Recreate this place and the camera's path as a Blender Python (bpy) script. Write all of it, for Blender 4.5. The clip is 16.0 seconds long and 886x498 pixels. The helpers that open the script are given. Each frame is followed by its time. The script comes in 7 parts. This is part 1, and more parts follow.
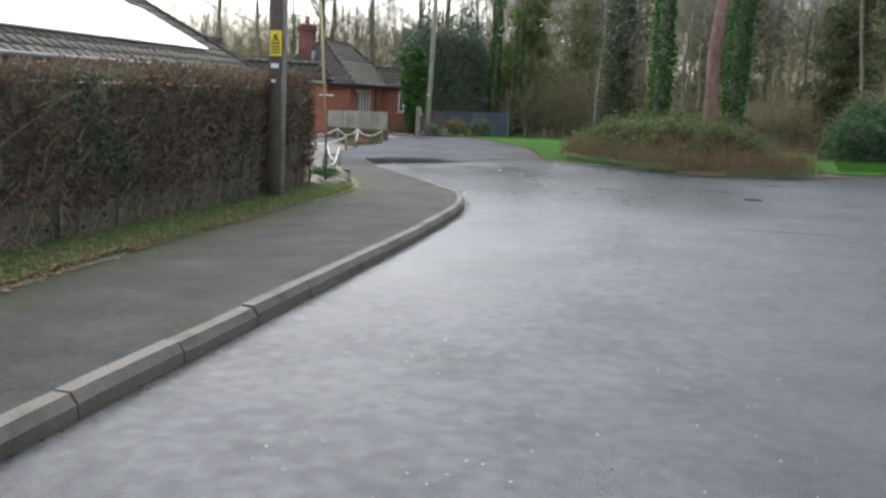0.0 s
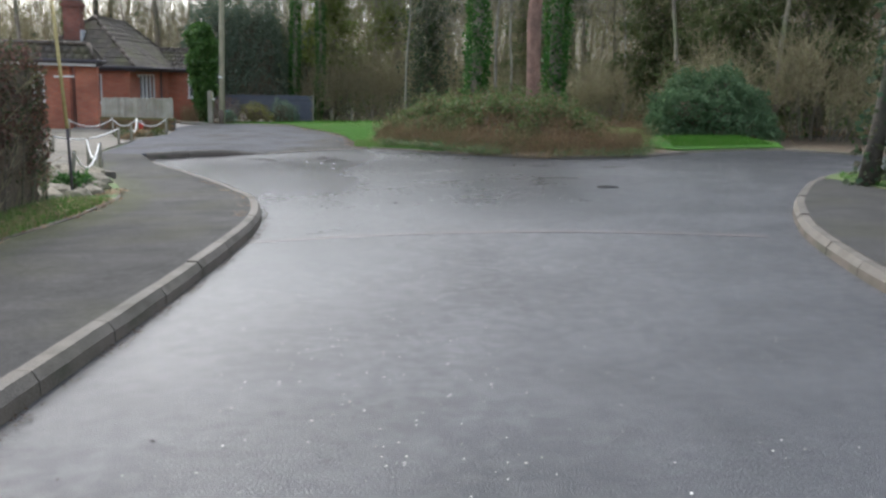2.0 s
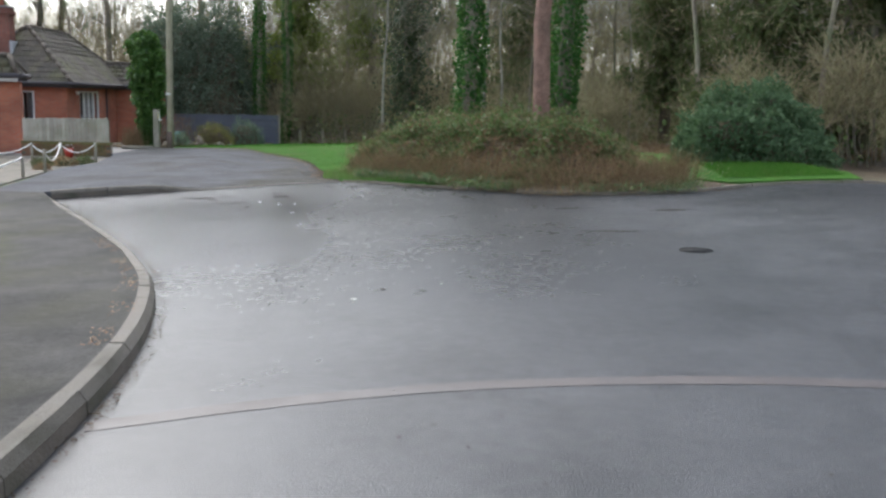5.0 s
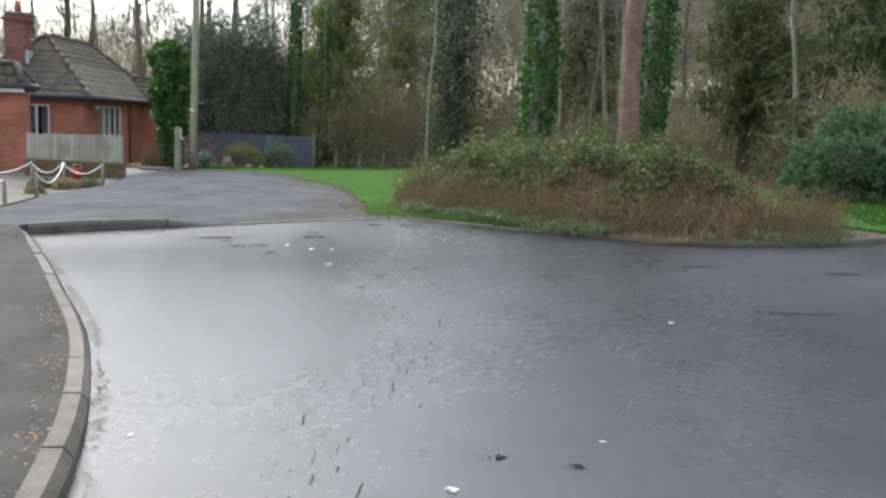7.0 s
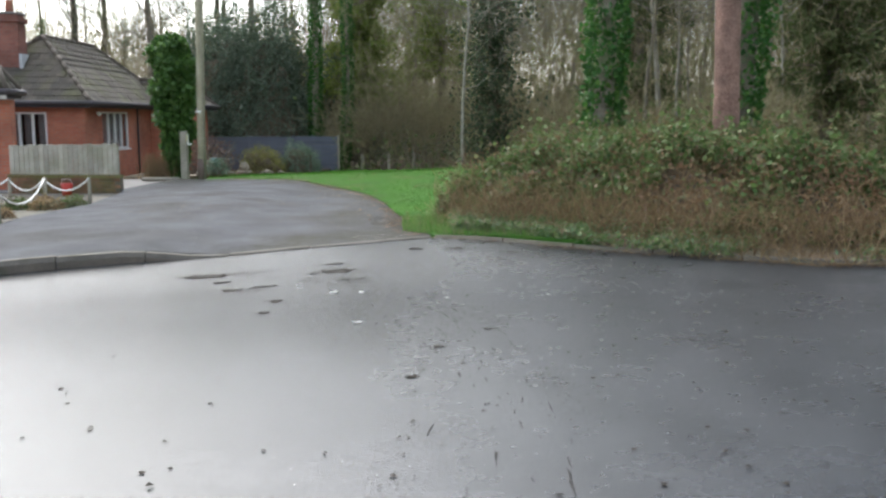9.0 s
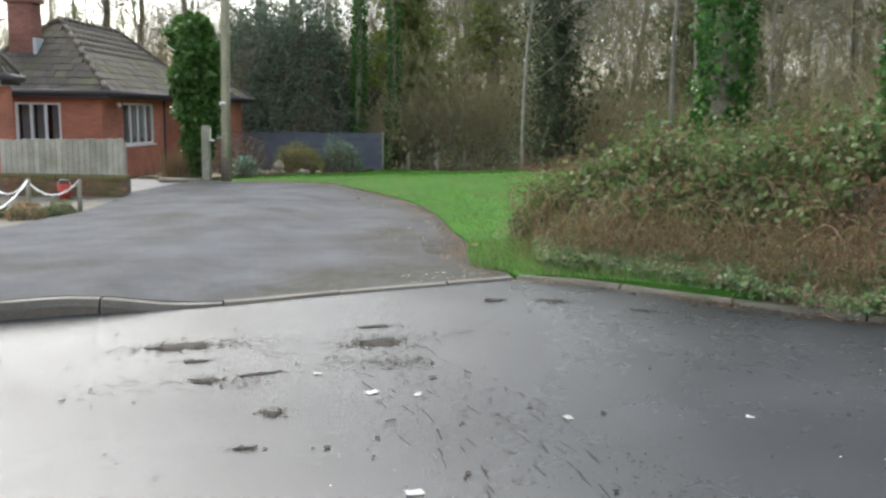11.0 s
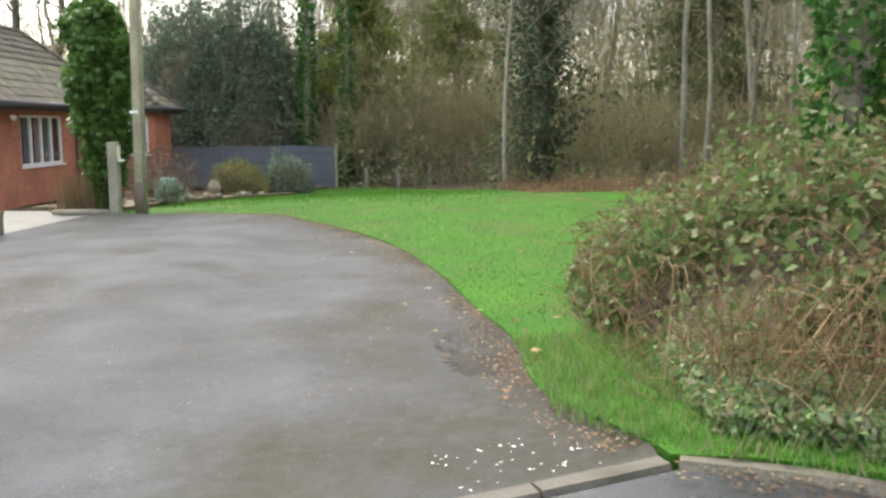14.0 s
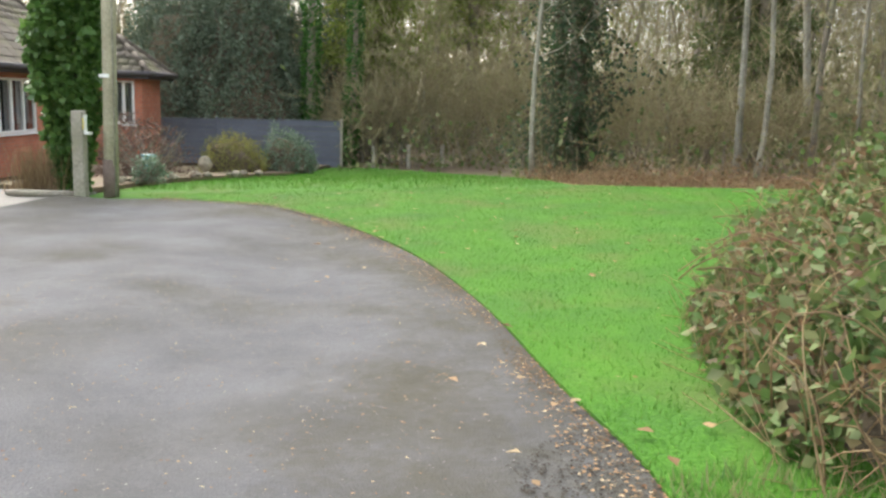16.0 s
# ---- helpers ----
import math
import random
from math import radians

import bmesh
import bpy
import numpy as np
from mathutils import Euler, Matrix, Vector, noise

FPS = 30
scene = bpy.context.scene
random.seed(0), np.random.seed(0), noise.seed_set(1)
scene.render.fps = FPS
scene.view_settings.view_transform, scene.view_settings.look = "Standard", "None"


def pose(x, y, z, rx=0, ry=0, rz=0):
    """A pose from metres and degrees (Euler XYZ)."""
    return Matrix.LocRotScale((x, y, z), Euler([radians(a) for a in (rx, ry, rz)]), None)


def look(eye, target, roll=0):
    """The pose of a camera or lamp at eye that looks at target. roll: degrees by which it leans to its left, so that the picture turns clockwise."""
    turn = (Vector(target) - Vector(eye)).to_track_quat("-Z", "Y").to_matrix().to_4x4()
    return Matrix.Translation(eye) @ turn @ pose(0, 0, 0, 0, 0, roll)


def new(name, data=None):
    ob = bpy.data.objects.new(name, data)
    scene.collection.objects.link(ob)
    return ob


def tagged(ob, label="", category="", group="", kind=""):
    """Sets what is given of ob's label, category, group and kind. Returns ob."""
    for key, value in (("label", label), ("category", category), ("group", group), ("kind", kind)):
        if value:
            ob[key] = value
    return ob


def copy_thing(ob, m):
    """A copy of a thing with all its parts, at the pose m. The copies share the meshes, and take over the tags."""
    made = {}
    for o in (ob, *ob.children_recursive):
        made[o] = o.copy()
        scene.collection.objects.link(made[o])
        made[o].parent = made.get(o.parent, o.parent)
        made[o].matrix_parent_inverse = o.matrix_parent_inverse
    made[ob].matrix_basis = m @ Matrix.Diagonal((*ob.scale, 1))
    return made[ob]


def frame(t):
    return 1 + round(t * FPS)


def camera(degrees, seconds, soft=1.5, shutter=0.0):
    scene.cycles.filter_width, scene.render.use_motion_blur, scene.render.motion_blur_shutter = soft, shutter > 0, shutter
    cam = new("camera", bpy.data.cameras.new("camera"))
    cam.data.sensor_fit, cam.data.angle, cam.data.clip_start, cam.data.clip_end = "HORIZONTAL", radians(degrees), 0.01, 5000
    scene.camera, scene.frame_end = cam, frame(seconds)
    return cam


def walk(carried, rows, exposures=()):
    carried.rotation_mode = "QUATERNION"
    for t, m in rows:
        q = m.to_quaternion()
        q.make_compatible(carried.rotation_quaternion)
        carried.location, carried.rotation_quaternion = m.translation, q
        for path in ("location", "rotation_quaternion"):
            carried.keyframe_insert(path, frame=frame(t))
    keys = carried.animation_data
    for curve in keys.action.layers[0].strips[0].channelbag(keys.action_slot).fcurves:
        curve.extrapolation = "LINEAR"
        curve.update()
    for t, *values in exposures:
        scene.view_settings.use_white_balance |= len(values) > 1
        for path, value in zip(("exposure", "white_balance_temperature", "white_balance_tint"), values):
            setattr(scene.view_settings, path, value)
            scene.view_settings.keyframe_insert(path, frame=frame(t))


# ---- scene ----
cam = camera(53.6, 16.0, soft=2.6)
PATH = [
    (0, (0.56, -1.288, 1.328), (0.234, 0.653, 0.973), 3.1),
    (0.5, (0.452, -0.484, 1.298), (0.258, 1.485, 1.003), 1.2),
    (1, (0.329, 0.272, 1.258), (0.385, 2.244, 0.929), 3.5),
    (1.5, (0.246, 1.006, 1.232), (0.36, 2.978, 0.913), 2.9),
    (2, (0.258, 1.801, 1.233), (0.354, 3.763, 0.855), 1.6),
    (2.5, (0.247, 2.576, 1.219), (0.343, 4.536, 0.833), 2.5),
    (3, (0.242, 3.354, 1.221), (0.374, 5.313, 0.84), 1.4),
    (3.5, (0.224, 4.097, 1.217), (0.353, 6.06, 0.855), 1.0),
    (6, (-0.051, 7.849, 1.119), (0.117, 9.822, 0.836), 1.7),
    (6.5, (-0.161, 8.73, 1.097), (-0.093, 10.713, 0.851), 4.5),
    (7, (-0.268, 9.557, 1.059), (-0.183, 11.535, 0.776), 2.6),
    (7.5, (-0.344, 10.375, 1.055), (-0.297, 12.352, 0.751), 3.1),
    (8, (-0.421, 11.177, 1.04), (-0.393, 13.156, 0.754), 0.5),
    (10.5, (-0.749, 15.092, 0.922), (-0.768, 17.068, 0.611), 0.9),
    (11, (-0.889, 15.933, 0.916), (-0.967, 17.909, 0.615), 0.9),
    (11.5, (-1.033, 16.71, 0.889), (-1.147, 18.685, 0.593), 2.3),
    (12, (-1.143, 17.458, 0.878), (-1.242, 19.432, 0.575), 1.1),
    (12.5, (-1.291, 18.148, 0.879), (-1.385, 20.126, 0.604), 2.2),
    (13, (-1.351, 18.816, 0.886), (-1.414, 20.798, 0.626), 0.1),
    (13.5, (-1.444, 19.412, 0.9), (-1.469, 21.394, 0.633), 3.4),
    (14, (-1.554, 19.987, 0.9), (-1.517, 21.967, 0.62), 0.0),
    (14.5, (-1.69, 20.586, 0.9), (-1.66, 22.562, 0.592), 2.6),
    (15, (-1.827, 21.203, 0.913), (-1.711, 23.17, 0.572), 1.3),
    (15.5, (-1.946, 21.766, 0.92), (-1.772, 23.737, 0.628), 3.3),
    (16, (-1.874, 22.381, 0.899), (-1.836, 24.353, 0.567), 1.7),
]
walk(cam, [(t, look(eye, target, roll)) for t, eye, target, roll in PATH], [(0, 1.4, 6250, 9), (3.5, 1.4, 6250, 9), (7, 1.62, 6350, 8), (11, 1.8, 6550, 6), (13, 2.1, 6950, 6), (16, 2.4, 7100, 7)])

# ---- light ----
world = bpy.data.worlds.new("world")
scene.world = world
world.use_nodes = True
wn, wl = world.node_tree.nodes, world.node_tree.links
wn.clear()
sky = wn.new("ShaderNodeTexSky")
sky.sky_type, sky.sun_disc = "NISHITA", False
sky.sun_elevation, sky.sun_rotation = radians(45), radians(-30)
sky.air_density, sky.dust_density = 1.0, 2.6
grey = wn.new("ShaderNodeHueSaturation")
grey.inputs["Saturation"].default_value = 0.5
back = wn.new("ShaderNodeBackground")
back.inputs["Strength"].default_value = 0.15
wout = wn.new("ShaderNodeOutputWorld")
wl.new(sky.outputs[0], grey.inputs["Color"])
wl.new(grey.outputs[0], back.inputs["Color"])
wl.new(back.outputs[0], wout.inputs["Surface"])
sun = new("sun", bpy.data.lights.new("sun", "SUN"))
sun.data.energy, sun.data.angle, sun.data.color = 0.5, radians(70), (1.0, 0.98, 0.96)
sun.matrix_basis = look((-15.8, 27.3, 31.5), (0, 0, 0))

# ---- ground heights ----
GY = [-40, -1.3, 4, 8, 12, 15, 18, 20.5, 22, 23, 26, 32, 36, 40, 44.5, 50, 60, 100]
GZ = [0.7, -0.06, -0.16, -0.245, -0.335, -0.39, -0.45, -0.51, -0.47, -0.43, -0.44, -0.47, -0.41, -0.6, -0.88, -1.0, -1.1, -1.1]


def g(x, y):
    k = min(len(GY) - 2, max(0, int(np.searchsorted(GY, y)) - 1))
    # a smooth line through the heights
    a, c = GY[k], GY[k + 1]
    u = min(1.0, max(0.0, (y - a) / (c - a)))
    s0 = (GZ[k + 1] - GZ[max(k - 1, 0)]) / (GY[k + 1] - GY[max(k - 1, 0)])
    e = min(k + 2, len(GY) - 1)
    s1 = (GZ[e] - GZ[k]) / (GY[e] - GY[k])
    z = GZ[k] * (2 * u**3 - 3 * u**2 + 1) + (c - a) * s0 * (u**3 - 2 * u**2 + u) + GZ[k + 1] * (3 * u**2 - 2 * u**3) + (c - a) * s1 * (u**3 - u**2)
    return z + 0.037 * min(9, max(-9, x))


def road_z(x, y):
    """The carriageway lies a little under the kerbs' datum."""
    return g(x, y) - 0.01


def wet(x, y):
    """How wet the road is: most along the left kerb and in the corner by the forecourt."""
    edge = float(np.interp(y, [-5, 2, 6, 10, 13, 16, 19, 22], [-0.9, -0.6, -0.1, 0.25, 0.1, -0.3, -0.3, -0.2]))
    w = 1 - blend(x + 0.35 * noise.noise((x * 0.8, y * 0.5, 2)) + 0.15 * noise.noise((x * 3, y * 2, 5)), edge - 0.5, edge + 0.9)
    left = 0.97 * w * blend(y, 1, 10) * (0.75 + 0.25 * blend(y, 10, 16))
    return max(left, 0.85 * blend(y, 8, 14) * (1 - 0.6 * blend(x, 2.2, 4.6)))


def road_silt(x, y):
    """Mud washed together in the low corner before the forecourt."""
    return blend(y, 17.0, 20.2) * (0.85 + 0.15 * noise.noise((x * 1.5, y * 1.5, 4)))


def blend(v, a, b):
    u = min(1, max(0, (v - a) / (b - a)))
    return u * u * (3 - 2 * u)


def pave_up(x, y):
    """Height of the left pavement above the road."""
    return 0.11 - 0.08 * blend(y, 12.8, 15.2)


def court_up(x, y):
    """Height of the forecourt above the road: a full kerb at its left, flush from there on."""
    return 0.03 + 0.09 * blend(y, 20.0, 21.6) * (1 - blend(x, -4.1, -3.0)) - 0.028 * blend(x, -3.8, -2.6)


def lawn_up(x, y):
    return 0.016 + 0.012 * noise.noise((x * 0.5, y * 0.5, 1)) + 0.05 * blend(x, -1.0, 1.0)


# ---- materials ----
def mat(name, c1, c2, scale=4.0, rough=(0.7, 0.95), bump=0.25, fine=60.0, metal=0.0, stain=None, stain_scale=0.6, stain_amount=0.5, vary=0.0, spec=0.5):
    m = bpy.data.materials.new(name)
    m.use_nodes = True
    n, l = m.node_tree.nodes, m.node_tree.links
    b = n["Principled BSDF"]
    geo = n.new("ShaderNodeNewGeometry")
    t1, t2 = n.new("ShaderNodeTexNoise"), n.new("ShaderNodeTexNoise")
    t1.inputs["Scale"].default_value, t1.inputs["Detail"].default_value = scale, 6
    t2.inputs["Scale"].default_value, t2.inputs["Detail"].default_value = fine, 3
    mix = n.new("ShaderNodeMix")
    mix.data_type = "RGBA"
    mix.inputs[6].default_value, mix.inputs[7].default_value = (*c1, 1), (*c2, 1)
    add = n.new("ShaderNodeMath")
    add.operation = "ADD"
    ramp = n.new("ShaderNodeMapRange")
    ramp.inputs[1].default_value, ramp.inputs[2].default_value = 0.75, 1.25
    for t in (t1, t2):
        l.new(geo.outputs["Position"], t.inputs["Vector"])
    l.new(t1.outputs["Fac"], add.inputs[0])
    l.new(t2.outputs["Fac"], add.inputs[1])
    l.new(add.outputs[0], ramp.inputs[0])
    l.new(ramp.outputs[0], mix.inputs[0])
    colour = mix.outputs[2]
    if stain:
        t3 = n.new("ShaderNodeTexNoise")
        t3.inputs["Scale"].default_value, t3.inputs["Detail"].default_value = stain_scale, 5
        l.new(geo.outputs["Position"], t3.inputs["Vector"])
        r3 = n.new("ShaderNodeMapRange")
        r3.inputs[1].default_value, r3.inputs[2].default_value, r3.inputs[4].default_value = 0.48, 0.68, stain_amount
        l.new(t3.outputs["Fac"], r3.inputs[0])
        m3 = n.new("ShaderNodeMix")
        m3.data_type = "RGBA"
        m3.inputs[7].default_value = (*stain, 1)
        l.new(colour, m3.inputs[6])
        l.new(r3.outputs[0], m3.inputs[0])
        colour = m3.outputs[2]
    if vary:
        info = n.new("ShaderNodeObjectInfo")
        hs = n.new("ShaderNodeHueSaturation")
        r4 = n.new("ShaderNodeMapRange")
        r4.inputs[3].default_value, r4.inputs[4].default_value = 1 - vary, 1 + vary
        l.new(info.outputs["Random"], r4.inputs[0])
        l.new(r4.outputs[0], hs.inputs["Value"])
        l.new(colour, hs.inputs["Color"])
        colour = hs.outputs[0]
    l.new(colour, b.inputs["Base Color"])
    rr = n.new("ShaderNodeMapRange")
    rr.inputs[1].default_value, rr.inputs[2].default_value = 0.3, 0.7
    rr.inputs[3].default_value, rr.inputs[4].default_value = rough
    l.new(t1.outputs["Fac"], rr.inputs[0])
    l.new(rr.outputs[0], b.inputs["Roughness"])
    b.inputs["Metallic"].default_value = metal
    b.inputs["Specular IOR Level"].default_value = spec
    if bump:
        bp = n.new("ShaderNodeBump")
        bp.inputs["Strength"].default_value, bp.inputs["Distance"].default_value = bump, 0.02
        l.new(t2.outputs["Fac"], bp.inputs["Height"])
        l.new(bp.outputs[0], b.inputs["Normal"])
    return m


def leaf_mat(name, colours, rough=0.6, light=0.35, spec=0.22):
    """Leaves: each one takes a colour of its own from the list."""
    m = bpy.data.materials.new(name)
    m.use_nodes = True
    n, l = m.node_tree.nodes, m.node_tree.links
    b = n["Principled BSDF"]
    geo = n.new("ShaderNodeNewGeometry")
    ramp = n.new("ShaderNodeValToRGB")
    ramp.color_ramp.interpolation = "LINEAR"
    e = ramp.color_ramp.elements
    while len(e) < len(colours):
        e.new(0.5)
    for k, c in enumerate(colours):
        e[k].position = k / max(1, len(colours) - 1)
        e[k].color = (*c, 1)
    l.new(geo.outputs["Random Per Island"], ramp.inputs[0])
    l.new(ramp.outputs[0], b.inputs["Base Color"])
    b.inputs["Roughness"].default_value = rough
    b.inputs["Specular IOR Level"].default_value = spec
    if light:
        tr = n.new("ShaderNodeBsdfTranslucent")
        mx = n.new("ShaderNodeMixShader")
        mx.inputs[0].default_value = light
        l.new(ramp.outputs[0], tr.inputs[0])
        l.new(b.outputs[0], mx.inputs[1])
        l.new(tr.outputs[0], mx.inputs[2])
        l.new(mx.outputs[0], n["Material Output"].inputs["Surface"])
    return m


def wet_asphalt(name, dark, pale, wet, dry, film_scale, bump, spec=0.5, grain=75.0, stain=None, stain_scale=0.35):
    """Asphalt with a water film: patches of smooth wet surface among rougher, drier ones."""
    m = mat(name, dark, pale, 1.6, (0.5, 0.8), bump, grain, stain=stain or tuple(c * 0.72 for c in dark), stain_scale=stain_scale, stain_amount=0.6, spec=spec)
    n, l = m.node_tree.nodes, m.node_tree.links
    b = n["Principled BSDF"]
    geo = n.new("ShaderNodeNewGeometry")
    film = n.new("ShaderNodeTexNoise")
    film.inputs["Scale"].default_value, film.inputs["Detail"].default_value, film.inputs["Roughness"].default_value = film_scale, 8, 0.62
    l.new(geo.outputs["Position"], film.inputs["Vector"])
    fleck = n.new("ShaderNodeTexNoise")
    fleck.inputs["Scale"].default_value, fleck.inputs["Detail"].default_value = film_scale * 9, 4
    l.new(geo.outputs["Position"], fleck.inputs["Vector"])
    both = n.new("ShaderNodeMix")
    both.inputs[0].default_value = 0.5
    l.new(film.outputs["Fac"], both.inputs[2])
    l.new(fleck.outputs["Fac"], both.inputs[3])
    rr = n.new("ShaderNodeMapRange")
    rr.inputs[1].default_value, rr.inputs[2].default_value = 0.4, 0.6
    rr.inputs[3].default_value, rr.inputs[4].default_value = wet, dry
    l.new(both.outputs[0], rr.inputs[0])
    att = n.new("ShaderNodeAttribute")
    att.attribute_name = "wet"
    pool = n.new("ShaderNodeMix")
    pool.inputs[3].default_value = 0.25
    l.new(att.outputs["Fac"], pool.inputs[0])
    l.new(rr.outputs[0], pool.inputs[2])
    l.new(pool.outputs[0], b.inputs["Roughness"])
    old = b.inputs["Base Color"].links[0].from_socket
    soak = n.new("ShaderNodeMix")
    soak.data_type, soak.blend_type = "RGBA", "MULTIPLY"
    soak.inputs[7].default_value = (0.65, 0.65, 0.66, 1)
    l.new(att.outputs["Fac"], soak.inputs[0])
    l.new(old, soak.inputs[6])
    l.new(soak.outputs[2], b.inputs["Base Color"])
    # a film of silt dulls the gloss
    silt = n.new("ShaderNodeAttribute")
    silt.attribute_name = "silt"
    dull = n.new("ShaderNodeMapRange")
    dull.inputs[3].default_value, dull.inputs[4].default_value = spec, spec * 0.42
    l.new(silt.outputs["Fac"], dull.inputs[0])
    l.new(dull.outputs[0], b.inputs["Specular IOR Level"])
    # water fills the grain, so the pooled parts are smoother
    flat = n.new("ShaderNodeMapRange")
    flat.inputs[3].default_value, flat.inputs[4].default_value = bump, bump * 0.25
    l.new(att.outputs["Fac"], flat.inputs[0])
    for q in n:
        if q.type == "BUMP":
            l.new(flat.outputs[0], q.inputs["Strength"])
    return m


def add_moss(m, colour):
    """Dirt and moss, as strong as the surface's own "moss" value says, broken up by a fine noise."""
    n, l = m.node_tree.nodes, m.node_tree.links
    b = n["Principled BSDF"]
    old = b.inputs["Base Color"].links[0].from_socket
    att, geo, tex = n.new("ShaderNodeAttribute"), n.new("ShaderNodeNewGeometry"), n.new("ShaderNodeTexNoise")
    att.attribute_name = "moss"
    tex.inputs["Scale"].default_value, tex.inputs["Detail"].default_value, tex.inputs["Roughness"].default_value = 7.0, 8, 0.7
    l.new(geo.outputs["Position"], tex.inputs["Vector"])
    add, ramp, mix = n.new("ShaderNodeMath"), n.new("ShaderNodeMapRange"), n.new("ShaderNodeMix")
    add.operation = "ADD"
    ramp.inputs[1].default_value, ramp.inputs[2].default_value, ramp.inputs[4].default_value = 0.7, 1.35, 0.85
    mix.data_type = "RGBA"
    mix.inputs[7].default_value = (*colour, 1)
    l.new(att.outputs["Fac"], add.inputs[0])
    l.new(tex.outputs["Fac"], add.inputs[1])
    l.new(add.outputs[0], ramp.inputs[0])
    l.new(ramp.outputs[0], mix.inputs[0])
    l.new(old, mix.inputs[6])
    l.new(mix.outputs[2], b.inputs["Base Color"])


M_ROAD = wet_asphalt("wet_asphalt", (0.032, 0.034, 0.037), (0.07, 0.072, 0.077), 0.34, 0.62, 1.1, 0.45, 0.43, 130.0)
M_PAVE = wet_asphalt("pavement_asphalt", (0.0344, 0.0336, 0.0303), (0.0656, 0.064, 0.0599), 0.75, 0.95, 2.5, 0.4, 0.22, 110, (0.0492, 0.0492, 0.0287), 0.8)
M_COURT = wet_asphalt("forecourt_asphalt", (0.073, 0.074, 0.081), (0.114, 0.116, 0.127), 0.8, 0.95, 2.0, 0.7, 0.2, 90, (0.052, 0.05, 0.042), 0.75)
add_moss(M_COURT, (0.05, 0.046, 0.03))
add_moss(M_PAVE, (0.06, 0.068, 0.022))
M_PATCH = mat("patched_seam", (0.062, 0.052, 0.05), (0.095, 0.08, 0.075), 3, (0.35, 0.6), 0.2, 120)
M_KERB = mat("kerb_concrete", (0.082, 0.071, 0.056), (0.145, 0.128, 0.104), 5, (0.6, 0.85), 0.35, 90, stain=(0.055, 0.05, 0.032), stain_scale=3.5, stain_amount=0.75, vary=0.12)
M_CONC = mat("drive_concrete", (0.17, 0.16, 0.15), (0.25, 0.24, 0.225), 2, (0.85, 0.98), 0.2, 60, stain=(0.2, 0.19, 0.17))
M_SOIL = mat("leaf_litter_soil", (0.072, 0.0504, 0.0336), (0.192, 0.138, 0.084), 3, (0.8, 1.0), 0.9, 35, stain=(0.096, 0.102, 0.042), stain_scale=0.4)
M_LAWN = mat("lawn_turf", (0.03, 0.1, 0.012), (0.06, 0.165, 0.018), 1.4, (0.85, 1.0), 0.9, 45, stain=(0.095, 0.115, 0.035), stain_scale=1.1, stain_amount=0.6, spec=0.15)
M_VERGE = mat("rough_verge", (0.06, 0.11, 0.03), (0.14, 0.19, 0.06), 2.5, (0.8, 1.0), 0.8, 50, stain=(0.13, 0.1, 0.06), stain_scale=1.5, stain_amount=0.8)
M_GRAVEL = mat("sandy_gravel", (0.12, 0.105, 0.0825), (0.225, 0.203, 0.165), 3, (0.8, 1.0), 0.8, 45, stain=(0.0675, 0.0675, 0.0375), stain_scale=0.9, stain_amount=0.7)
M_KERBFACE = mat("kerb_face_brown", (0.1, 0.08, 0.062), (0.17, 0.14, 0.108), 6, (0.5, 0.75), 0.4, 70, stain=(0.042, 0.048, 0.024), stain_scale=3, stain_amount=0.7)
M_RIM = mat("damp_mossy_kerb", (0.085, 0.072, 0.055), (0.17, 0.15, 0.115), 5, (0.6, 0.85), 0.4, 60, stain=(0.06, 0.07, 0.03), stain_scale=2, stain_amount=0.7)
M_BARK = mat("grey_brown_bark", (0.129, 0.11, 0.084), (0.284, 0.245, 0.195), 6, (0.8, 1.0), 0.7, 40, stain=(0.129, 0.18, 0.0645), stain_scale=0.9, stain_amount=0.7, vary=0.3)
M_DARKBARK = mat("dark_damp_bark", (0.045, 0.038, 0.03), (0.1, 0.085, 0.066), 6, (0.8, 1.0), 0.7, 40, stain=(0.05, 0.065, 0.03), stain_scale=1.2, stain_amount=0.6)
M_PINE = mat("pine_bark", (0.16, 0.085, 0.06), (0.33, 0.2, 0.155), 5, (0.8, 1.0), 0.8, 30, stain=(0.1, 0.07, 0.055), stain_scale=2)
M_BIRCH = mat("pale_bark", (0.173, 0.155, 0.121), (0.362, 0.345, 0.285), 5, (0.7, 0.9), 0.5, 30, stain=(0.0604, 0.0604, 0.0345), stain_scale=1.5, vary=0.15)
M_TWIG = leaf_mat("brown_twigs", [(0.173, 0.142, 0.0837), (0.276, 0.227, 0.138), (0.359, 0.317, 0.191), (0.251, 0.246, 0.114)], 0.85, 0)
M_IVY = leaf_mat("ivy_leaves", [(0.0271, 0.0813, 0.0204), (0.0609, 0.162, 0.0339), (0.0407, 0.116, 0.0271), (0.122, 0.23, 0.0542)], 0.45)
M_TOPI = leaf_mat("bright_ivy_leaves", [(0.045, 0.105, 0.024), (0.085, 0.175, 0.038), (0.06, 0.135, 0.03), (0.14, 0.24, 0.06)], 0.45, 0.35, 0.4)
M_HOLLY = leaf_mat("dark_evergreen_leaves", [(0.07, 0.1, 0.064), (0.105, 0.145, 0.095), (0.14, 0.18, 0.12), (0.18, 0.22, 0.155)], 0.45, 0.35, 0.35)
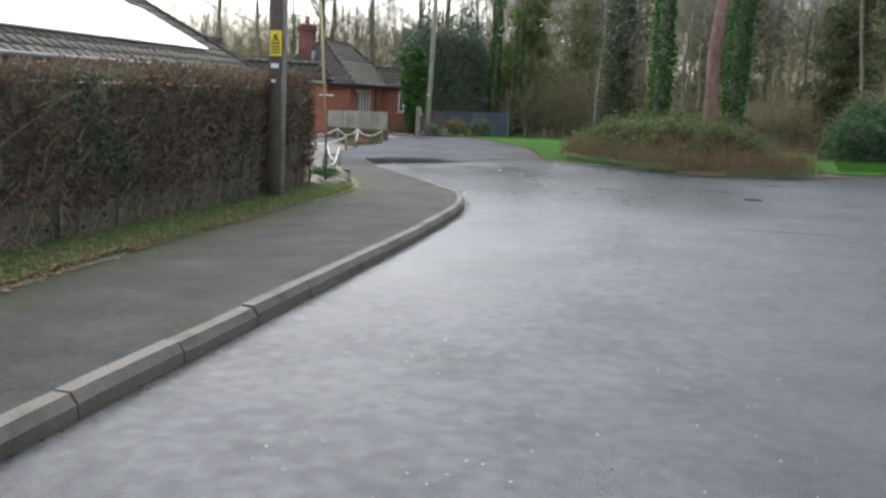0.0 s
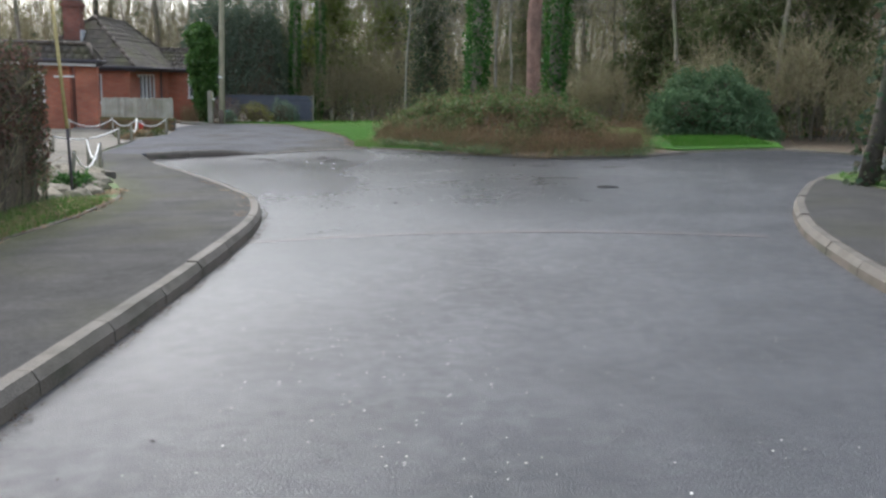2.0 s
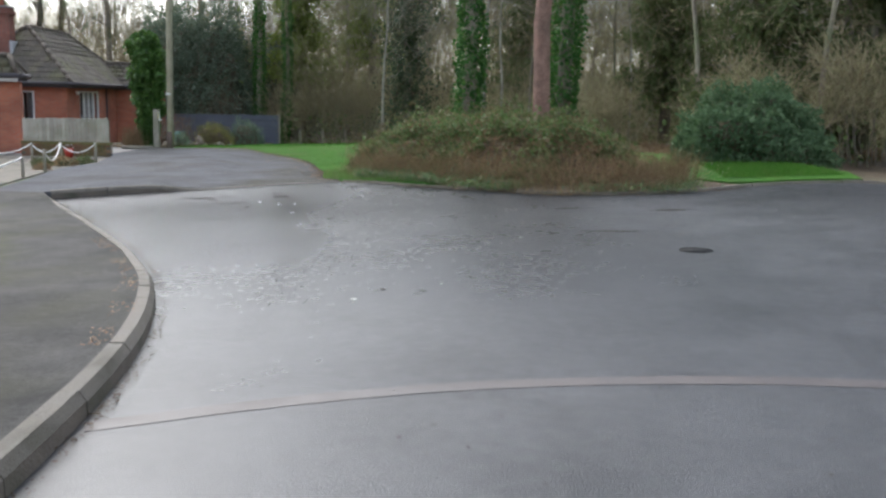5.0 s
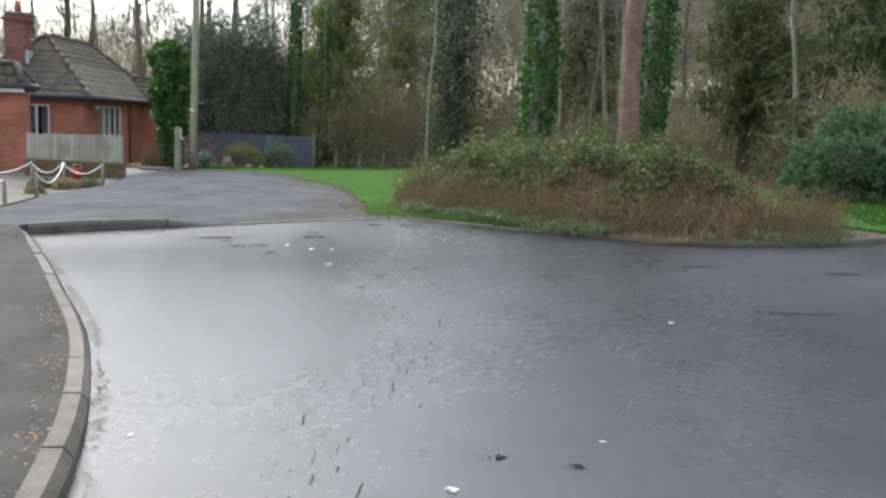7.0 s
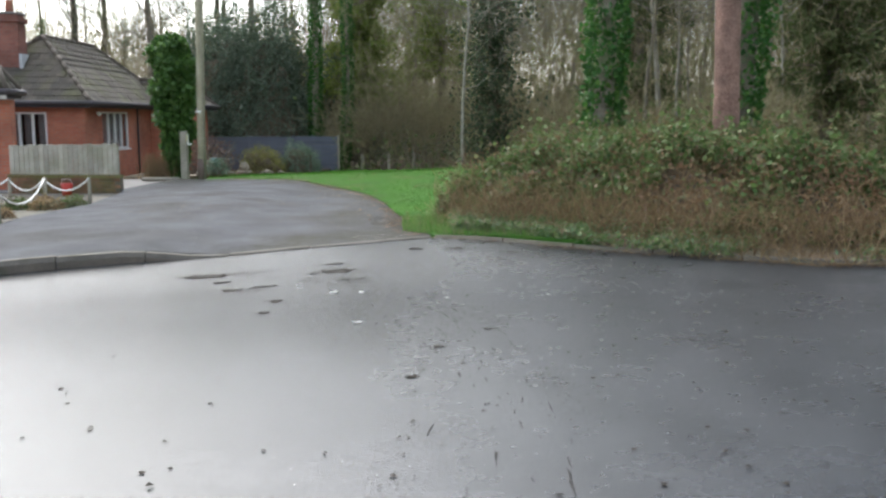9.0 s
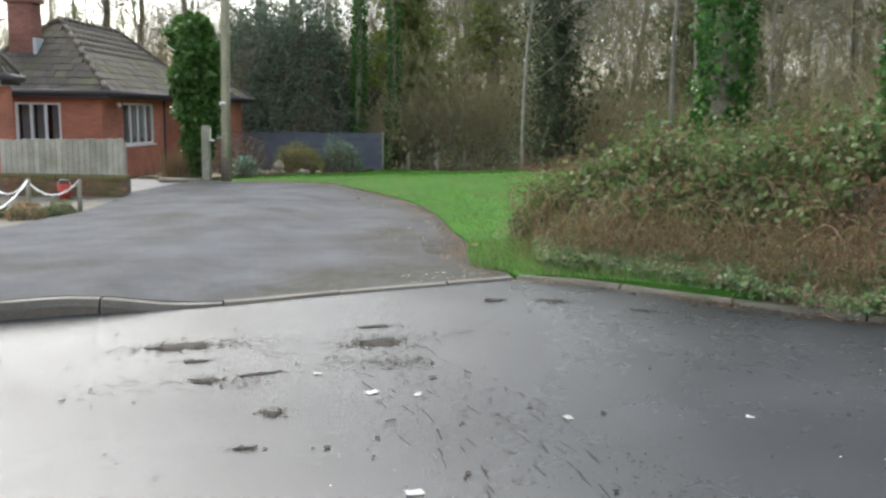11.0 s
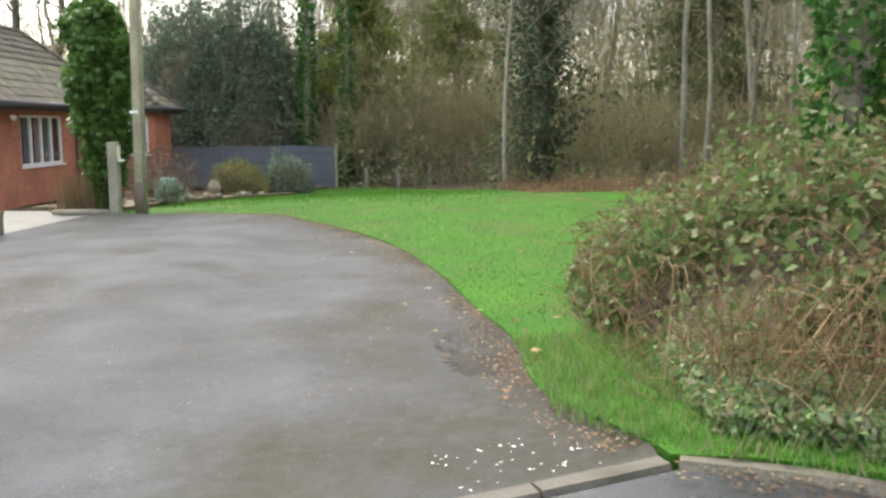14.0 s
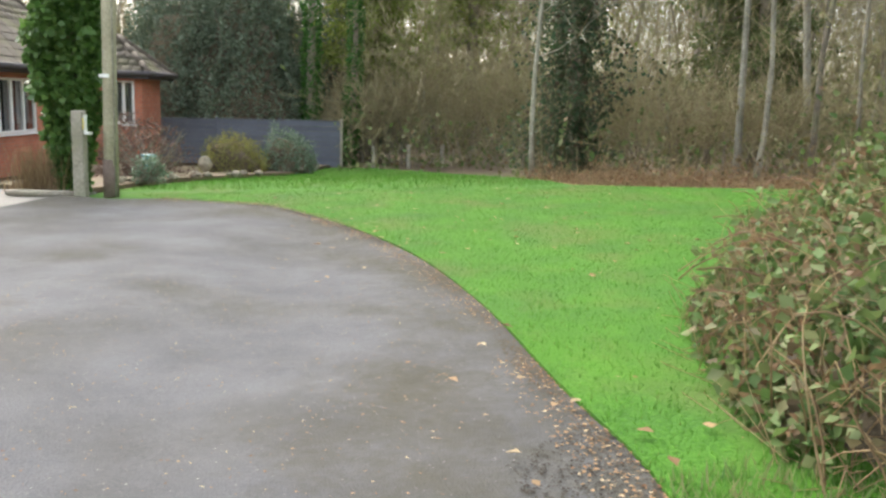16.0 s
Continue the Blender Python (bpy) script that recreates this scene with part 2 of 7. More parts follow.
M_RHODO = leaf_mat("rhododendron_leaves", [(0.0607, 0.111, 0.0513), (0.101, 0.176, 0.0837), (0.149, 0.23, 0.115), (0.081, 0.135, 0.0648)], 0.6)
M_BRAMBLE = leaf_mat("bramble_leaves", [(0.05, 0.095, 0.028), (0.09, 0.155, 0.045), (0.15, 0.2, 0.075), (0.19, 0.12, 0.075), (0.085, 0.15, 0.04), (0.12, 0.085, 0.055), (0.11, 0.18, 0.05), (0.2, 0.22, 0.11), (0.1, 0.165, 0.05)], 0.6)
M_OLIVE = leaf_mat("olive_conifer_foliage", [(0.12, 0.17, 0.035), (0.19, 0.25, 0.055), (0.25, 0.3, 0.08), (0.15, 0.16, 0.06)], 0.7)
M_CONIFER = leaf_mat("dark_conifer_foliage", [(0.075, 0.105, 0.042), (0.12, 0.158, 0.06), (0.165, 0.195, 0.0825), (0.135, 0.12, 0.0675)], 0.7)
M_HEDGE = leaf_mat("hedge_leaves", [(0.1, 0.055, 0.045), (0.17, 0.095, 0.072), (0.22, 0.13, 0.098), (0.06, 0.1, 0.045), (0.12, 0.08, 0.058), (0.085, 0.12, 0.055)], 0.6)
M_HEDGEGREEN = leaf_mat("dark_hedge_green", [(0.035, 0.07, 0.035), (0.05, 0.095, 0.045), (0.09, 0.08, 0.05), (0.07, 0.12, 0.06), (0.1, 0.065, 0.05)], 0.5)
M_STRAW = leaf_mat("dry_stalks", [(0.272, 0.19, 0.109), (0.435, 0.326, 0.19), (0.204, 0.135, 0.0815), (0.353, 0.272, 0.135)], 0.8)
M_CANE = leaf_mat("bramble_canes", [(0.2, 0.1, 0.065), (0.27, 0.16, 0.1), (0.14, 0.075, 0.055), (0.3, 0.22, 0.14)], 0.7, 0)
M_GRASS = leaf_mat("grass_blades", [(0.04, 0.125, 0.014), (0.06, 0.18, 0.02), (0.09, 0.23, 0.03), (0.052, 0.155, 0.017), (0.13, 0.185, 0.05)], 0.7, 0.4)
M_RANK = leaf_mat("rank_grass_blades", [(0.075, 0.18, 0.03), (0.11, 0.24, 0.045), (0.15, 0.25, 0.07), (0.24, 0.23, 0.12), (0.085, 0.19, 0.06)], 0.7, 0.4)
M_BRACKEN = leaf_mat("dead_bracken", [(0.17, 0.1, 0.055), (0.27, 0.17, 0.095), (0.23, 0.155, 0.09), (0.15, 0.1, 0.06)], 0.8)
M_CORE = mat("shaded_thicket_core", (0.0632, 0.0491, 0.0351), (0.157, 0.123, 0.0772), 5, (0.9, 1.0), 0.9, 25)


# ---- mesh helpers ----
def np_mesh(name, verts, faces, material):
    """A mesh from an array of corners and an array of faces, all with the same number of corners."""
    verts, faces = np.asarray(verts, np.float32), np.asarray(faces, np.int32)
    me = bpy.data.meshes.new(name)
    me.vertices.add(len(verts))
    me.vertices.foreach_set("co", verts.ravel())
    me.loops.add(faces.size)
    me.loops.foreach_set("vertex_index", faces.ravel())
    me.polygons.add(len(faces))
    me.polygons.foreach_set("loop_start", np.arange(0, faces.size, faces.shape[1], dtype=np.int32))
    me.update(calc_edges=True)
    me.validate()
    me.materials.append(material)
    return me


def child(name, me, parent=None, label=""):
    ob = new(name, me)
    ob.parent = parent
    return tagged(ob, label) if label else ob


def part(name, bm, material, parent=None, label="", smooth=False):
    me = bpy.data.meshes.new(name)
    bmesh.ops.recalc_face_normals(bm, faces=bm.faces)
    bm.to_mesh(me)
    bm.free()
    me.materials.append(material)
    if smooth:
        for p in me.polygons:
            p.use_smooth = True
    return child(name, me, parent, label)


def thing(name, at, label, category, group="", kind=""):
    ob = new(name)
    ob.empty_display_size = 0.1
    ob.location = at
    return tagged(ob, label, category, group, kind)


def add_box(bm, lo, hi, bevel=0.0, m=None):
    r = bmesh.ops.create_cube(bm, size=1)
    vs = r["verts"]
    for v in vs:
        v.co = Vector([lo[k] + (v.co[k] + 0.5) * (hi[k] - lo[k]) for k in range(3)])
    if bevel:
        es = list({e for v in vs for e in v.link_edges})
        vs = list({v for f in bmesh.ops.bevel(bm, geom=es, offset=bevel, segments=1, affect="EDGES")["faces"] for v in f.verts} | {v for v in vs if v.is_valid})
    if m:
        bmesh.ops.transform(bm, matrix=m, verts=vs)
    return vs


def box(lo, hi, bevel=0.0, m=None):
    bm = bmesh.new()
    add_box(bm, lo, hi, bevel, m)
    return bm


def tube_arrays(points, radii, sides=8, wob=0.0):
    """Corners and faces of a bent, tapered round bar with closed ends."""
    pts = [Vector(p) for p in points]
    V, F = [], []
    for k, p in enumerate(pts):
        d = (pts[min(k + 1, len(pts) - 1)] - pts[max(k - 1, 0)]).normalized()
        a = d.orthogonal().normalized() if abs(d.z) < 0.9 else Vector((1, 0, 0)).cross(d).normalized()
        b = d.cross(a)
        for s in range(sides):
            w = 2 * math.pi * s / sides
            r = radii[k] * (1 + wob * noise.noise((p.x * 3 + 5 * math.cos(w), p.y * 3 + 5 * math.sin(w), p.z * 1.2)))
            V.append(p + r * (math.cos(w) * a + math.sin(w) * b))
    for k in range(len(pts) - 1):
        for s in range(sides):
            t = (s + 1) % sides
            F.append((k * sides + s, k * sides + t, (k + 1) * sides + t, (k + 1) * sides + s))
    return V, F


def tube(points, radii, sides=8, wob=0.0):
    V, F = tube_arrays(points, radii, sides, wob)
    bm = bmesh.new()
    vs = [bm.verts.new(v) for v in V]
    for f in F:
        bm.faces.new([vs[i] for i in f])
    bm.faces.new(vs[:sides][::-1])
    bm.faces.new(vs[-sides:])
    for f in bm.faces:
        f.smooth = True
    return bm


def sticks(seg, r0, r1):
    """Thin three-sided bars: seg (n, 2, 3), radii (n,) at both ends. Corners and four-cornered faces."""
    seg = np.asarray(seg, float)
    d = seg[:, 1] - seg[:, 0]
    d /= np.linalg.norm(d, axis=1, keepdims=True) + 1e-9
    ref = np.where(np.abs(d[:, 2:3]) < 0.9, [[0.0, 0.0, 1.0]], [[1.0, 0.0, 0.0]])
    a = np.cross(d, ref)
    a /= np.linalg.norm(a, axis=1, keepdims=True) + 1e-9
    b = np.cross(d, a)
    V = np.zeros((len(seg), 6, 3))
    for s in range(3):
        w = 2 * math.pi * s / 3
        o = math.cos(w) * a + math.sin(w) * b
        V[:, s] = seg[:, 0] + o * np.asarray(r0)[:, None]
        V[:, 3 + s] = seg[:, 1] + o * np.asarray(r1)[:, None]
    base = np.arange(len(seg))[:, None] * 6
    F = np.concatenate([base + [[s, (s + 1) % 3, 3 + (s + 1) % 3, 3 + s]] for s in range(3)])
    return V.reshape(-1, 3), F


def leaves(points, size, rng, droop=0.3, narrow=0.55, up=0.4):
    """Folded leaf blades at the points, turned at random: corners and three-cornered faces."""
    n = len(points)
    d = rng.normal(size=(n, 3))
    d[:, 2] -= droop
    d /= np.linalg.norm(d, axis=1, keepdims=True)
    nn = rng.normal(size=(n, 3)) + [0, 0, up]
    a = np.cross(d, nn)
    a /= np.linalg.norm(a, axis=1, keepdims=True) + 1e-9
    c = np.cross(a, d)
    L = (np.asarray(size) * rng.uniform(0.6, 1.3, n))[:, None]
    P = np.asarray(points)
    V = np.stack([P, P + L * (0.5 * d + narrow * 0.5 * a + 0.12 * c), P + L * d, P + L * (0.5 * d - narrow * 0.5 * a + 0.12 * c)], 1)
    base = np.arange(n)[:, None] * 4
    F = np.concatenate([base + [[0, 1, 2]], base + [[0, 2, 3]]])
    return V.reshape(-1, 3), F


def inside(poly, x, y):
    hit = False
    for (x0, y0), (x1, y1) in zip(poly, poly[1:] + poly[:1]):
        if (y0 > y) != (y1 > y) and x < x0 + (y - y0) / (y1 - y0) * (x1 - x0):
            hit = not hit
    return hit


def inside_np(poly, x, y):
    hit = np.zeros(len(x), bool)
    for (x0, y0), (x1, y1) in zip(poly, poly[1:] + poly[:1]):
        c = (y0 > y) != (y1 > y)
        if y1 != y0:
            hit ^= c & (x < x0 + (y - y0) / (y1 - y0) * (x1 - x0))
    return hit


def round_line(pts, step=0.3):
    """A smooth line through the points, with a point every step."""
    p = [Vector((*q, 0)) for q in pts]
    p = [2 * p[0] - p[1]] + p + [2 * p[-1] - p[-2]]
    out = []
    for k in range(1, len(p) - 2):
        n = max(1, round((p[k + 1] - p[k]).length / step))
        for s in range(n):
            u = s / n
            q = 0.5 * (2 * p[k] + (p[k + 1] - p[k - 1]) * u + (2 * p[k - 1] - 5 * p[k] + 4 * p[k + 1] - p[k + 2]) * u * u + (3 * p[k] - p[k - 1] - 3 * p[k + 1] + p[k + 2]) * u**3)
            out.append((q.x, q.y))
    return out + [tuple(p[-2].xy)]


def offset_line(pts, d):
    """The line moved d to its left."""
    out = []
    for k, p in enumerate(pts):
        a, b = Vector(pts[max(k - 1, 0)]), Vector(pts[min(k + 1, len(pts) - 1)])
        t = (b - a).normalized()
        out.append((p[0] - t.y * d, p[1] + t.x * d))
    return out


def surface(name, poly, height, material, label, category, step=0.6, depth=0.12, wetness=None, moss=None, silt=None):
    """A sheet of ground over an outline, which follows height(x, y), with a skirt downwards."""
    from mathutils.geometry import delaunay_2d_cdt
    verts = [Vector(p) for p in poly]
    n = len(verts)
    xs, ys = [p[0] for p in poly], [p[1] for p in poly]
    y = min(ys) + step / 2
    while y < max(ys):
        x = min(xs) + step / 2
        while x < max(xs):
            if inside(poly, x, y):
                verts.append(Vector((x, y)))
            x += step
        y += step
    co, _, faces, *_ = delaunay_2d_cdt(verts, [(k, (k + 1) % n) for k in range(n)], [], 1, 1e-4)
    bm = bmesh.new()
    vs = [bm.verts.new((p.x, p.y, height(p.x, p.y))) for p in co]
    for f in faces:
        if inside(poly, sum(co[i].x for i in f) / 3, sum(co[i].y for i in f) / 3):
            face = bm.faces.new([vs[i] for i in f])
            face.smooth = True
            if face.normal.z < 0:
                face.normal_flip()
    rim = [e for e in bm.edges if e.is_boundary]
    for e in rim:
        e.smooth = False
    down = bmesh.ops.extrude_edge_only(bm, edges=rim)
    for v in [q for q in down["geom"] if isinstance(q, bmesh.types.BMVert)]:
        v.co.z -= depth
    me = bpy.data.meshes.new(name)
    bm.to_mesh(me)
    bm.free()
    me.materials.append(material)
    if wetness:
        att = me.attributes.new("wet", "FLOAT", "POINT")
        att.data.foreach_set("value", [wetness(v.co.x, v.co.y) for v in me.vertices])
    if silt:
        att = me.attributes.new("silt", "FLOAT", "POINT")
        att.data.foreach_set("value", [silt(v.co.x, v.co.y) for v in me.vertices])
    if moss:
        att = me.attributes.new("moss", "FLOAT", "POINT")
        att.data.foreach_set("value", [moss(v.co.x, v.co.y) for v in me.vertices])
    return tagged(new(name, me), label, category, kind="structure")


def court_moss(x, y):
    """Moss gathers along the lawn and by the flush kerb, and in a few worn spots."""
    d = min(math.dist((x, y), q) for q in COURT_R)
    e = min(math.dist((x, y), q) for q in KERB_F)
    m = 0.55 * (1 - blend(d, 0.1, 1.3)) + 0.42 * (1 - blend(e, 0.2, 1.6)) * blend(x, -4.5, -2.5)
    return min(0.8, m + 0.75 * max(0, noise.noise((x * 0.7, y * 0.9, 6))) + 0.35 * max(0, noise.noise((x * 2.3, y * 2.6, 1))))


def pave_moss(x, y):
    """A green bloom along the verge, which fades towards the kerb."""
    d = min(math.dist((x, y), q) for q in PAVE_LINE)
    return 0.75 * (1 - blend(d, 0.0, 0.9 + 0.3 * noise.noise((y * 0.8, 0, 3)))) + 0.12 * max(0, noise.noise((x * 0.9, y * 0.9, 2)))


# ---- outlines on the ground ----
KERB_L = round_line([(-2.3, -40), (-1.9, -12), (-1.75, -3), (-1.62, 1.6), (-1.52, 3.4), (-1.42, 5.2), (-1.3, 7.5), (-1.24, 9.3), (-1.24, 10.6), (-1.34, 11.8), (-1.6, 13.1), (-1.97, 14.3), (-2.5, 15.7), (-3.35, 17.5), (-4.2, 19.3), (-5.0, 20.9), (-5.45, 21.7)])
KERB_F = round_line([(-5.45, 21.7), (-4.9, 21.95), (-4.0, 22.25), (-3.0, 22.42), (-2.15, 22.72), (-1.35, 23.0), (-0.56, 23.3)])
KERB_B = round_line([(-0.56, 23.3), (-0.05, 23.08), (0.5, 22.68), (1.2, 22.2), (2.1, 21.65), (3.3, 21.0), (4.6, 20.85), (5.9, 21.15), (7.0, 21.6), (8.6, 21.8), (10.2, 21.3), (13, 20.0), (24, 15)])
KERB_R = round_line([(3.2, -40), (3.25, -12), (3.3, 0), (3.4, 6.2), (3.52, 7.2), (3.72, 8.35), (4.12, 9.95), (4.75, 11.6), (5.4, 12.9), (6.1, 14.1), (7.0, 15.2), (8.5, 15.9), (11, 15.6), (15, 13.9), (24, 9.6)])
PAVE_BACK = [(-3.6, -40), (-3.45, -12), (-3.32, 3.8), (-3.38, 6), (-3.35, 9.3), (-3.25, 11.4), (-3.35, 13), (-3.66, 14.2), (-4.35, 16.0), (-5.55, 18.25), (-6.25, 20.4)]
PAVE_LINE = round_line(PAVE_BACK[1:], 0.4)
COURT_L = [(-6.6, 22.0), (-6.65, 24.1), (-7.0, 26.5), (-6.8, 28.6), (-7.3, 31.7), (-7.55, 32.35)]
COURT_R = round_line([(-7.05, 34.75), (-6.16, 34.25), (-5.5, 34.25), (-4.4, 33.75), (-3.4, 33.25), (-2.7, 32.3), (-1.95, 30.4), (-1.47, 28.4), (-1.2, 26.6), (-1.0, 25.5), (-0.97, 24.4), (-0.6, 23.55)])
BRAMBLE = [(-0.35, 23.6), (0.45, 22.95), (1.2, 22.25), (2.05, 21.55), (3.25, 20.9), (4.6, 20.75), (5.3, 20.95), (5.7, 21.7), (5.95, 23.2), (5.95, 25.0), (5.6, 27.0), (4.6, 28.6), (3.2, 29.6), (2.0, 31.0), (1.0, 30.6), (0.3, 29.0), (-0.35, 27.6), (-0.6, 26.0), (-0.5, 24.6)]

# ---- ground, road, pavements ----
def ground_sheet():
    xs = [-400, -150, -70, -40] + [k * 1.5 for k in range(-20, 21)] + [40, 70, 150, 400]
    ys = [-400, -150, -80, -40] + [k * 1.5 for k in range(-20, 48)] + [80, 120, 200, 400]
    V = [(x, y, g(x, y) - 0.09 + (0.06 * noise.noise((x * 0.3, y * 0.3, 0)) - 0.06 if y < 36 else 0.1 * noise.noise((x * 0.3, y * 0.3, 0)))) for y in ys for x in xs]
    n = len(xs)
    F = [(j * n + i, j * n + i + 1, (j + 1) * n + i + 1, (j + 1) * n + i) for j in range(len(ys) - 1) for i in range(n - 1)]
    tagged(new("ground", np_mesh("ground", V, F, M_SOIL)), "brown woodland floor of soil and leaf litter", "ground", kind="structure")


ground_sheet()
surface("road", KERB_L + KERB_F[1:] + KERB_B[1:] + KERB_R[::-1], road_z, M_ROAD, "wet dark grey asphalt road of a cul-de-sac", "road", 0.42, wetness=wet, silt=road_silt)
back_l = offset_line(KERB_L, 0.12)
surface("pavement", PAVE_BACK + [(-6.6, 22.0)] + back_l[::-1], lambda x, y: g(x, y) + pave_up(x, y) * (1 - blend(y, 20, 21.6)) + court_up(x, y) * blend(y, 20, 21.6), M_PAVE, "damp grey asphalt pavement beside the road", "pavement", 0.35, moss=pave_moss)
surface("forecourt", [(-6.6, 22.0), back_l[-1]] + offset_line(KERB_F, 0.12)[1:] + COURT_R[::-1] + COURT_L[::-1], lambda x, y: g(x, y) + court_up(x, y), M_COURT, "worn pale grey asphalt forecourt before the bungalow", "pavement", 0.3, moss=court_moss)
back_r = offset_line(KERB_R, -0.12)
RIGHT_BACK = [(5.1, -40), (5.1, -5), (5.1, 5.5), (5.35, 8.5), (5.7, 10.3), (6.1, 11.4), (6.5, 12.6), (6.55, 13.5), (6.5, 14.3)]
surface("pavement_right", [p for p in back_r if p[1] < 14.4 and p[0] < 6.4] + RIGHT_BACK[::-1], lambda x, y: g(x, y) + 0.11, M_PAVE, "damp grey asphalt pavement round the corner", "pavement", 0.6)
surface("lawn_right", RIGHT_BACK + [p for p in back_r if p[0] > 6.4] + [(24, -40)], lambda x, y: g(x, y) + 0.12 + 0.02 * noise.noise((x, y, 4)), M_VERGE, "rough green grass verge by the wooden fence", "grass", 0.7)
KB = [(q[0], q[1] + 0.12) for q in KERB_B[1:]]
surface("lawn", COURT_R + [(-0.56, 23.4)] + [q for q in KB if q[0] < 1.3] + [(1.7, 23.5), (3.5, 23.2), (5.6, 23.0), (6.5, 21.7)] + [q for q in KB if 6.7 < q[0] < 9.2] + [(9.4, 23.0), (9.0, 26), (8.0, 29.0), (5, 33.6), (3.4, 35), (1.9, 35.5), (0.4, 36.2), (-0.6, 43), (-3.7, 48.5), (-4.8, 48.4), (-6.0, 44), (-6.9, 38.6), (-6.95, 36.2)], lambda x, y: g(x, y) + lawn_up(x, y), M_LAWN, "bright green mown lawn beside the forecourt", "grass", 0.5)
surface("bramble_bank", [q for q in KB if 1.25 < q[0] < 6.75] + [(6.5, 21.75), (5.6, 23.05), (3.5, 23.25), (1.7, 23.55)], lambda x, y: g(x, y) + 0.03, M_SOIL, "brown bare bank at the foot of the brambles", "soil", 0.5)
surface("verge", [(-7.5, -40), (-3.62, -40), (-3.47, -12), (-3.34, 3.8), (-3.4, 6), (-3.37, 9.3), (-3.27, 11.4), (-3.37, 13), (-3.68, 14.2), (-4.37, 16.0), (-5.57, 18.25), (-6.27, 20.4), (-6.62, 22.0), (-6.67, 24.1), (-7.02, 26.5), (-6.82, 28.6), (-7.32, 31.7), (-7.6, 32.3), (-16, 32.3), (-16, 16), (-7.5, 14)], lambda x, y: g(x, y) + 0.12 - 0.09 * blend(y, 24, 29) + 0.02 * noise.noise((x * 2, y * 2, 4)), M_VERGE, "rough grass verge with ivy and leaf litter", "grass", 0.6)
surface("front_garden", [(-4.6, 16.9), (-5.62, 18.35), (-6.3, 20.45), (-6.65, 22.0), (-6.7, 24.1), (-7.06, 26.5), (-6.86, 28.6), (-7.36, 31.7), (-7.7, 32.1), (-14, 32.1), (-14, 22), (-8.5, 22), (-6.8, 17.5)], lambda x, y: g(x, y) + 0.15 - 0.09 * blend(y, 24, 29) + 0.015 * noise.noise((x * 2, y * 2, 4)), M_GRAVEL, "sandy gravel and moss of the front garden", "gravel", 0.6)
surface("driveway", [(-7.56, 32.36), (-7.07, 34.75), (-7.0, 36.1), (-7.6, 36.2), (-11.2, 36.6), (-11.2, 33.0)], lambda x, y: g(x, y) + 0.035, M_CONC, "pale concrete driveway of the bungalow", "pavement", 0.6)


def kerb(name, line, up, label, material=None, wide=0.122):
    """Kerb stones of 0.915 m along the line: each a bevelled block, bent to the line."""
    top = thing(name, (0, 0, 0), label, "kerb", kind="structure")
    length, acc = [0.0], 0.0
    for a, b in zip(line, line[1:]):
        acc += math.dist(a, b)
        length.append(acc)
    lx, ly = [p[0] for p in line], [p[1] for p in line]

    def at(s):
        x, y = float(np.interp(s, length, lx)), float(np.interp(s, length, ly))
        x2, y2 = float(np.interp(s + 0.05, length, lx)), float(np.interp(s + 0.05, length, ly))
        x1, y1 = float(np.interp(s - 0.05, length, lx)), float(np.interp(s - 0.05, length, ly))
        t = Vector((x2 - x1, y2 - y1, 0)).normalized()
        return Vector((x, y, 0)), Vector((-t.y, t.x, 0))

    s = 0.0
    while s + 0.2 < acc:
        e = min(s + 0.909, acc)
        p, _ = at((s + e) / 2)
        if -9 < p.y < 26 and p.x < 14:
            tilt = random.uniform(-0.006, 0.006)
            prof = ((0.0, -0.17), (0.004, -0.05), (min(0.04, wide * 0.4), 0.002), (wide, 0.004), (wide, -0.17))
            bm, rings = bmesh.new(), []
            for k in range(5):
                q, nrm = at(s + 0.004 + (e - s - 0.008) * k / 4)
                # the nose leans back, and a flush stone shows little of its face
                rings.append([bm.verts.new((q.x + nrm.x * (o + random.uniform(-0.002, 0.002)), q.y + nrm.y * o, g(q.x, q.y) + up(q.x, q.y) + h + tilt + random.uniform(-0.002, 0.002))) for o, h in prof])
            for a, b in zip(rings, rings[1:]):
                for i in range(4):
                    bm.faces.new((a[i], b[i], b[i + 1], a[i + 1]))
            bm.faces.new(rings[0])
            bm.faces.new(rings[-1][::-1])
            stone = part("kerb_stone", bm, material or M_KERB, top)
            # the road-side face takes a browner colour than the top
            stone.data.materials.append(M_KERBFACE)
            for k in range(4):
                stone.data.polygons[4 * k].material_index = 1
        s = e + 0.006


def corner_up(x, y):
    return pave_up(x, y) * (1 - blend(y, 20, 21.6)) + 0.03 * blend(y, 20, 21.6)


kerb("kerb_left", KERB_L, corner_up, "weathered concrete kerb stones between road and pavement")
kerb("kerb_far", KERB_F, lambda x, y: court_up(x, y), "concrete kerb stones dropping to flush at the forecourt")
kerb("kerb_right", KERB_R[::-1], lambda x, y: 0.11, "curved concrete kerb stones at the road corner")
kerb("kerb_island", KERB_B, lambda x, y: 0.012 + 0.02 * blend(x, 0.5, 2.0), "low mossy kerb stones under the brambles", M_RIM)
kerb("path_edging", round_line(PAVE_BACK[1:9]), lambda x, y: pave_up(x, y) + 0.008, "narrow mossy concrete edging behind the pavement", M_RIM, 0.05)

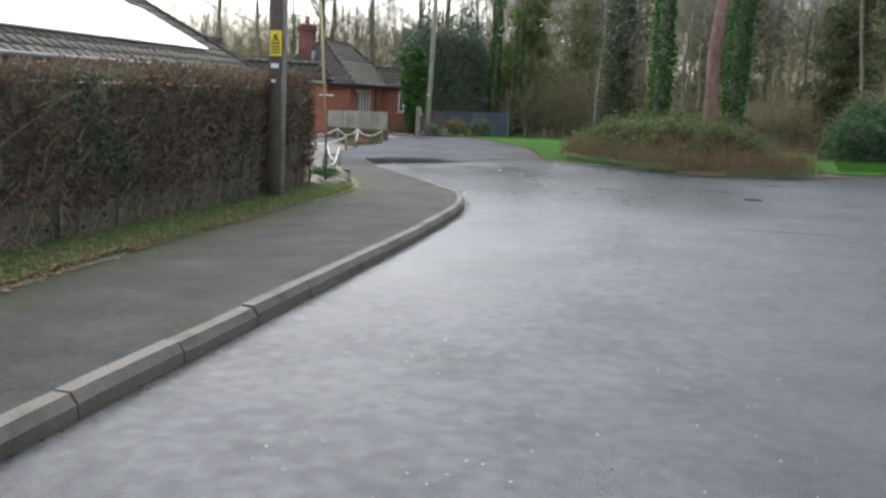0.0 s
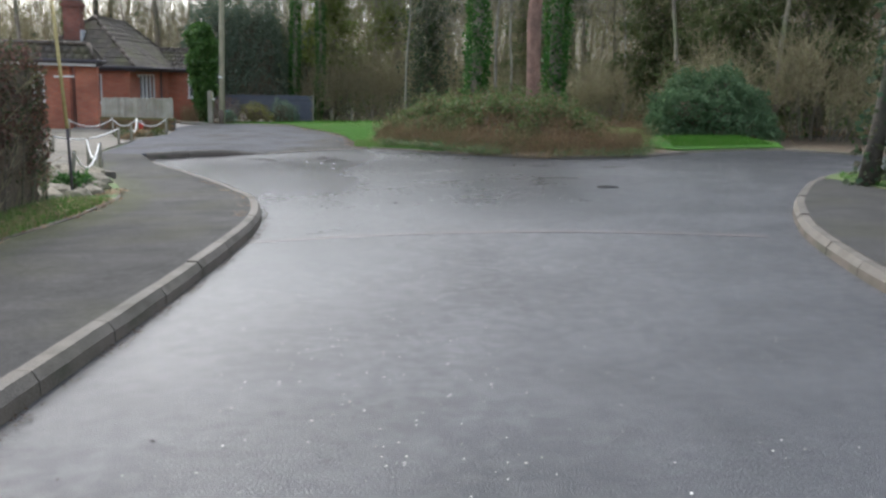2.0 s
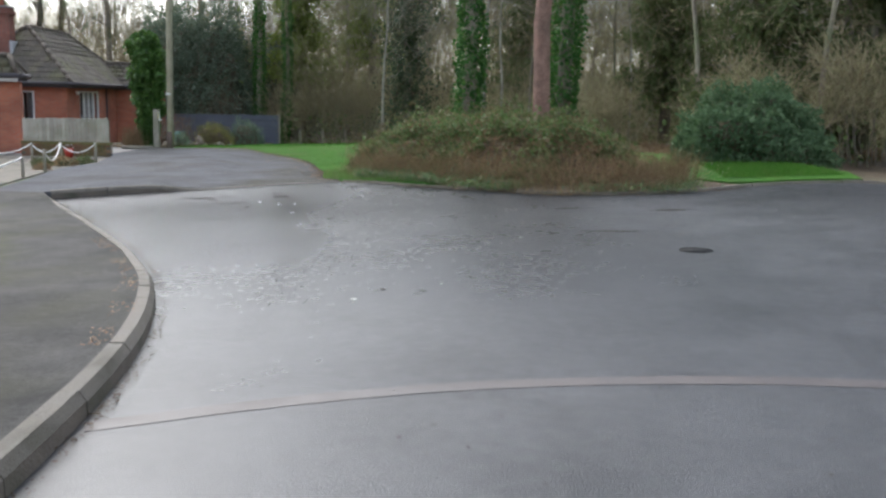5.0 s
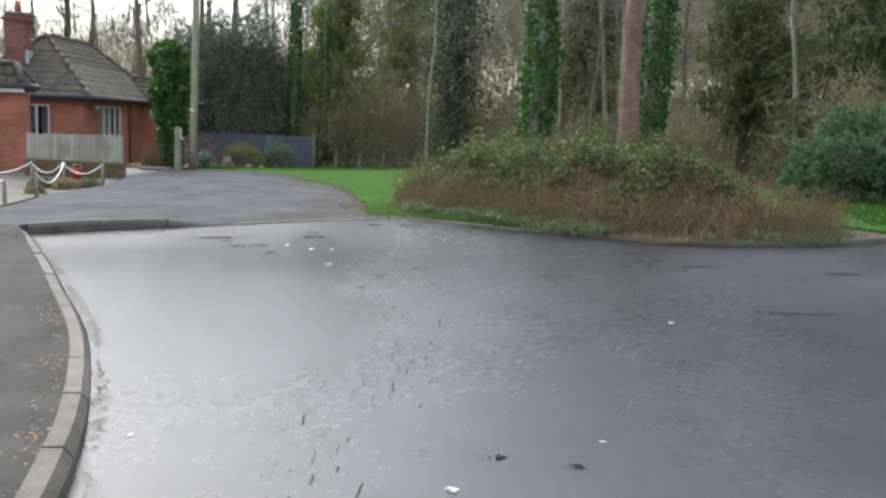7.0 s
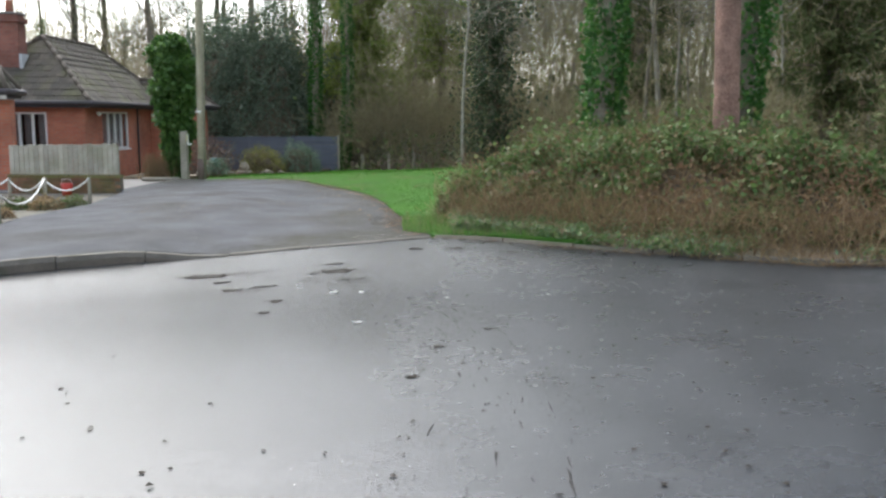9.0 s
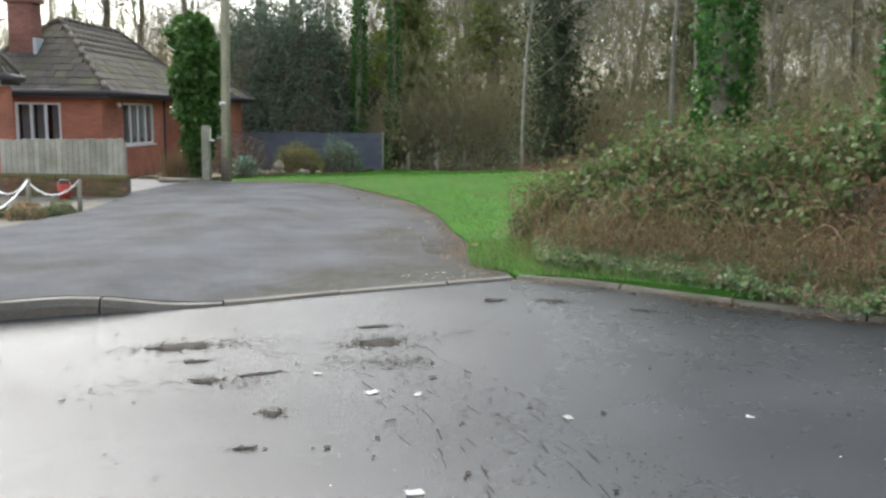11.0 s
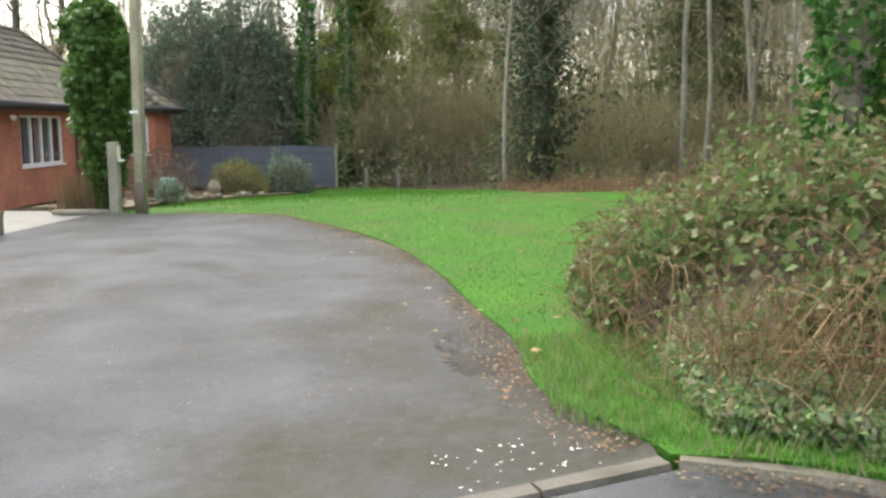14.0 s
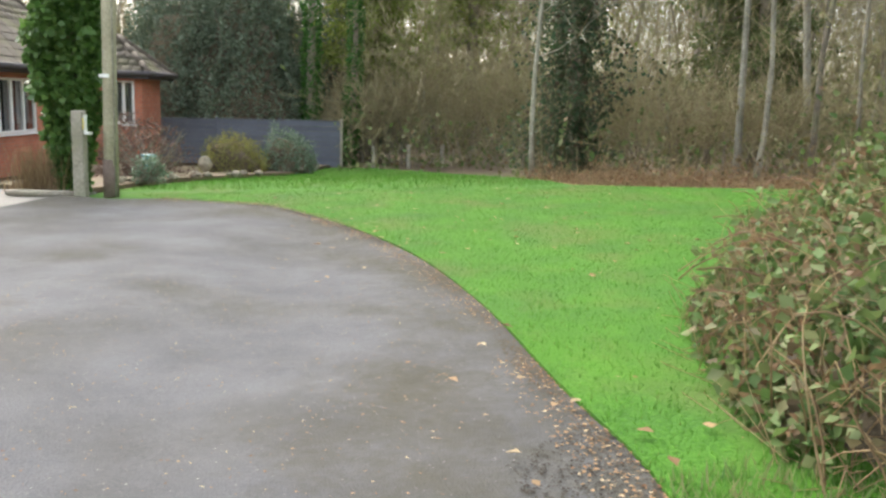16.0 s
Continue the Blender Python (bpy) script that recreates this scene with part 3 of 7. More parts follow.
# ---- house materials ----
def brick_mat(name, c1, c2, mortar):
    m = mat(name, c1, c2, 3, (0.75, 0.95), 0.2, 50)
    n, l = m.node_tree.nodes, m.node_tree.links
    b = n["Principled BSDF"]
    geo, sep, com, add = n.new("ShaderNodeNewGeometry"), n.new("ShaderNodeSeparateXYZ"), n.new("ShaderNodeCombineXYZ"), n.new("ShaderNodeMath")
    l.new(geo.outputs["Position"], sep.inputs[0])
    l.new(sep.outputs[0], add.inputs[0])
    l.new(sep.outputs[1], add.inputs[1])
    l.new(add.outputs[0], com.inputs[0])
    l.new(sep.outputs[2], com.inputs[1])
    br = n.new("ShaderNodeTexBrick")
    br.inputs["Scale"].default_value = 1.0
    br.inputs["Brick Width"].default_value, br.inputs["Row Height"].default_value, br.inputs["Mortar Size"].default_value = 0.225, 0.075, 0.006
    br.inputs["Color1"].default_value, br.inputs["Color2"].default_value, br.inputs["Mortar"].default_value = (*c1, 1), (*c2, 1), (*mortar, 1)
    l.new(com.outputs[0], br.inputs["Vector"])
    t = n.new("ShaderNodeTexNoise")
    t.inputs["Scale"].default_value, t.inputs["Detail"].default_value = 1.1, 6
    l.new(geo.outputs["Position"], t.inputs["Vector"])
    r = n.new("ShaderNodeMapRange")
    r.inputs[1].default_value, r.inputs[2].default_value, r.inputs[3].default_value, r.inputs[4].default_value = 0.3, 0.7, 0.72, 1.15
    l.new(t.outputs["Fac"], r.inputs[0])
    hs = n.new("ShaderNodeHueSaturation")
    l.new(r.outputs[0], hs.inputs["Value"])
    l.new(br.outputs["Color"], hs.inputs["Color"])
    l.new(hs.outputs[0], b.inputs["Base Color"])
    bp = n.new("ShaderNodeBump")
    bp.inputs["Strength"].default_value, bp.inputs["Distance"].default_value = 0.6, 0.01
    bp.invert = True
    l.new(br.outputs["Fac"], bp.inputs["Height"])
    l.new(bp.outputs[0], b.inputs["Normal"])
    return m


M_BRICK = brick_mat("red_brick", (0.42, 0.13, 0.078), (0.5, 0.18, 0.105), (0.3, 0.22, 0.17))
M_BRICK_DARK = brick_mat("dark_red_brick", (0.2, 0.07, 0.05), (0.27, 0.1, 0.07), (0.18, 0.15, 0.13))
M_BRICK_MOSS = brick_mat("mossy_brick", (0.17, 0.12, 0.05), (0.15, 0.15, 0.05), (0.14, 0.14, 0.08))
M_TILE = mat("weathered_roof_tile", (0.0475, 0.0396, 0.0302), (0.0972, 0.0806, 0.0612), 3.5, (0.75, 0.95), 0.5, 30, stain=(0.0828, 0.0828, 0.0324), stain_scale=1.1, stain_amount=0.75, vary=0.28)
M_RIDGE = mat("ridge_tile", (0.072, 0.0576, 0.0432), (0.122, 0.101, 0.0792), 3, (0.75, 0.95), 0.3, 40)
M_WHITE = mat("white_paint", (0.72, 0.72, 0.7), (0.82, 0.82, 0.8), 4, (0.4, 0.6), 0.05, 60)
M_TRIM = mat("grey_white_fascia", (0.4, 0.38, 0.35), (0.55, 0.53, 0.5), 4, (0.5, 0.7), 0.1, 50)
M_DARKWOOD = mat("dark_stained_wood", (0.045, 0.028, 0.02), (0.09, 0.075, 0.04), 5, (0.6, 0.85), 0.3, 40)
M_FASCIA = mat("dark_fascia", (0.04, 0.035, 0.03), (0.07, 0.06, 0.075), 5, (0.5, 0.7), 0.1, 40)
M_CURTAIN = mat("grey_curtain", (0.3, 0.31, 0.31), (0.42, 0.43, 0.42), 6, (0.8, 0.9), 0.2, 30)
M_DARKROOM = mat("dark_room", (0.03, 0.03, 0.03), (0.06, 0.075, 0.05), 2, (0.9, 1.0), 0.0)
M_LEAD = mat("lead_flashing", (0.35, 0.36, 0.37), (0.5, 0.51, 0.52), 4, (0.4, 0.6), 0.1, 30)
# near-white base colour carries the sky's reflection on the roof sheet
M_SKYSHEET = mat("sky_toned_roof_sheet", (0.82, 0.86, 0.88), (0.9, 0.93, 0.94), 2, (0.25, 0.4), 0.03, 20)
M_BOARD = mat("silvered_fence_board", (0.297, 0.275, 0.22), (0.462, 0.44, 0.374), 3, (0.75, 0.95), 0.4, 30, stain=(0.22, 0.231, 0.143), stain_scale=2, vary=0.18)
M_GREYFENCE = mat("slate_blue_fence_paint", (0.075, 0.085, 0.11), (0.115, 0.125, 0.155), 3, (0.6, 0.85), 0.2, 30, vary=0.1)
M_POST = mat("weathered_post_wood", (0.2, 0.18, 0.14), (0.36, 0.33, 0.27), 4, (0.75, 0.95), 0.5, 25, stain=(0.15, 0.16, 0.08), stain_scale=2)
M_POLE = mat("creosoted_pole_wood", (0.1, 0.066, 0.052), (0.17, 0.13, 0.105), 3, (0.7, 0.9), 0.5, 30)
M_POLE2 = mat("greenish_pole_wood", (0.25, 0.23, 0.15), (0.4, 0.37, 0.26), 3, (0.7, 0.9), 0.5, 30, stain=(0.099, 0.0825, 0.055), stain_scale=1.5)
M_PLASTIC = mat("white_plastic", (0.7, 0.7, 0.66), (0.82, 0.82, 0.78), 6, (0.4, 0.6), 0.1, 40)
M_YELLOW = mat("yellow_sign", (0.75, 0.56, 0.02), (0.85, 0.66, 0.04), 3, (0.4, 0.6), 0.0)
M_BLACK = mat("black_print", (0.012, 0.012, 0.012), (0.025, 0.025, 0.025), 3, (0.5, 0.7), 0.0)
M_BAMBOO = mat("yellow_cane", (0.42, 0.33, 0.13), (0.58, 0.48, 0.22), 4, (0.5, 0.7), 0.2, 30)
M_STONE = mat("sandy_rock", (0.145, 0.125, 0.0858), (0.277, 0.244, 0.185), 3, (0.75, 0.95), 0.6, 25, stain=(0.0924, 0.099, 0.0396), stain_scale=2, vary=0.2)
M_TEAL = mat("teal_glaze", (0.06, 0.2, 0.22), (0.12, 0.3, 0.32), 4, (0.25, 0.4), 0.05, 40)
M_REDPLASTIC = mat("red_plastic", (0.4, 0.03, 0.02), (0.5, 0.05, 0.03), 4, (0.4, 0.6), 0.0)
M_DARKDISC = mat("dark_disc_face", (0.02, 0.02, 0.02), (0.045, 0.045, 0.045), 6, (0.7, 0.9), 0.5, 90, metal=0.0, spec=0.03)
M_GLASS = bpy.data.materials.new("window_glass")
M_GLASS.use_nodes = True
M_GLASS.node_tree.nodes["Principled BSDF"].inputs["Transmission Weight"].default_value = 1.0
M_GLASS.node_tree.nodes["Principled BSDF"].inputs["Roughness"].default_value = 0.03
M_GLASS.node_tree.nodes["Principled BSDF"].inputs["IOR"].default_value = 1.45


# ---- houses ----
def wall_with_holes(name, axis, at, thick, a0, a1, z0, z1, holes, material, parent, label=""):
    """An upright wall along x or y, from a0 to a1, with oblong holes (a, b, bottom, top) right through it."""
    bm = bmesh.new()
    cuts = sorted({a0, a1, *[h[0] for h in holes], *[h[1] for h in holes]})
    for p, q in zip(cuts, cuts[1:]):
        inner = sorted([h for h in holes if h[0] <= p + 1e-6 and h[1] >= q - 1e-6], key=lambda h: h[2])
        z = z0
        for h in [*inner, (0, 0, z1, z1)]:
            if h[2] - z > 1e-4:
                lo, hi = ((p, at, z), (q, at + thick, h[2])) if axis == "x" else ((at, p, z), (at + thick, q, h[2]))
                add_box(bm, lo, hi)
            z = h[3]
    bmesh.ops.remove_doubles(bm, verts=bm.verts, dist=1e-4)
    seen = {}
    for f in bm.faces:
        seen.setdefault(tuple(round(c, 3) for c in f.calc_center_median()), []).append(f)
    bmesh.ops.delete(bm, geom=[f for fs in seen.values() if len(fs) > 1 for f in fs], context="FACES")
    return part(name, bm, material, parent, label)


def window(parent, axis, at, out, a, b, z0, z1, lights, curtain=True):
    """A white casement window in a wall's hole: frame, upright bars, sill, panes and a curtain behind. out: the way it faces, +1 or -1."""
    def place(lo_a, hi_a, lo_d, hi_d, zl, zh, bev=0.006):
        d0, d1 = sorted((at + out * lo_d, at + out * hi_d))
        return box((lo_a, d0, zl), (hi_a, d1, zh), bev) if axis == "x" else box((d0, lo_a, zl), (d1, hi_a, zh), bev)
    w = part("window", place(a, b, -0.04, 0.02, z1 - 0.06, z1), M_WHITE, parent, "white-painted casement window")
    part("frame", place(a, b, -0.04, 0.02, z0, z0 + 0.06), M_WHITE, w)
    for k in range(lights + 1):
        c = a + (b - a - 0.075) * k / lights
        part("frame" if k in (0, lights) else "bar", place(c, c + 0.075, -0.05, 0.025, z0 + 0.06, z1 - 0.06), M_WHITE, w)
    part("sill", place(a - 0.06, b + 0.06, -0.05, 0.1, z0 - 0.05, z0 - 0.002), M_WHITE, w)
    for k in range(lights):
        c = a + (b - a - 0.075) * k / lights
        p = part("pane", place(c + 0.075, a + (b - a - 0.075) * (k + 1) / lights, -0.02, -0.012, z0 + 0.06, z1 - 0.06, 0), M_GLASS, w)
        p.visible_shadow = False
    if curtain:
        for k in range(lights):
            c = a + (b - a) * (k + 0.15) / lights
            e = a + (b - a) * (k + (0.7 if k % 2 else 0.95)) / lights
            bm = bmesh.new()
            n = 14
            rows = []
            for i in range(n + 1):
                s = c + (e - c) * i / n
                d = at + out * (-0.22 + 0.025 * math.sin(i * 2.1))
                rows.append([bm.verts.new((s, d, z) if axis == "x" else (d, s, z)) for z in (z0, z1)])
            for p, q in zip(rows, rows[1:]):
                bm.faces.new((p[0], q[0], q[1], p[1]))
            part("curtain", bm, M_CURTAIN, w)
    return w


def tile_slope(parent, origin, along, upward, width, height, cut, row=0.29, tile=0.3, singles=0, name="roof_tile"):
    """Plain tiles laid in overlapping rows on a slope. cut(u, v): whether a tile at u along and v up the slope is on it."""
    o, a, u = Vector(origin), Vector(along).normalized(), Vector(upward).normalized()
    nrm = a.cross(u)
    if nrm.z < 0:
        nrm = -nrm
    base = [(0.003, -0.03, 0.0), (tile - 0.006, -0.03, 0.0), (tile - 0.006, row, -0.012), (0.003, row, -0.012)]
    V, F, made = [], [], 0
    m = Matrix((a, u, nrm)).transposed()
    one = bmesh.new()
    vs = [one.verts.new(m @ Vector((p[0], p[1], p[2] + h))) for h in (0.0, 0.026) for p in base]
    for f in ((0, 3, 2, 1), (4, 5, 6, 7), (0, 1, 5, 4), (1, 2, 6, 5), (2, 3, 7, 6), (3, 0, 4, 7)):
        one.faces.new([vs[i] for i in f])
    bmesh.ops.recalc_face_normals(one, faces=one.faces)
    shared = bpy.data.meshes.new(name)
    one.to_mesh(shared)
    one.free()
    shared.materials.append(M_TILE)
    corners = np.array([v.co for v in shared.vertices])
    quads = np.array([list(p.vertices) for p in shared.polygons])
    r = 0
    while r * row < height:
        k = -1
        while (k + 0.5 * (r % 2)) * tile < width:
            uu, vv = (k + 0.5 * (r % 2)) * tile, r * row
            if cut(uu + tile / 2, vv + row / 2):
                p = o + a * uu + u * vv + nrm * (0.012 + random.uniform(-0.004, 0.006))
                if made < singles:
                    t = child(name, shared, parent)
                    t.location = p
                    made += 1
                else:
                    F.append(quads + 8 * len(V))
                    V.append(corners + np.array(p))
            k += 1
        r += 1
    if V:
        child("roof_tiles", np_mesh("roof_tiles", np.concatenate(V), np.concatenate(F), M_TILE), parent)["kind"] = "stuff"


def hip_roof(parent, x0, x1, y0, y1, z, rise, ridge_axis, left_hip=True, right_hip=True, singles=0, faces="SE"):
    """A hipped roof over an oblong of eaves: a solid under-roof, tiles on the sides that are seen, and ridge and hip caps."""
    half = ((y1 - y0) if ridge_axis == "x" else (x1 - x0)) / 2
    if ridge_axis == "x":
        A = Vector((x0 + (half if left_hip else 0), (y0 + y1) / 2, z + rise))
        B = Vector((x1 - (half if right_hip else 0), (y0 + y1) / 2, z + rise))
        L = {"S": ((x0, y0), (x1, y0), B, A), "N": ((x1, y1), (x0, y1), A, B), "W": ((x0, y1), (x0, y0), A), "E": ((x1, y0), (x1, y1), B)}
    else:
        A = Vector(((x0 + x1) / 2, y0 + (half if left_hip else 0), z + rise))
        B = Vector(((x0 + x1) / 2, y1 - (half if right_hip else 0), z + rise))
        L = {"S": ((x0, y0), (x1, y0), A), "N": ((x1, y1), (x0, y1), B), "W": ((x0, y1), (x0, y0), A, B), "E": ((x1, y0), (x1, y1), B, A)}
    bm = bmesh.new()
    for key, pts in L.items():
        bm.faces.new([bm.verts.new(p if isinstance(p, Vector) else (*p, z)) for p in pts])
    bm.faces.new([bm.verts.new(p) for p in ((x0, y0, z), (x0, y1, z), (x1, y1, z), (x1, y0, z))])
    bmesh.ops.remove_doubles(bm, verts=bm.verts, dist=1e-4)
    roof = part("roof", bm, M_TILE, parent)
    for key in faces:
        pts = [p if isinstance(p, Vector) else Vector((*p, z)) for p in L[key]]
        o, a = pts[0], (pts[1] - pts[0]).normalized()
        width = (pts[1] - pts[0]).length
        top = pts[-1]
        u = (top - o) - a * (top - o).dot(a)
        height = u.length
        ta, tb = (pts[-1] - o).dot(a), (pts[2] - o).dot(a)
        tile_slope(roof, o, a, u, width, height, lambda s, v, h=height, w=width, ta=ta, tb=tb: ta * v / h <= s <= w - (w - tb) * v / h and v < h, singles=singles)
    caps = [(A, B)] + [(A, Vector((*c, z))) for c in ((x0, y0), (x0, y1) if ridge_axis == "x" else (x1, y0))] + [(B, Vector((*c, z))) for c in ((x1, y0) if ridge_axis == "x" else (x0, y1), (x1, y1))]
    for p, q in caps:
        if (q - p).length < 0.2:
            continue
        n = max(1, int((q - p).length / 0.4))
        for k in range(n):
            s, e = p.lerp(q, k / n), p.lerp(q, (k + 0.97) / n)
            part("ridge_tile", tube([s + Vector((0, 0, 0.035)), e + Vector((0, 0, 0.03))], [0.078, 0.072], 8), M_RIDGE, roof)
    # fascia and gutter round the eaves
    for lo, hi in (((x0, y0 - 0.02, z - 0.16), (x1, y0 + 0.01, z + 0.0)), ((x1 - 0.01, y0, z - 0.16), (x1 + 0.02, y1, z + 0.0)), ((x0, y1 - 0.01, z - 0.16), (x1, y1 + 0.02, z)), ((x0 - 0.02, y0, z - 0.16), (x0 + 0.01, y1, z))):
        part("fascia", box(lo, hi), M_FASCIA, roof)
    part("gutter", tube([(x0, y0 - 0.08, z - 0.02), (x1 + 0.08, y0 - 0.08, z - 0.02)], [0.075, 0.075], 8), M_FASCIA, roof)
    part("gutter", tube([(x1 + 0.08, y0 - 0.08, z - 0.02), (x1 + 0.08, y1, z - 0.02)], [0.075, 0.075], 8), M_FASCIA, roof)
    part("soffit", box((x0 + 0.015, y0 + 0.015, z - 0.15), (x1 - 0.015, y1 - 0.015, z - 0.12)), M_TRIM, roof)
    return roof


def bungalow():
    h = thing("bungalow", (0, 0, 0), "red brick bungalow with a mossy hipped tile roof", "house")
    gz = -1.05
    # main block, its corner towards the road
    wall_with_holes("wall", "x", 39.9, 0.25, -16, -11.27, gz, 1.26, [(-13.72, -12.42, -0.1, 1.1)], M_BRICK, h)
    wall_with_holes("wall", "y", -11.52, 0.25, 40.15, 46.2, gz, 1.26, [(41.35, 43.78, -0.1, 1.14)], M_BRICK, h)
    window(h, "x", 39.95, -1, -13.72, -12.42, -0.1, 1.1, 3)
    window(h, "y", -11.32, 1, 41.35, 43.78, -0.1, 1.14, 4)
    part("wall", box((-16, 47.9, gz), (-11.5, 48.1, 1.26)), M_BRICK, h)
    part("inner_wall", box((-15.8, 43.95, gz), (-11.6, 44.05, 1.2)), M_DARKROOM, h)
    part("inner_wall", box((-14.05, 40.2, gz), (-13.95, 43.9, 1.2)), M_DARKROOM, h)
    part("floor_slab", box((-16, 40.0, gz), (-11.5, 46.2, gz + 0.1)), M_DARKROOM, h)
    hip_roof(h, -15.6, -10.92, 39.55, 48.4, 1.4, 2.12, "y", singles=150, faces="SE")
    # rear wing that stands further out
    wall_with_holes("wall", "x", 46.2, 0.25, -11.27, -9.55, gz, 1.26, [(-10.35, -9.75, 0.05, 1.2)], M_BRICK, h)
    part("wall", box((-9.8, 46.45, gz), (-9.55, 47.8, 1.26)), M_BRICK, h)
    window(h, "x", 46.25, -1, -10.35, -9.75, 0.05, 1.2, 2)
    hip_roof(h, -13.0, -9.25, 45.85, 48.1, 1.4, 0.95, "x", faces="SE")
    # front wing with the open porch
    wall_with_holes("wall", "x", 33.6, 0.25, -17.5, -11.45, gz, 1.36, [(-13.05, -12.3, -0.05, 1.15)], M_BRICK, h)
    window(h, "x", 33.65, -1, -13.05, -12.3, -0.05, 1.15, 2)
    part("wall", box((-11.7, 33.85, gz), (-11.45, 34.5, 1.36)), M_BRICK_DARK, h)
    part("wall", box((-11.45, 34.5, gz), (-11.0, 34.56, 1.36)), M_BRICK_DARK, h)
    part("wall", box((-17.5, 33.85, gz), (-17.25, 40, 1.36)), M_BRICK, h)
    door = part("door", box((-11.42, 34.42, gz + 0.1), (-11.02, 34.49, 1.0), 0.01), M_DARKWOOD, h, "dark wooden door inside the porch")
    for z in (gz + 0.3, 0.05):
        part("door_panel", box((-11.33, 34.39, z), (-11.1, 34.415, z + 0.75), 0.01), M_DARKWOOD, door)
    part("pillar", box((-11.2, 33.5, gz), (-10.45, 33.74, 1.36), 0.012), M_BRICK, h, "broad red brick porch pier")
    part("wall", box((-14.9, 34.56, gz), (-14.65, 39.9, 1.36)), M_BRICK, h)
    part("wall", box((-14.65, 34.3, gz), (-11.45, 34.5, 1.36)), M_BRICK_DARK, h)
    part("porch_step", box((-11.4, 33.7, gz), (-10.3, 34.4, gz + 0.12), 0.015), M_CONC, h)
    hip_roof(h, -18, -10.37, 33.2, 33.9, 1.55, 0.55, "x", faces="SE")
    hip_roof(h, -19.5, -14.4, 33.6, 39.8, 1.56, 1.5, "x", faces="SE")
    part("porch_fascia", box((-18, 33.12, 1.36), (-10.35, 33.17, 1.57), 0.008), M_TRIM, h, "pale fascia board over the porch")
    # chimney
    c = part("chimney", box((-14.2, 40.7, 1.9), (-13.5, 41.25, 4.1), 0.012), M_BRICK_DARK, h, "red brick chimney stack")
    part("chimney_cap", box((-14.27, 40.63, 3.86), (-13.43, 41.32, 4.0), 0.01), M_BRICK_DARK, c)
    part("chimney_cap", box((-14.24, 40.66, 4.1), (-13.46, 41.29, 4.17), 0.02), M_CONC, c)
    part("chimney_pot", tube([(-13.85, 40.97, 4.15), (-13.85, 40.97, 4.5), (-13.85, 40.97, 4.56)], [0.12, 0.1, 0.12], 12), M_BRICK, c)
    for lo, hi in (((-14.25, 40.62, 2.22), (-13.45, 40.69, 2.42)), ((-13.49, 40.65, 2.3), (-13.39, 41.3, 2.9))):
        part("flashing", box(lo, hi, 0.01), M_LEAD, c, "pale lead flashing")
    # lamp on the corner
    part("security_lamp", tube([(-11.2, 40.75, 1.1), (-11.13, 40.7, 1.08), (-11.08, 40.67, 1.05)], [0.03, 0.06, 0.07], 10), M_PLASTIC, h, "white security lamp under the eaves")
    part("downpipe", tube([(-11.22, 44.6, 1.35), (-11.22, 44.6, gz)], [0.035, 0.035], 8), M_FASCIA, h)


bungalow()


def side_house():
    """The house behind the hedge: an eave along the road, a hip end, and a large sheet on its slope, painted pale for
    the sky it mirrors.
    """
    h = thing("hedge_house", (0, 0, 0), "brown-roofed house with a pale sheeted roof slope behind the hedge", "house")
    wall_with_holes("wall", "y", -9.75, 0.25, -6, 21.6, -0.6, 1.46, [], M_BRICK, h)
    part("wall", box((-20, 21.6, -0.6), (-9.5, 21.85, 1.46)), M_BRICK, h)
    roof = hip_roof(h, -21, -9.0, -8, 22.6, 1.55, 4.3, "y", faces="E")
    part("gutter_board", box((-9.12, -8, 1.44), (-8.94, 22.6, 1.54), 0.01), M_TRIM, roof, "pale gutter board")
    up = Vector((-6.0, 0, 4.3)).normalized()
    nrm = Vector((4.3, 0, 6.0)).normalized()
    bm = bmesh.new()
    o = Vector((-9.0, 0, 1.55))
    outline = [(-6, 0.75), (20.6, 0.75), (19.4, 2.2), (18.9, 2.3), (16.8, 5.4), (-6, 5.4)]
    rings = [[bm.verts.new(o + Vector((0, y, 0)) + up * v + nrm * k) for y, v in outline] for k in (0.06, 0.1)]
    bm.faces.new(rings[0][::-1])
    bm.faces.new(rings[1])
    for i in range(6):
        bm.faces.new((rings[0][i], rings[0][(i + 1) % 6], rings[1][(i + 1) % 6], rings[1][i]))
    sheet = part("roof_sheet", bm, M_SKYSHEET, roof, "smooth sheeting, painted pale to stand in for mirrored sky")
    for k in range(12):
        y = -5 + k * 2.0
        p, q = o + Vector((0, y, 0)) + up * 0.76 + nrm * 0.1, o + Vector((0, y, 0)) + up * min(5.3, 0.76 + (20.4 - y) * 1.2) + nrm * 0.1
        part("seam", tube([p, q], [0.012, 0.012], 5), M_SKYSHEET, sheet)


side_house()


# ---- hedge, brambles, shrubs ----
def leaf_part(name, pts, size, rng, material, parent, label="", **kw):
    V, F = leaves(pts, size, rng, **kw)
    return child(name, np_mesh(name, V, F, material), parent, label)


def stick_part(name, seg, r0, r1, material, parent, label=""):
    V, F = sticks(seg, r0, r1)
    return child(name, np_mesh(name, V, F, material), parent, label)


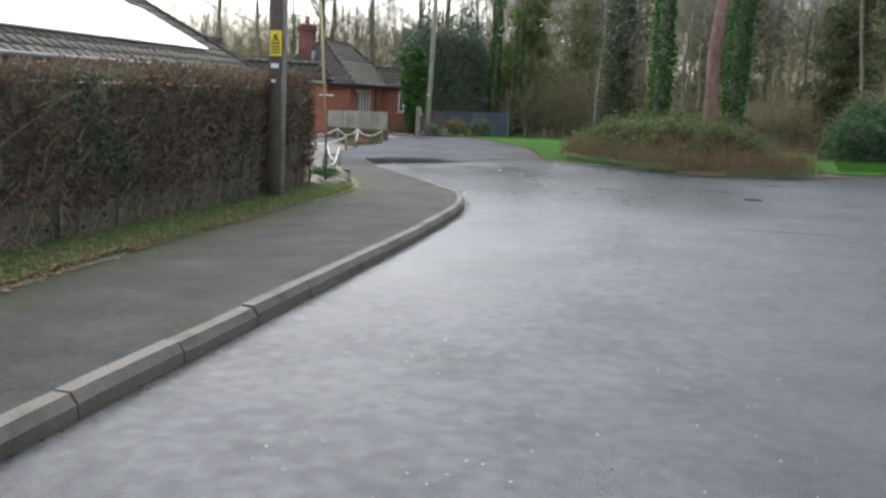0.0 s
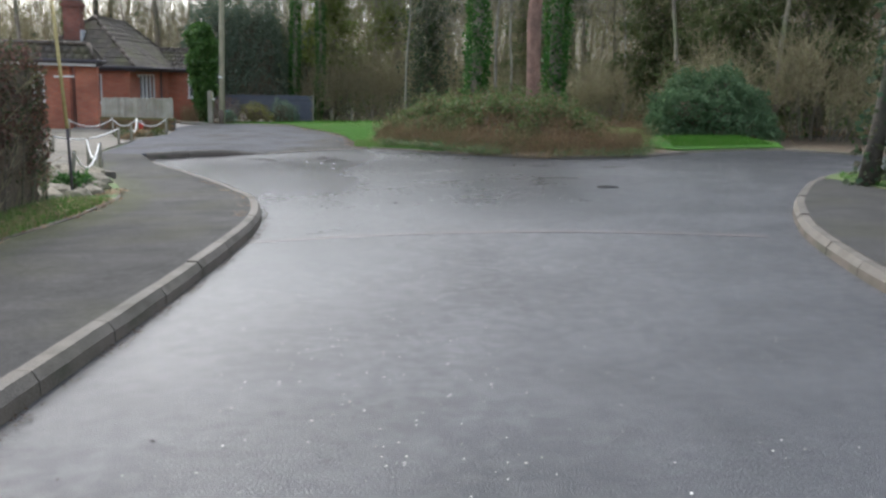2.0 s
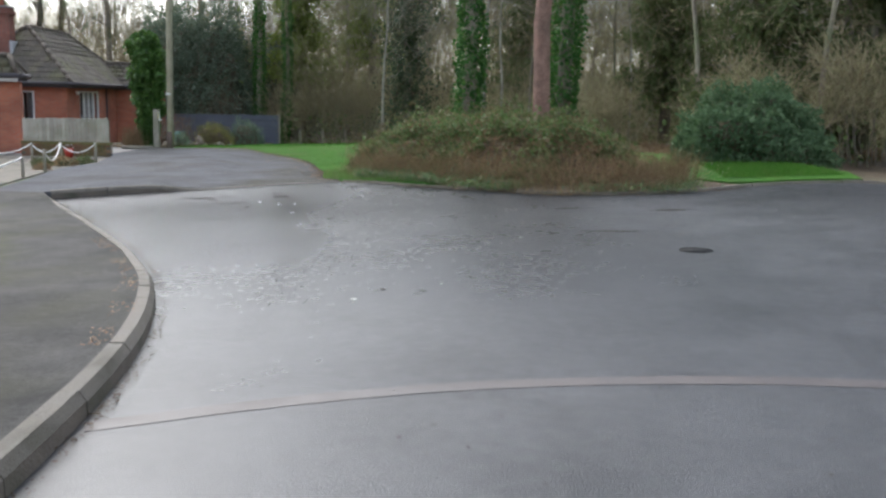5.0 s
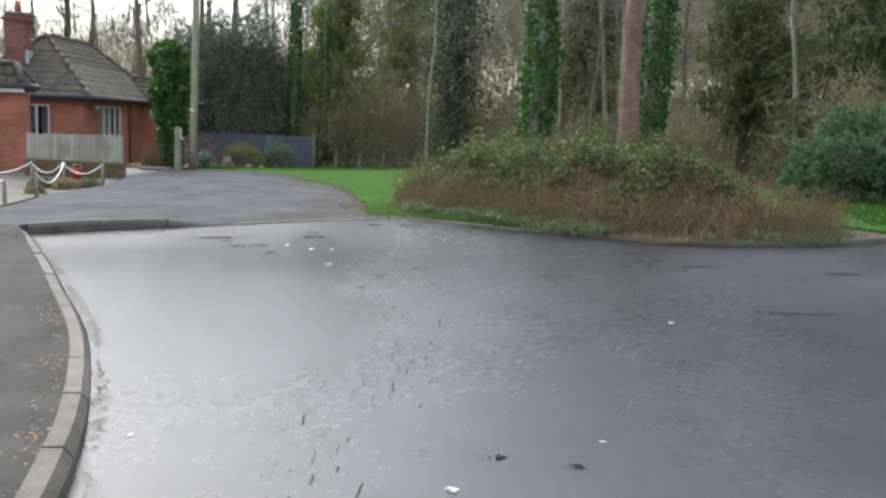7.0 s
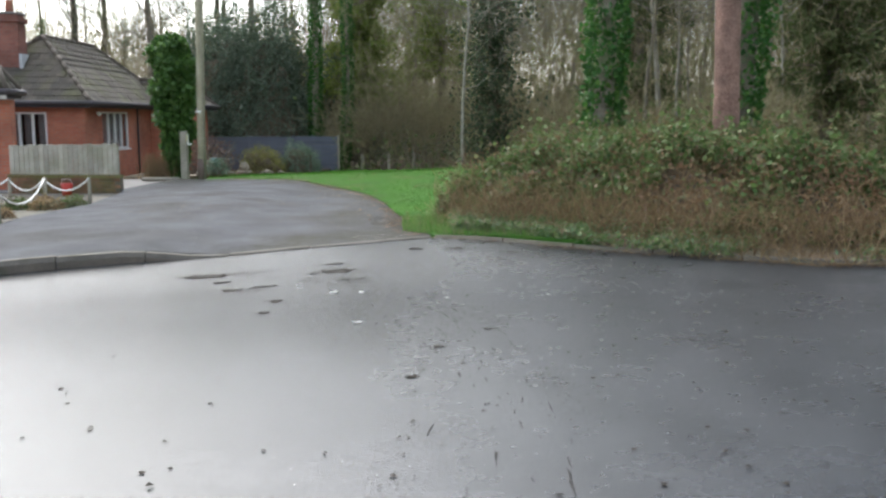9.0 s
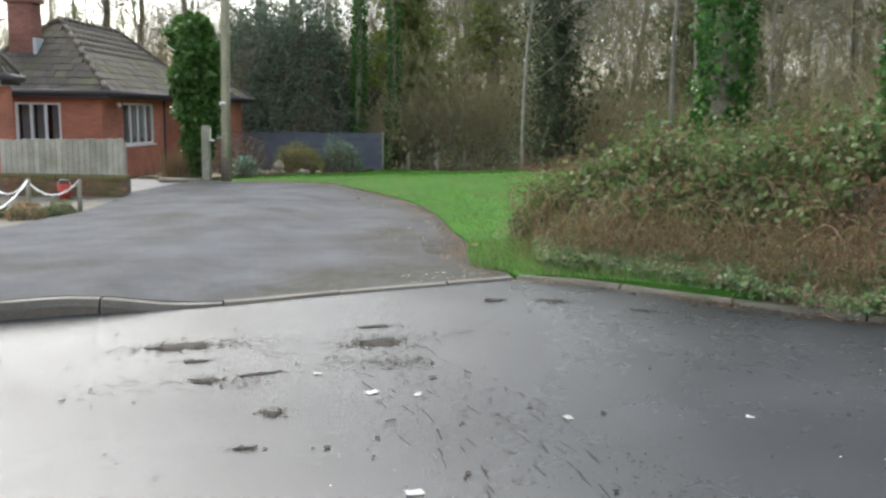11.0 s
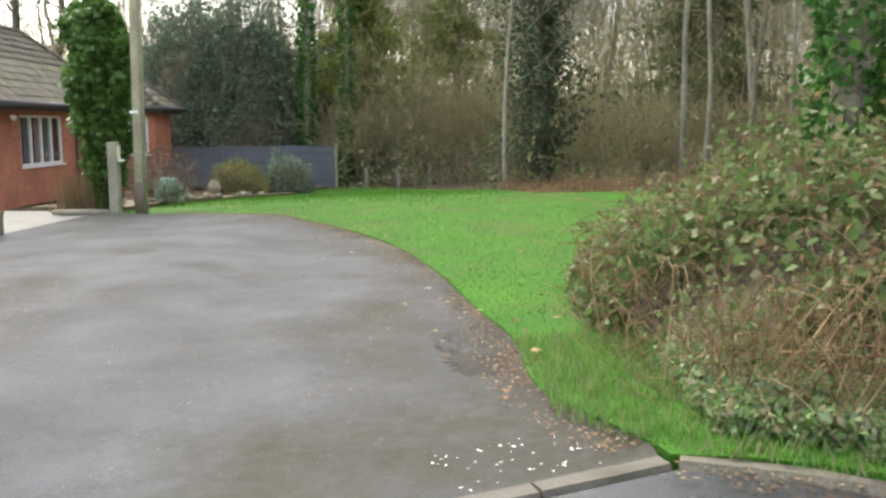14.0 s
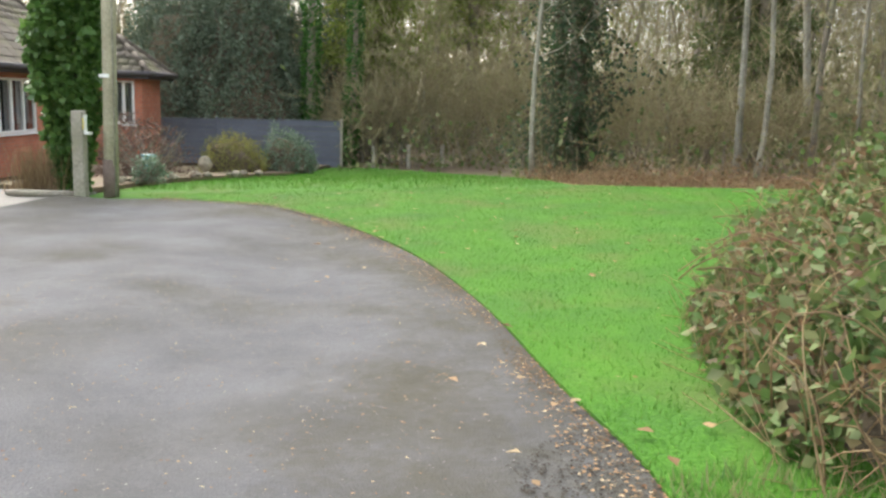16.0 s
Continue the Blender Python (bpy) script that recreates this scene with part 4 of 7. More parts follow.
def mound(name, centre, radii, material, parent, seed, amp=0.25, rings=12, sides=24):
    """A lumpy dome, open below, as the shaded inside of a shrub."""
    V, F = [], []
    for r in range(rings + 1):
        e = math.pi / 2 * r / rings
        for s in range(sides):
            w = 2 * math.pi * s / sides
            d = Vector((math.cos(w) * math.cos(e), math.sin(w) * math.cos(e), math.sin(e)))
            k = 1 + amp * noise.noise(d * 2.2 + Vector((seed * 7.1, 0, 0)))
            V.append((centre[0] + d.x * radii[0] * k, centre[1] + d.y * radii[1] * k, centre[2] + d.z * radii[2] * k))
    for r in range(rings):
        for s in range(sides):
            t = (s + 1) % sides
            F.append((r * sides + s, r * sides + t, (r + 1) * sides + t, (r + 1) * sides + s))
    return child(name, np_mesh(name, V, F, material), parent)


def shell_points(rng, n, centre, radii, seed, amp=0.3, depth=0.35, flat=0.0):
    """Points near the lumpy surface of a dome."""
    d = rng.normal(size=(n, 3))
    d[:, 2] = np.abs(d[:, 2]) * (1 - flat)
    d /= np.linalg.norm(d, axis=1, keepdims=True)
    k = np.array([1 + amp * noise.noise(Vector(v) * 2.2 + Vector((seed * 7.1, 0, 0))) + 0.6 * amp * noise.noise(Vector(v) * 6 + Vector((seed, 3, 0))) for v in d])
    k = k * (1 - depth * rng.uniform(0, 1, n) ** 2)
    return np.array(centre) + d * np.array(radii) * k[:, None]


def hedge():
    rng = np.random.default_rng(3)
    h = thing("hedge", (-4.9, 4, g(-4.9, 4) + 0.12), "tall clipped hedge in brown and dark green winter leaf", "hedge")
    h.location = (0, 0, 0)
    x0, x1, y0, y1 = -5.6, -4.05, -12.0, 12.75

    def top(y):
        return 1.33 + 0.012 * (y - 5) + 0.05 * math.sin(y * 1.7)

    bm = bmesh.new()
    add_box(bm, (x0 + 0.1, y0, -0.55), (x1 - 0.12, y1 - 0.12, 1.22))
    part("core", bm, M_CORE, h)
    n = 60000
    y = y0 + (y1 - y0) * rng.uniform(0, 1, n) ** 0.75
    zt = np.array([top(v) for v in y])
    zb = np.array([g(-4.1, v) + 0.14 for v in y])
    side = rng.uniform(0, 1, n)
    z = zb + (zt - zb) * rng.uniform(0, 1, n) ** 0.85
    bulge = np.array([0.13 * noise.noise((v * 0.9, w * 1.3, 0)) + 0.05 * noise.noise((v * 4, w * 4, 2)) for v, w in zip(y, z)])
    x = x1 + bulge - np.abs(rng.normal(0, 0.09, n)) - 0.12 * (1 - (z - zb) / (zt - zb)) ** 3
    ontop = side > 0.72
    x[ontop] = rng.uniform(x0, x1, ontop.sum())
    z[ontop] = zt[ontop] + 0.08 * bulge[ontop] + rng.normal(0, 0.035, ontop.sum())
    end = side < 0.1
    y[end] = y1 + 0.6 * bulge[end] - np.abs(rng.normal(0, 0.06, end.sum()))
    x[end] = rng.uniform(x0, x1, end.sum())
    keep = np.array([noise.noise((a * 1.6, b * 1.8, 5)) > -0.42 or k for a, b, k in zip(y, z, ontop)])
    # thin at the foot, where bare stems show
    keep &= ~((z < zb + 0.35) & (rng.uniform(0, 1, n) < 0.6) & ~end)
    p = np.stack([x, y, z], 1)[keep]
    green = np.array([noise.noise((q[1] * 0.55, q[2] * 0.8, 9)) + 0.3 * noise.noise((q[1] * 3, q[2] * 3, 2)) + 0.35 * (0.3 - q[2]) > 0.2 for q in p])
    leaf_part("brown_foliage", p[~green], 0.062, rng, M_HEDGE, h)
    leaf_part("green_foliage", p[green], 0.06, rng, M_HEDGEGREEN, h, "dark green leaves")
    n = 1500
    y = rng.uniform(-3, y1, n)
    z = np.array([g(-4.1, v) for v in y]) + rng.uniform(0.05, 1.7, n)
    a = np.stack([x1 + rng.normal(-0.06, 0.06, n), y, z], 1)
    d = np.stack([rng.normal(0.1, 0.15, n), rng.normal(0, 0.25, n), rng.uniform(0.1, 0.45, n)], 1)
    stick_part("twig_tangle", np.stack([a, a + d * 0.6], 1), np.full(n, 0.004), np.full(n, 0.0015), M_TWIG, h)
    n = 220
    y = rng.uniform(-3, y1, n)
    a = np.stack([rng.uniform(x1 - 0.3, x1 - 0.02, n), y, np.array([g(-4.1, v) + 0.08 for v in y])], 1)
    stick_part("stem", np.stack([a, a + np.stack([rng.normal(0, 0.08, n), rng.normal(0, 0.15, n), rng.uniform(0.5, 1.0, n)], 1)], 1), rng.uniform(0.008, 0.022, n), np.full(n, 0.007), M_BARK, h)


hedge()


def bramble_top(x, y):
    """Height of the bramble thicket above the ground: steep sides, an uneven top."""
    d = 9.0
    for (x0, y0), (x1, y1) in zip(BRAMBLE, BRAMBLE[1:] + BRAMBLE[:1]):
        ex, ey = x1 - x0, y1 - y0
        u = min(1, max(0, ((x - x0) * ex + (y - y0) * ey) / (ex * ex + ey * ey)))
        d = min(d, math.hypot(x - x0 - u * ex, y - y0 - u * ey))
    # a weedy bank runs along the road before the thicket rises
    d = max(0.0, d - 0.65 * (1 - blend(y, 23.7, 25.2)) * (1 - blend(x, 4.8, 6.2)))
    side = min(1.0, d / 1.9)
    tall = 0.98 + 0.1 * blend(x, 0.2, 2.0) - 0.3 * blend(x, 4.2, 5.8)
    return tall * (1 - (1 - side) ** 1.9) * (1 + 0.2 * noise.noise((x * 0.7, y * 0.7, 3)) + 0.24 * noise.noise((x * 1.7, y * 1.7, 7)) + 0.16 * noise.noise((x * 4.5, y * 4.5, 9)))


M_SAGEGREEN = leaf_mat("weed_leaves", [(0.11, 0.2, 0.06), (0.16, 0.27, 0.09), (0.16, 0.24, 0.14), (0.3, 0.27, 0.16), (0.2, 0.3, 0.11), (0.34, 0.29, 0.2)], 0.6)


def brambles():
    rng = np.random.default_rng(5)
    b = thing("bramble_thicket", (0, 0, 0), "tangled bramble thicket with green leaves and dry brown canes", "shrub")
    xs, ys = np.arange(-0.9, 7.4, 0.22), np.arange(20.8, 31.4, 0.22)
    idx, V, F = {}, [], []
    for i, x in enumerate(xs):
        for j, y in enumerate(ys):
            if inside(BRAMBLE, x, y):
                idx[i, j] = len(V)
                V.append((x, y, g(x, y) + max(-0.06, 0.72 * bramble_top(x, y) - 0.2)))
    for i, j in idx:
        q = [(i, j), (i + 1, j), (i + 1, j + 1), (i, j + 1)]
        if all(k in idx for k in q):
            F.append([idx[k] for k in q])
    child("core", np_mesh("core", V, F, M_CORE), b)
    n = 190000
    x, y = rng.uniform(-0.9, 7.2, n), 20.9 + 10.3 * rng.uniform(0, 1, n) ** 1.25
    ok = inside_np(BRAMBLE, x, y)
    x, y = x[ok], y[ok]
    h = np.array([bramble_top(a, c) for a, c in zip(x, y)])
    gz = np.array([g(a, c) for a, c in zip(x, y)])
    z = gz + h * (1 - 0.45 * rng.uniform(0, 1, len(x)) ** 2.0) + np.abs(rng.normal(0, 0.05, len(x))) + (rng.uniform(0, 1, len(x)) < 0.07) * rng.uniform(0, 0.4, len(x))
    clump = np.array([noise.noise((a * 1.3, c * 1.3, w * 1.6)) for a, c, w in zip(x, y, z)])
    keep = clump > rng.uniform(-0.5, 0.18, len(x))
    # leaves crown the thicket, below them it is dry and open
    broad = np.array([noise.noise((a * 0.75, c * 0.75, w * 0.9 + 4)) for a, c, w in zip(x, y, z)])
    # and the flank along the road is the driest
    dry = np.clip((24.3 - y) / 1.6, 0, 1) * np.clip((x - 0.6) / 1.2, 0, 1)
    crown = np.clip((h - 0.12 - 0.26 * dry + 0.6 * clump + 2.1 * broad) / 0.6, 0.05, 1)
    leafy = keep & (rng.uniform(0, 1, len(x)) < crown) & (h > 0.08)
    p = np.stack([x, y, z], 1)
    leaf_part("foliage", p[leafy], 0.078, rng, M_BRAMBLE, b, "green and bronzed bramble leaves", narrow=0.75, up=1.0)
    dead = np.array([noise.noise((a * 0.9, c * 0.9, w * 1.2 + 20)) for a, c, w in zip(x, y, z)]) > 0.2 - 0.35 * dry
    q = p[dead & (h > 0.1) & (rng.uniform(0, 1, len(p)) < np.where(h < 0.75, 0.26, 0.13) + 0.12 * dry)]
    leaf_part("dead_fronds", q, 0.07, rng, M_BRACKEN, b, "rust-brown dead bracken", narrow=0.4)
    # arching canes
    seg, r = [], []
    for _ in range(1700):
        k = rng.integers(len(x))
        q = Vector((x[k], y[k], gz[k] + 0.3 * h[k]))
        w = rng.uniform(0, 2 * math.pi)
        d = Vector((math.cos(w) * 0.5, math.sin(w) * 0.5, rng.uniform(0.6, 1.3)))
        rad = rng.uniform(0.003, 0.007)
        for _ in range(6):
            e = q + d * 0.17
            if e.z < g(e.x, e.y) + 0.02 or not inside(BRAMBLE, e.x + 0.0, e.y + 0.1):
                break
            seg.append((q, e))
            r.append(rad)
            q, d = e, d + Vector((rng.normal(0, 0.1), rng.normal(0, 0.1), -0.26))
            rad *= 0.9
    r = np.array(r)
    stick_part("cane_tangle", np.array(seg), r, r * 0.9, M_STRAW, b, "dry tan canes")
    n = 30000
    x, y = rng.uniform(-0.9, 7.2, n), 20.9 + 10.5 * rng.uniform(0, 1, n) ** 1.4
    ok = inside_np(BRAMBLE, x, y)
    x, y = x[ok], y[ok]
    h = np.array([bramble_top(a, c) for a, c in zip(x, y)])
    a = np.stack([x, y, np.array([g(q, w) for q, w in zip(x, y)]) + h * rng.uniform(0.45, 1.0, len(x))], 1)
    d = np.stack([rng.normal(0, 0.16, len(x)), rng.normal(0, 0.16, len(x)), rng.normal(0.02, 0.14, len(x))], 1)
    thick = np.array([noise.noise((q[0] * 0.8, q[1] * 0.8, q[2] + 30)) for q in a]) > rng.uniform(-0.35, 0.35, len(a))
    a, d, x = a[thick], d[thick], x[thick]
    stick_part("twig_tangle", np.stack([a, a + d], 1), np.full(len(x), 0.0035), np.full(len(x), 0.0015), M_STRAW, b, "thin dry twigs")
    # long canes that arch out of the flanks and root again
    seg, r = [], []
    rim = BRAMBLE + BRAMBLE[:1]
    for _ in range(90):
        k = int(rng.integers(len(BRAMBLE)))
        if 9 <= k <= 13:
            continue
        u = rng.uniform(0, 1)
        e0 = Vector((rim[k][0] + (rim[k + 1][0] - rim[k][0]) * u, rim[k][1] + (rim[k + 1][1] - rim[k][1]) * u))
        inward = (Vector((2.6, 25.4)) - e0).normalized()
        q2 = e0 + inward * rng.uniform(0.5, 1.3)
        q = Vector((q2.x, q2.y, g(q2.x, q2.y) + bramble_top(q2.x, q2.y) * rng.uniform(0.6, 1.0)))
        side = rng.normal(0, 0.7)
        d = Vector((-inward.x - inward.y * side, -inward.y + inward.x * side, rng.uniform(0.2, 0.9))).normalized()
        rad = rng.uniform(0.004, 0.008)
        for _ in range(rng.integers(6, 13)):
            e = q + d * 0.12
            if e.z < g(e.x, e.y) + 0.03 or not inside(BRAMBLE, e.x + inward.x * 0.06, e.y + inward.y * 0.06):
                break
            seg.append((q, e))
            r.append(rad)
            q, d = e, (d + Vector((rng.normal(0, 0.07), rng.normal(0, 0.07), -0.2))).normalized()
            rad *= 0.94
    r = np.array(r)
    stick_part("cane_spray", np.array([[tuple(a), tuple(c)] for a, c in seg]), r, r * 0.94, M_CANE, b, "reddish-tan arching canes")["kind"] = "stuff"
    # dry stalks that hang over the kerb
    n = 3600
    s = rng.uniform(0, 1, n)
    line = np.array([q for q in BRAMBLE[:8]] )
    u = s * (len(line) - 1)
    k = np.minimum(u.astype(int), len(line) - 2)
    base = line[k] + (line[k + 1] - line[k]) * (u - k)[:, None] + np.abs(rng.normal(0, 0.5, (n, 2))) * [0.4, 1.0] + [0.0, 0.12]
    a = np.stack([base[:, 0], base[:, 1], np.array([g(q[0], q[1]) + 0.04 for q in base]) + rng.uniform(0, 0.35, n)], 1)
    d = np.stack([rng.normal(0, 0.12, n), rng.normal(-0.07, 0.12, n), rng.uniform(-0.1, 0.42, n)], 1)
    stick_part("stalk_fringe", np.stack([a, a + d], 1), np.full(n, 0.003), np.full(n, 0.001), M_STRAW, b, "pale dry stalks")
    # green weeds at its foot
    n = 55000
    u = rng.uniform(0, 1.0, n) ** 1.3 * (len(line) - 1)
    k = np.minimum(u.astype(int), len(line) - 2)
    base = line[k] + (line[k + 1] - line[k]) * (u - k)[:, None] + np.abs(rng.normal(0, 0.6, (n, 2))) * [0.5, 1.0] + [0.0, -0.04]
    patch = np.array([noise.noise((q[0] * 1.1, q[1] * 1.1, 8)) for q in base]) > -0.35
    base = base[patch & (rng.uniform(0, 1, n) < np.clip(1.25 - 0.32 * base[:, 0], 0.1, 1))]
    pts = np.stack([base[:, 0], base[:, 1], np.array([g(q[0], q[1]) + 0.05 for q in base]) + rng.uniform(0, 1, len(base)) ** 1.5 * np.array([0.1 + 0.12 * abs(noise.noise((q[0] * 2.3, q[1] * 2.3, 4))) + 0.75 * min(0.5, bramble_top(q[0], q[1])) for q in base])], 1)
    leaf_part("weed_fringe", pts, 0.05, rng, M_SAGEGREEN, b, "low green weeds")


brambles()


def shrub(name, at, radii, n, size, material, label, category="shrub", seed=1, narrow=0.5, amp=0.3, core=True, stems=M_BARK):
    rng = np.random.default_rng(seed)
    s = thing(name, at, label, category)
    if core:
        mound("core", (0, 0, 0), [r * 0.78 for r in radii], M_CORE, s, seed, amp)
    leaf_part("foliage", shell_points(rng, n, (0, 0, 0), radii, seed, amp), size, rng, material, s, narrow=narrow)
    m = 40
    w = rng.uniform(0, 2 * math.pi, m)
    a = np.zeros((m, 3))
    a[:, :2] = rng.normal(0, 0.1, (m, 2))
    d = np.stack([np.cos(w) * radii[0] * 0.8, np.sin(w) * radii[1] * 0.8, rng.uniform(0.3, 0.9, m) * radii[2]], 1)
    stick_part("stem", np.stack([a, d], 1), np.full(m, 0.02), np.full(m, 0.006), stems, s)
    return s


shrub("rhododendron", (8.9, 26.3, g(8.9, 26.3)), (1.85, 1.5, 1.7), 16000, 0.15, M_RHODO, "large rhododendron bush with blue-green leaves", seed=11, narrow=0.35)
shrub("evergreen_bush", (-7.9, 52.2, -1.1), (2.7, 1.7, 6.2), 34000, 0.14, M_HOLLY, "tall dark evergreen bush behind the garden", seed=12)
shrub("evergreen_bush", (-10.2, 54, -1.0), (3.2, 2.6, 6.3), 30000, 0.15, M_HOLLY, "tall dark evergreen bush behind the garden", seed=13)
shrub("evergreen_bush", (-5.0, 55, -1.0), (1.9, 1.6, 5.0), 9000, 0.2, M_HOLLY, "tall dark evergreen bush behind the garden", seed=14)

# ---- woods ----
def grow(rng, base, way, length, rad, depth, seg, rr, spread=0.7, rise=0.25):
    """Limbs that fork: adds thin bars to seg and their radii to rr."""
    p, d = Vector(base), Vector(way).normalized()
    n = 4
    for k in range(n):
        q = p + d * (length / n)
        r0, r1 = rad * (1 - 0.75 * k / n), rad * (1 - 0.75 * (k + 1) / n)
        seg.append((p, q))
        rr.append((r0, r1))
        if depth and k:
            for _ in range(2 if depth > 1 else 3):
                s = Vector((rng.normal(), rng.normal(), rng.normal() * 0.6 + rise)).normalized()
                grow(rng, q, d + s * spread * 1.6, length * rng.uniform(0.4, 0.65), r1 * 0.6, depth - 1, seg, rr, spread, rise)
        p = q
        d = (d + Vector((rng.normal() * 0.16, rng.normal() * 0.16, rng.normal() * 0.1 + 0.05))).normalized()


def tree(name, at, height, rad, seed, bark, label, limbs_from=0.35, lean=(0, 0), limbs=9, reach=2.2, ivy=0, ivy_to=0.7, ivy_mat=None, needles=0, ivy_wide=0.22):
    rng = np.random.default_rng(seed)
    t = thing(name, at, label, "tree")
    pts, radii = [], []
    n = 9
    for k in range(n + 1):
        u = k / n
        pts.append((lean[0] * u * height + 0.3 * noise.noise((u * 3, seed * 3.3, 0)) * height * 0.12, lean[1] * u * height + 0.3 * noise.noise((u * 3, 0, seed * 3.3)) * height * 0.12, u * height - 0.15))
        radii.append(rad * (1.35 if k == 0 else 1) * (1 - 0.72 * u))
    part("trunk", tube(pts, radii, 9, 0.18), bark, t)
    seg, rr = [], []
    for k in range(limbs):
        u = limbs_from + (0.98 - limbs_from) * (k + rng.uniform(0, 1)) / limbs
        i = min(n - 1, int(u * n))
        p = Vector(pts[i]).lerp(Vector(pts[i + 1]), u * n - i)
        w = rng.uniform(0, 2 * math.pi)
        grow(rng, p, (math.cos(w), math.sin(w), rng.uniform(0.2, 0.9)), reach * (1.15 - 0.6 * u), rad * 0.33 * (1.1 - 0.6 * u), 2, seg, rr)
    rr = np.array(rr)
    stick_part("crown", np.array([[tuple(a), tuple(b)] for a, b in seg]), np.maximum(rr[:, 0], 0.006), np.maximum(rr[:, 1], 0.004), bark, t)
    if ivy:
        u = rng.uniform(0, ivy_to, ivy)
        w = rng.uniform(0, 2 * math.pi, ivy)
        pp = np.array([[np.interp(v, np.linspace(0, 1, n + 1), [q[c] for q in pts]) for c in range(3)] for v in u])
        thick = rad * (1 - 0.6 * u) + 0.1 + ivy_wide * np.abs(np.array([noise.noise((v * 9, math.cos(a), math.sin(a) + seed)) for v, a in zip(u, w)])) * rng.uniform(0.3, 1.3, ivy)
        pp[:, 0] += np.cos(w) * thick
        pp[:, 1] += np.sin(w) * thick
        leaf_part("ivy", pp, 0.1, rng, ivy_mat or M_IVY, t, "green ivy round the trunk", narrow=0.9)
    if needles:
        ends = np.array([tuple(b) for a, b in seg])
        pick = ends[rng.integers(len(ends), size=needles)]
        leaf_part("needle_mass", pick + rng.normal(0, 0.28, (needles, 3)), 0.24, rng, M_HOLLY, t, "dark needle clumps", narrow=0.2)
    return t


def conifer(at, height, reach, seed, material, label, bare=0.12):
    """A tapered trunk with drooping boughs, long below and short above, each hung with narrow sprays."""
    rng = np.random.default_rng(seed)
    t = thing("conifer", at, label, "tree")
    part("trunk", tube([(0, 0, -0.2), (0.05, 0, height * 0.5), (0, 0.05, height)], [height * 0.018, height * 0.012, 0.02], 9, 0.15), M_BARK, t)
    seg, rr, pts = [], [], []
    z = height * bare
    while z < height * 0.98:
        u = max(0.0, (z / height - bare) / (1 - bare))
        for _ in range(4):
            w = rng.uniform(0, 2 * math.pi)
            long = reach * (1 - 0.85 * u ** 1.2) * rng.uniform(0.55, 1.15)
            p, slope = Vector((0, 0, z + rng.uniform(-0.2, 0.2))), rng.uniform(-0.05, 0.45)
            for k in range(5):
                q = p + Vector((math.cos(w), math.sin(w), slope)) * (long / 5)
                seg.append((tuple(p), tuple(q)))
                rr.append(0.035 * (1 - u) * (1 - k / 5.5) + 0.006)
                n = 14 if k else 5
                f = rng.uniform(0, 1, (n, 1))
                side = rng.normal(0, 0.12 * long, n)
                hang = np.abs(rng.normal(0, 0.16, n))
                pts.append(np.array(p) * (1 - f) + np.array(q) * f + np.stack([-math.sin(w) * side, math.cos(w) * side, -hang], 1))
                p, slope = q, slope - 0.14
                w += rng.normal(0, 0.12)
        z += height * 0.03
    rr = np.array(rr)
    stick_part("bough_spray", np.array(seg), rr, rr * 0.7, M_BARK, t)["kind"] = "stuff"
    pts = np.concatenate(pts)
    pts = np.repeat(pts, 3, axis=0) + rng.normal(0, 0.09, (len(pts) * 3, 3))
    leaf_part("foliage", pts, 0.26, rng, material, t, narrow=0.28, droop=0.6)
    return t


def thicket(at, radii, stems, seed, label, material=None):
    """A leafless shrub: many arching stems from the ground that fork into fine twigs."""
    rng = np.random.default_rng(seed)
    t = thing("bare_thicket", at, label, "shrub")
    seg, rr = [], []
    for _ in range(stems):
        w = rng.uniform(0, 2 * math.pi)
        f = rng.uniform(0, 0.75) ** 0.5
        p = Vector((math.cos(w) * radii[0] * f, math.sin(w) * radii[1] * f, -0.05))
        grow(rng, p, (math.cos(w) * 0.45 * f + rng.normal(0, 0.15), math.sin(w) * 0.45 * f + rng.normal(0, 0.15), 1.0), radii[2] * rng.uniform(0.5, 0.9), 0.022, 2, seg, rr, 0.55, 0.1)
    rr = np.array(rr)
    bars, thick = np.array([[tuple(a), tuple(b)] for a, b in seg]), rr[:, 0] > 0.012
    stick_part("stem_clump", bars[thick], rr[thick, 0], rr[thick, 1], M_BARK, t)["kind"] = "stuff"
    stick_part("twig_tangle", bars[~thick], np.maximum(rr[~thick, 0], 0.007), np.maximum(rr[~thick, 1], 0.005), material or M_TWIG, t)
    return t


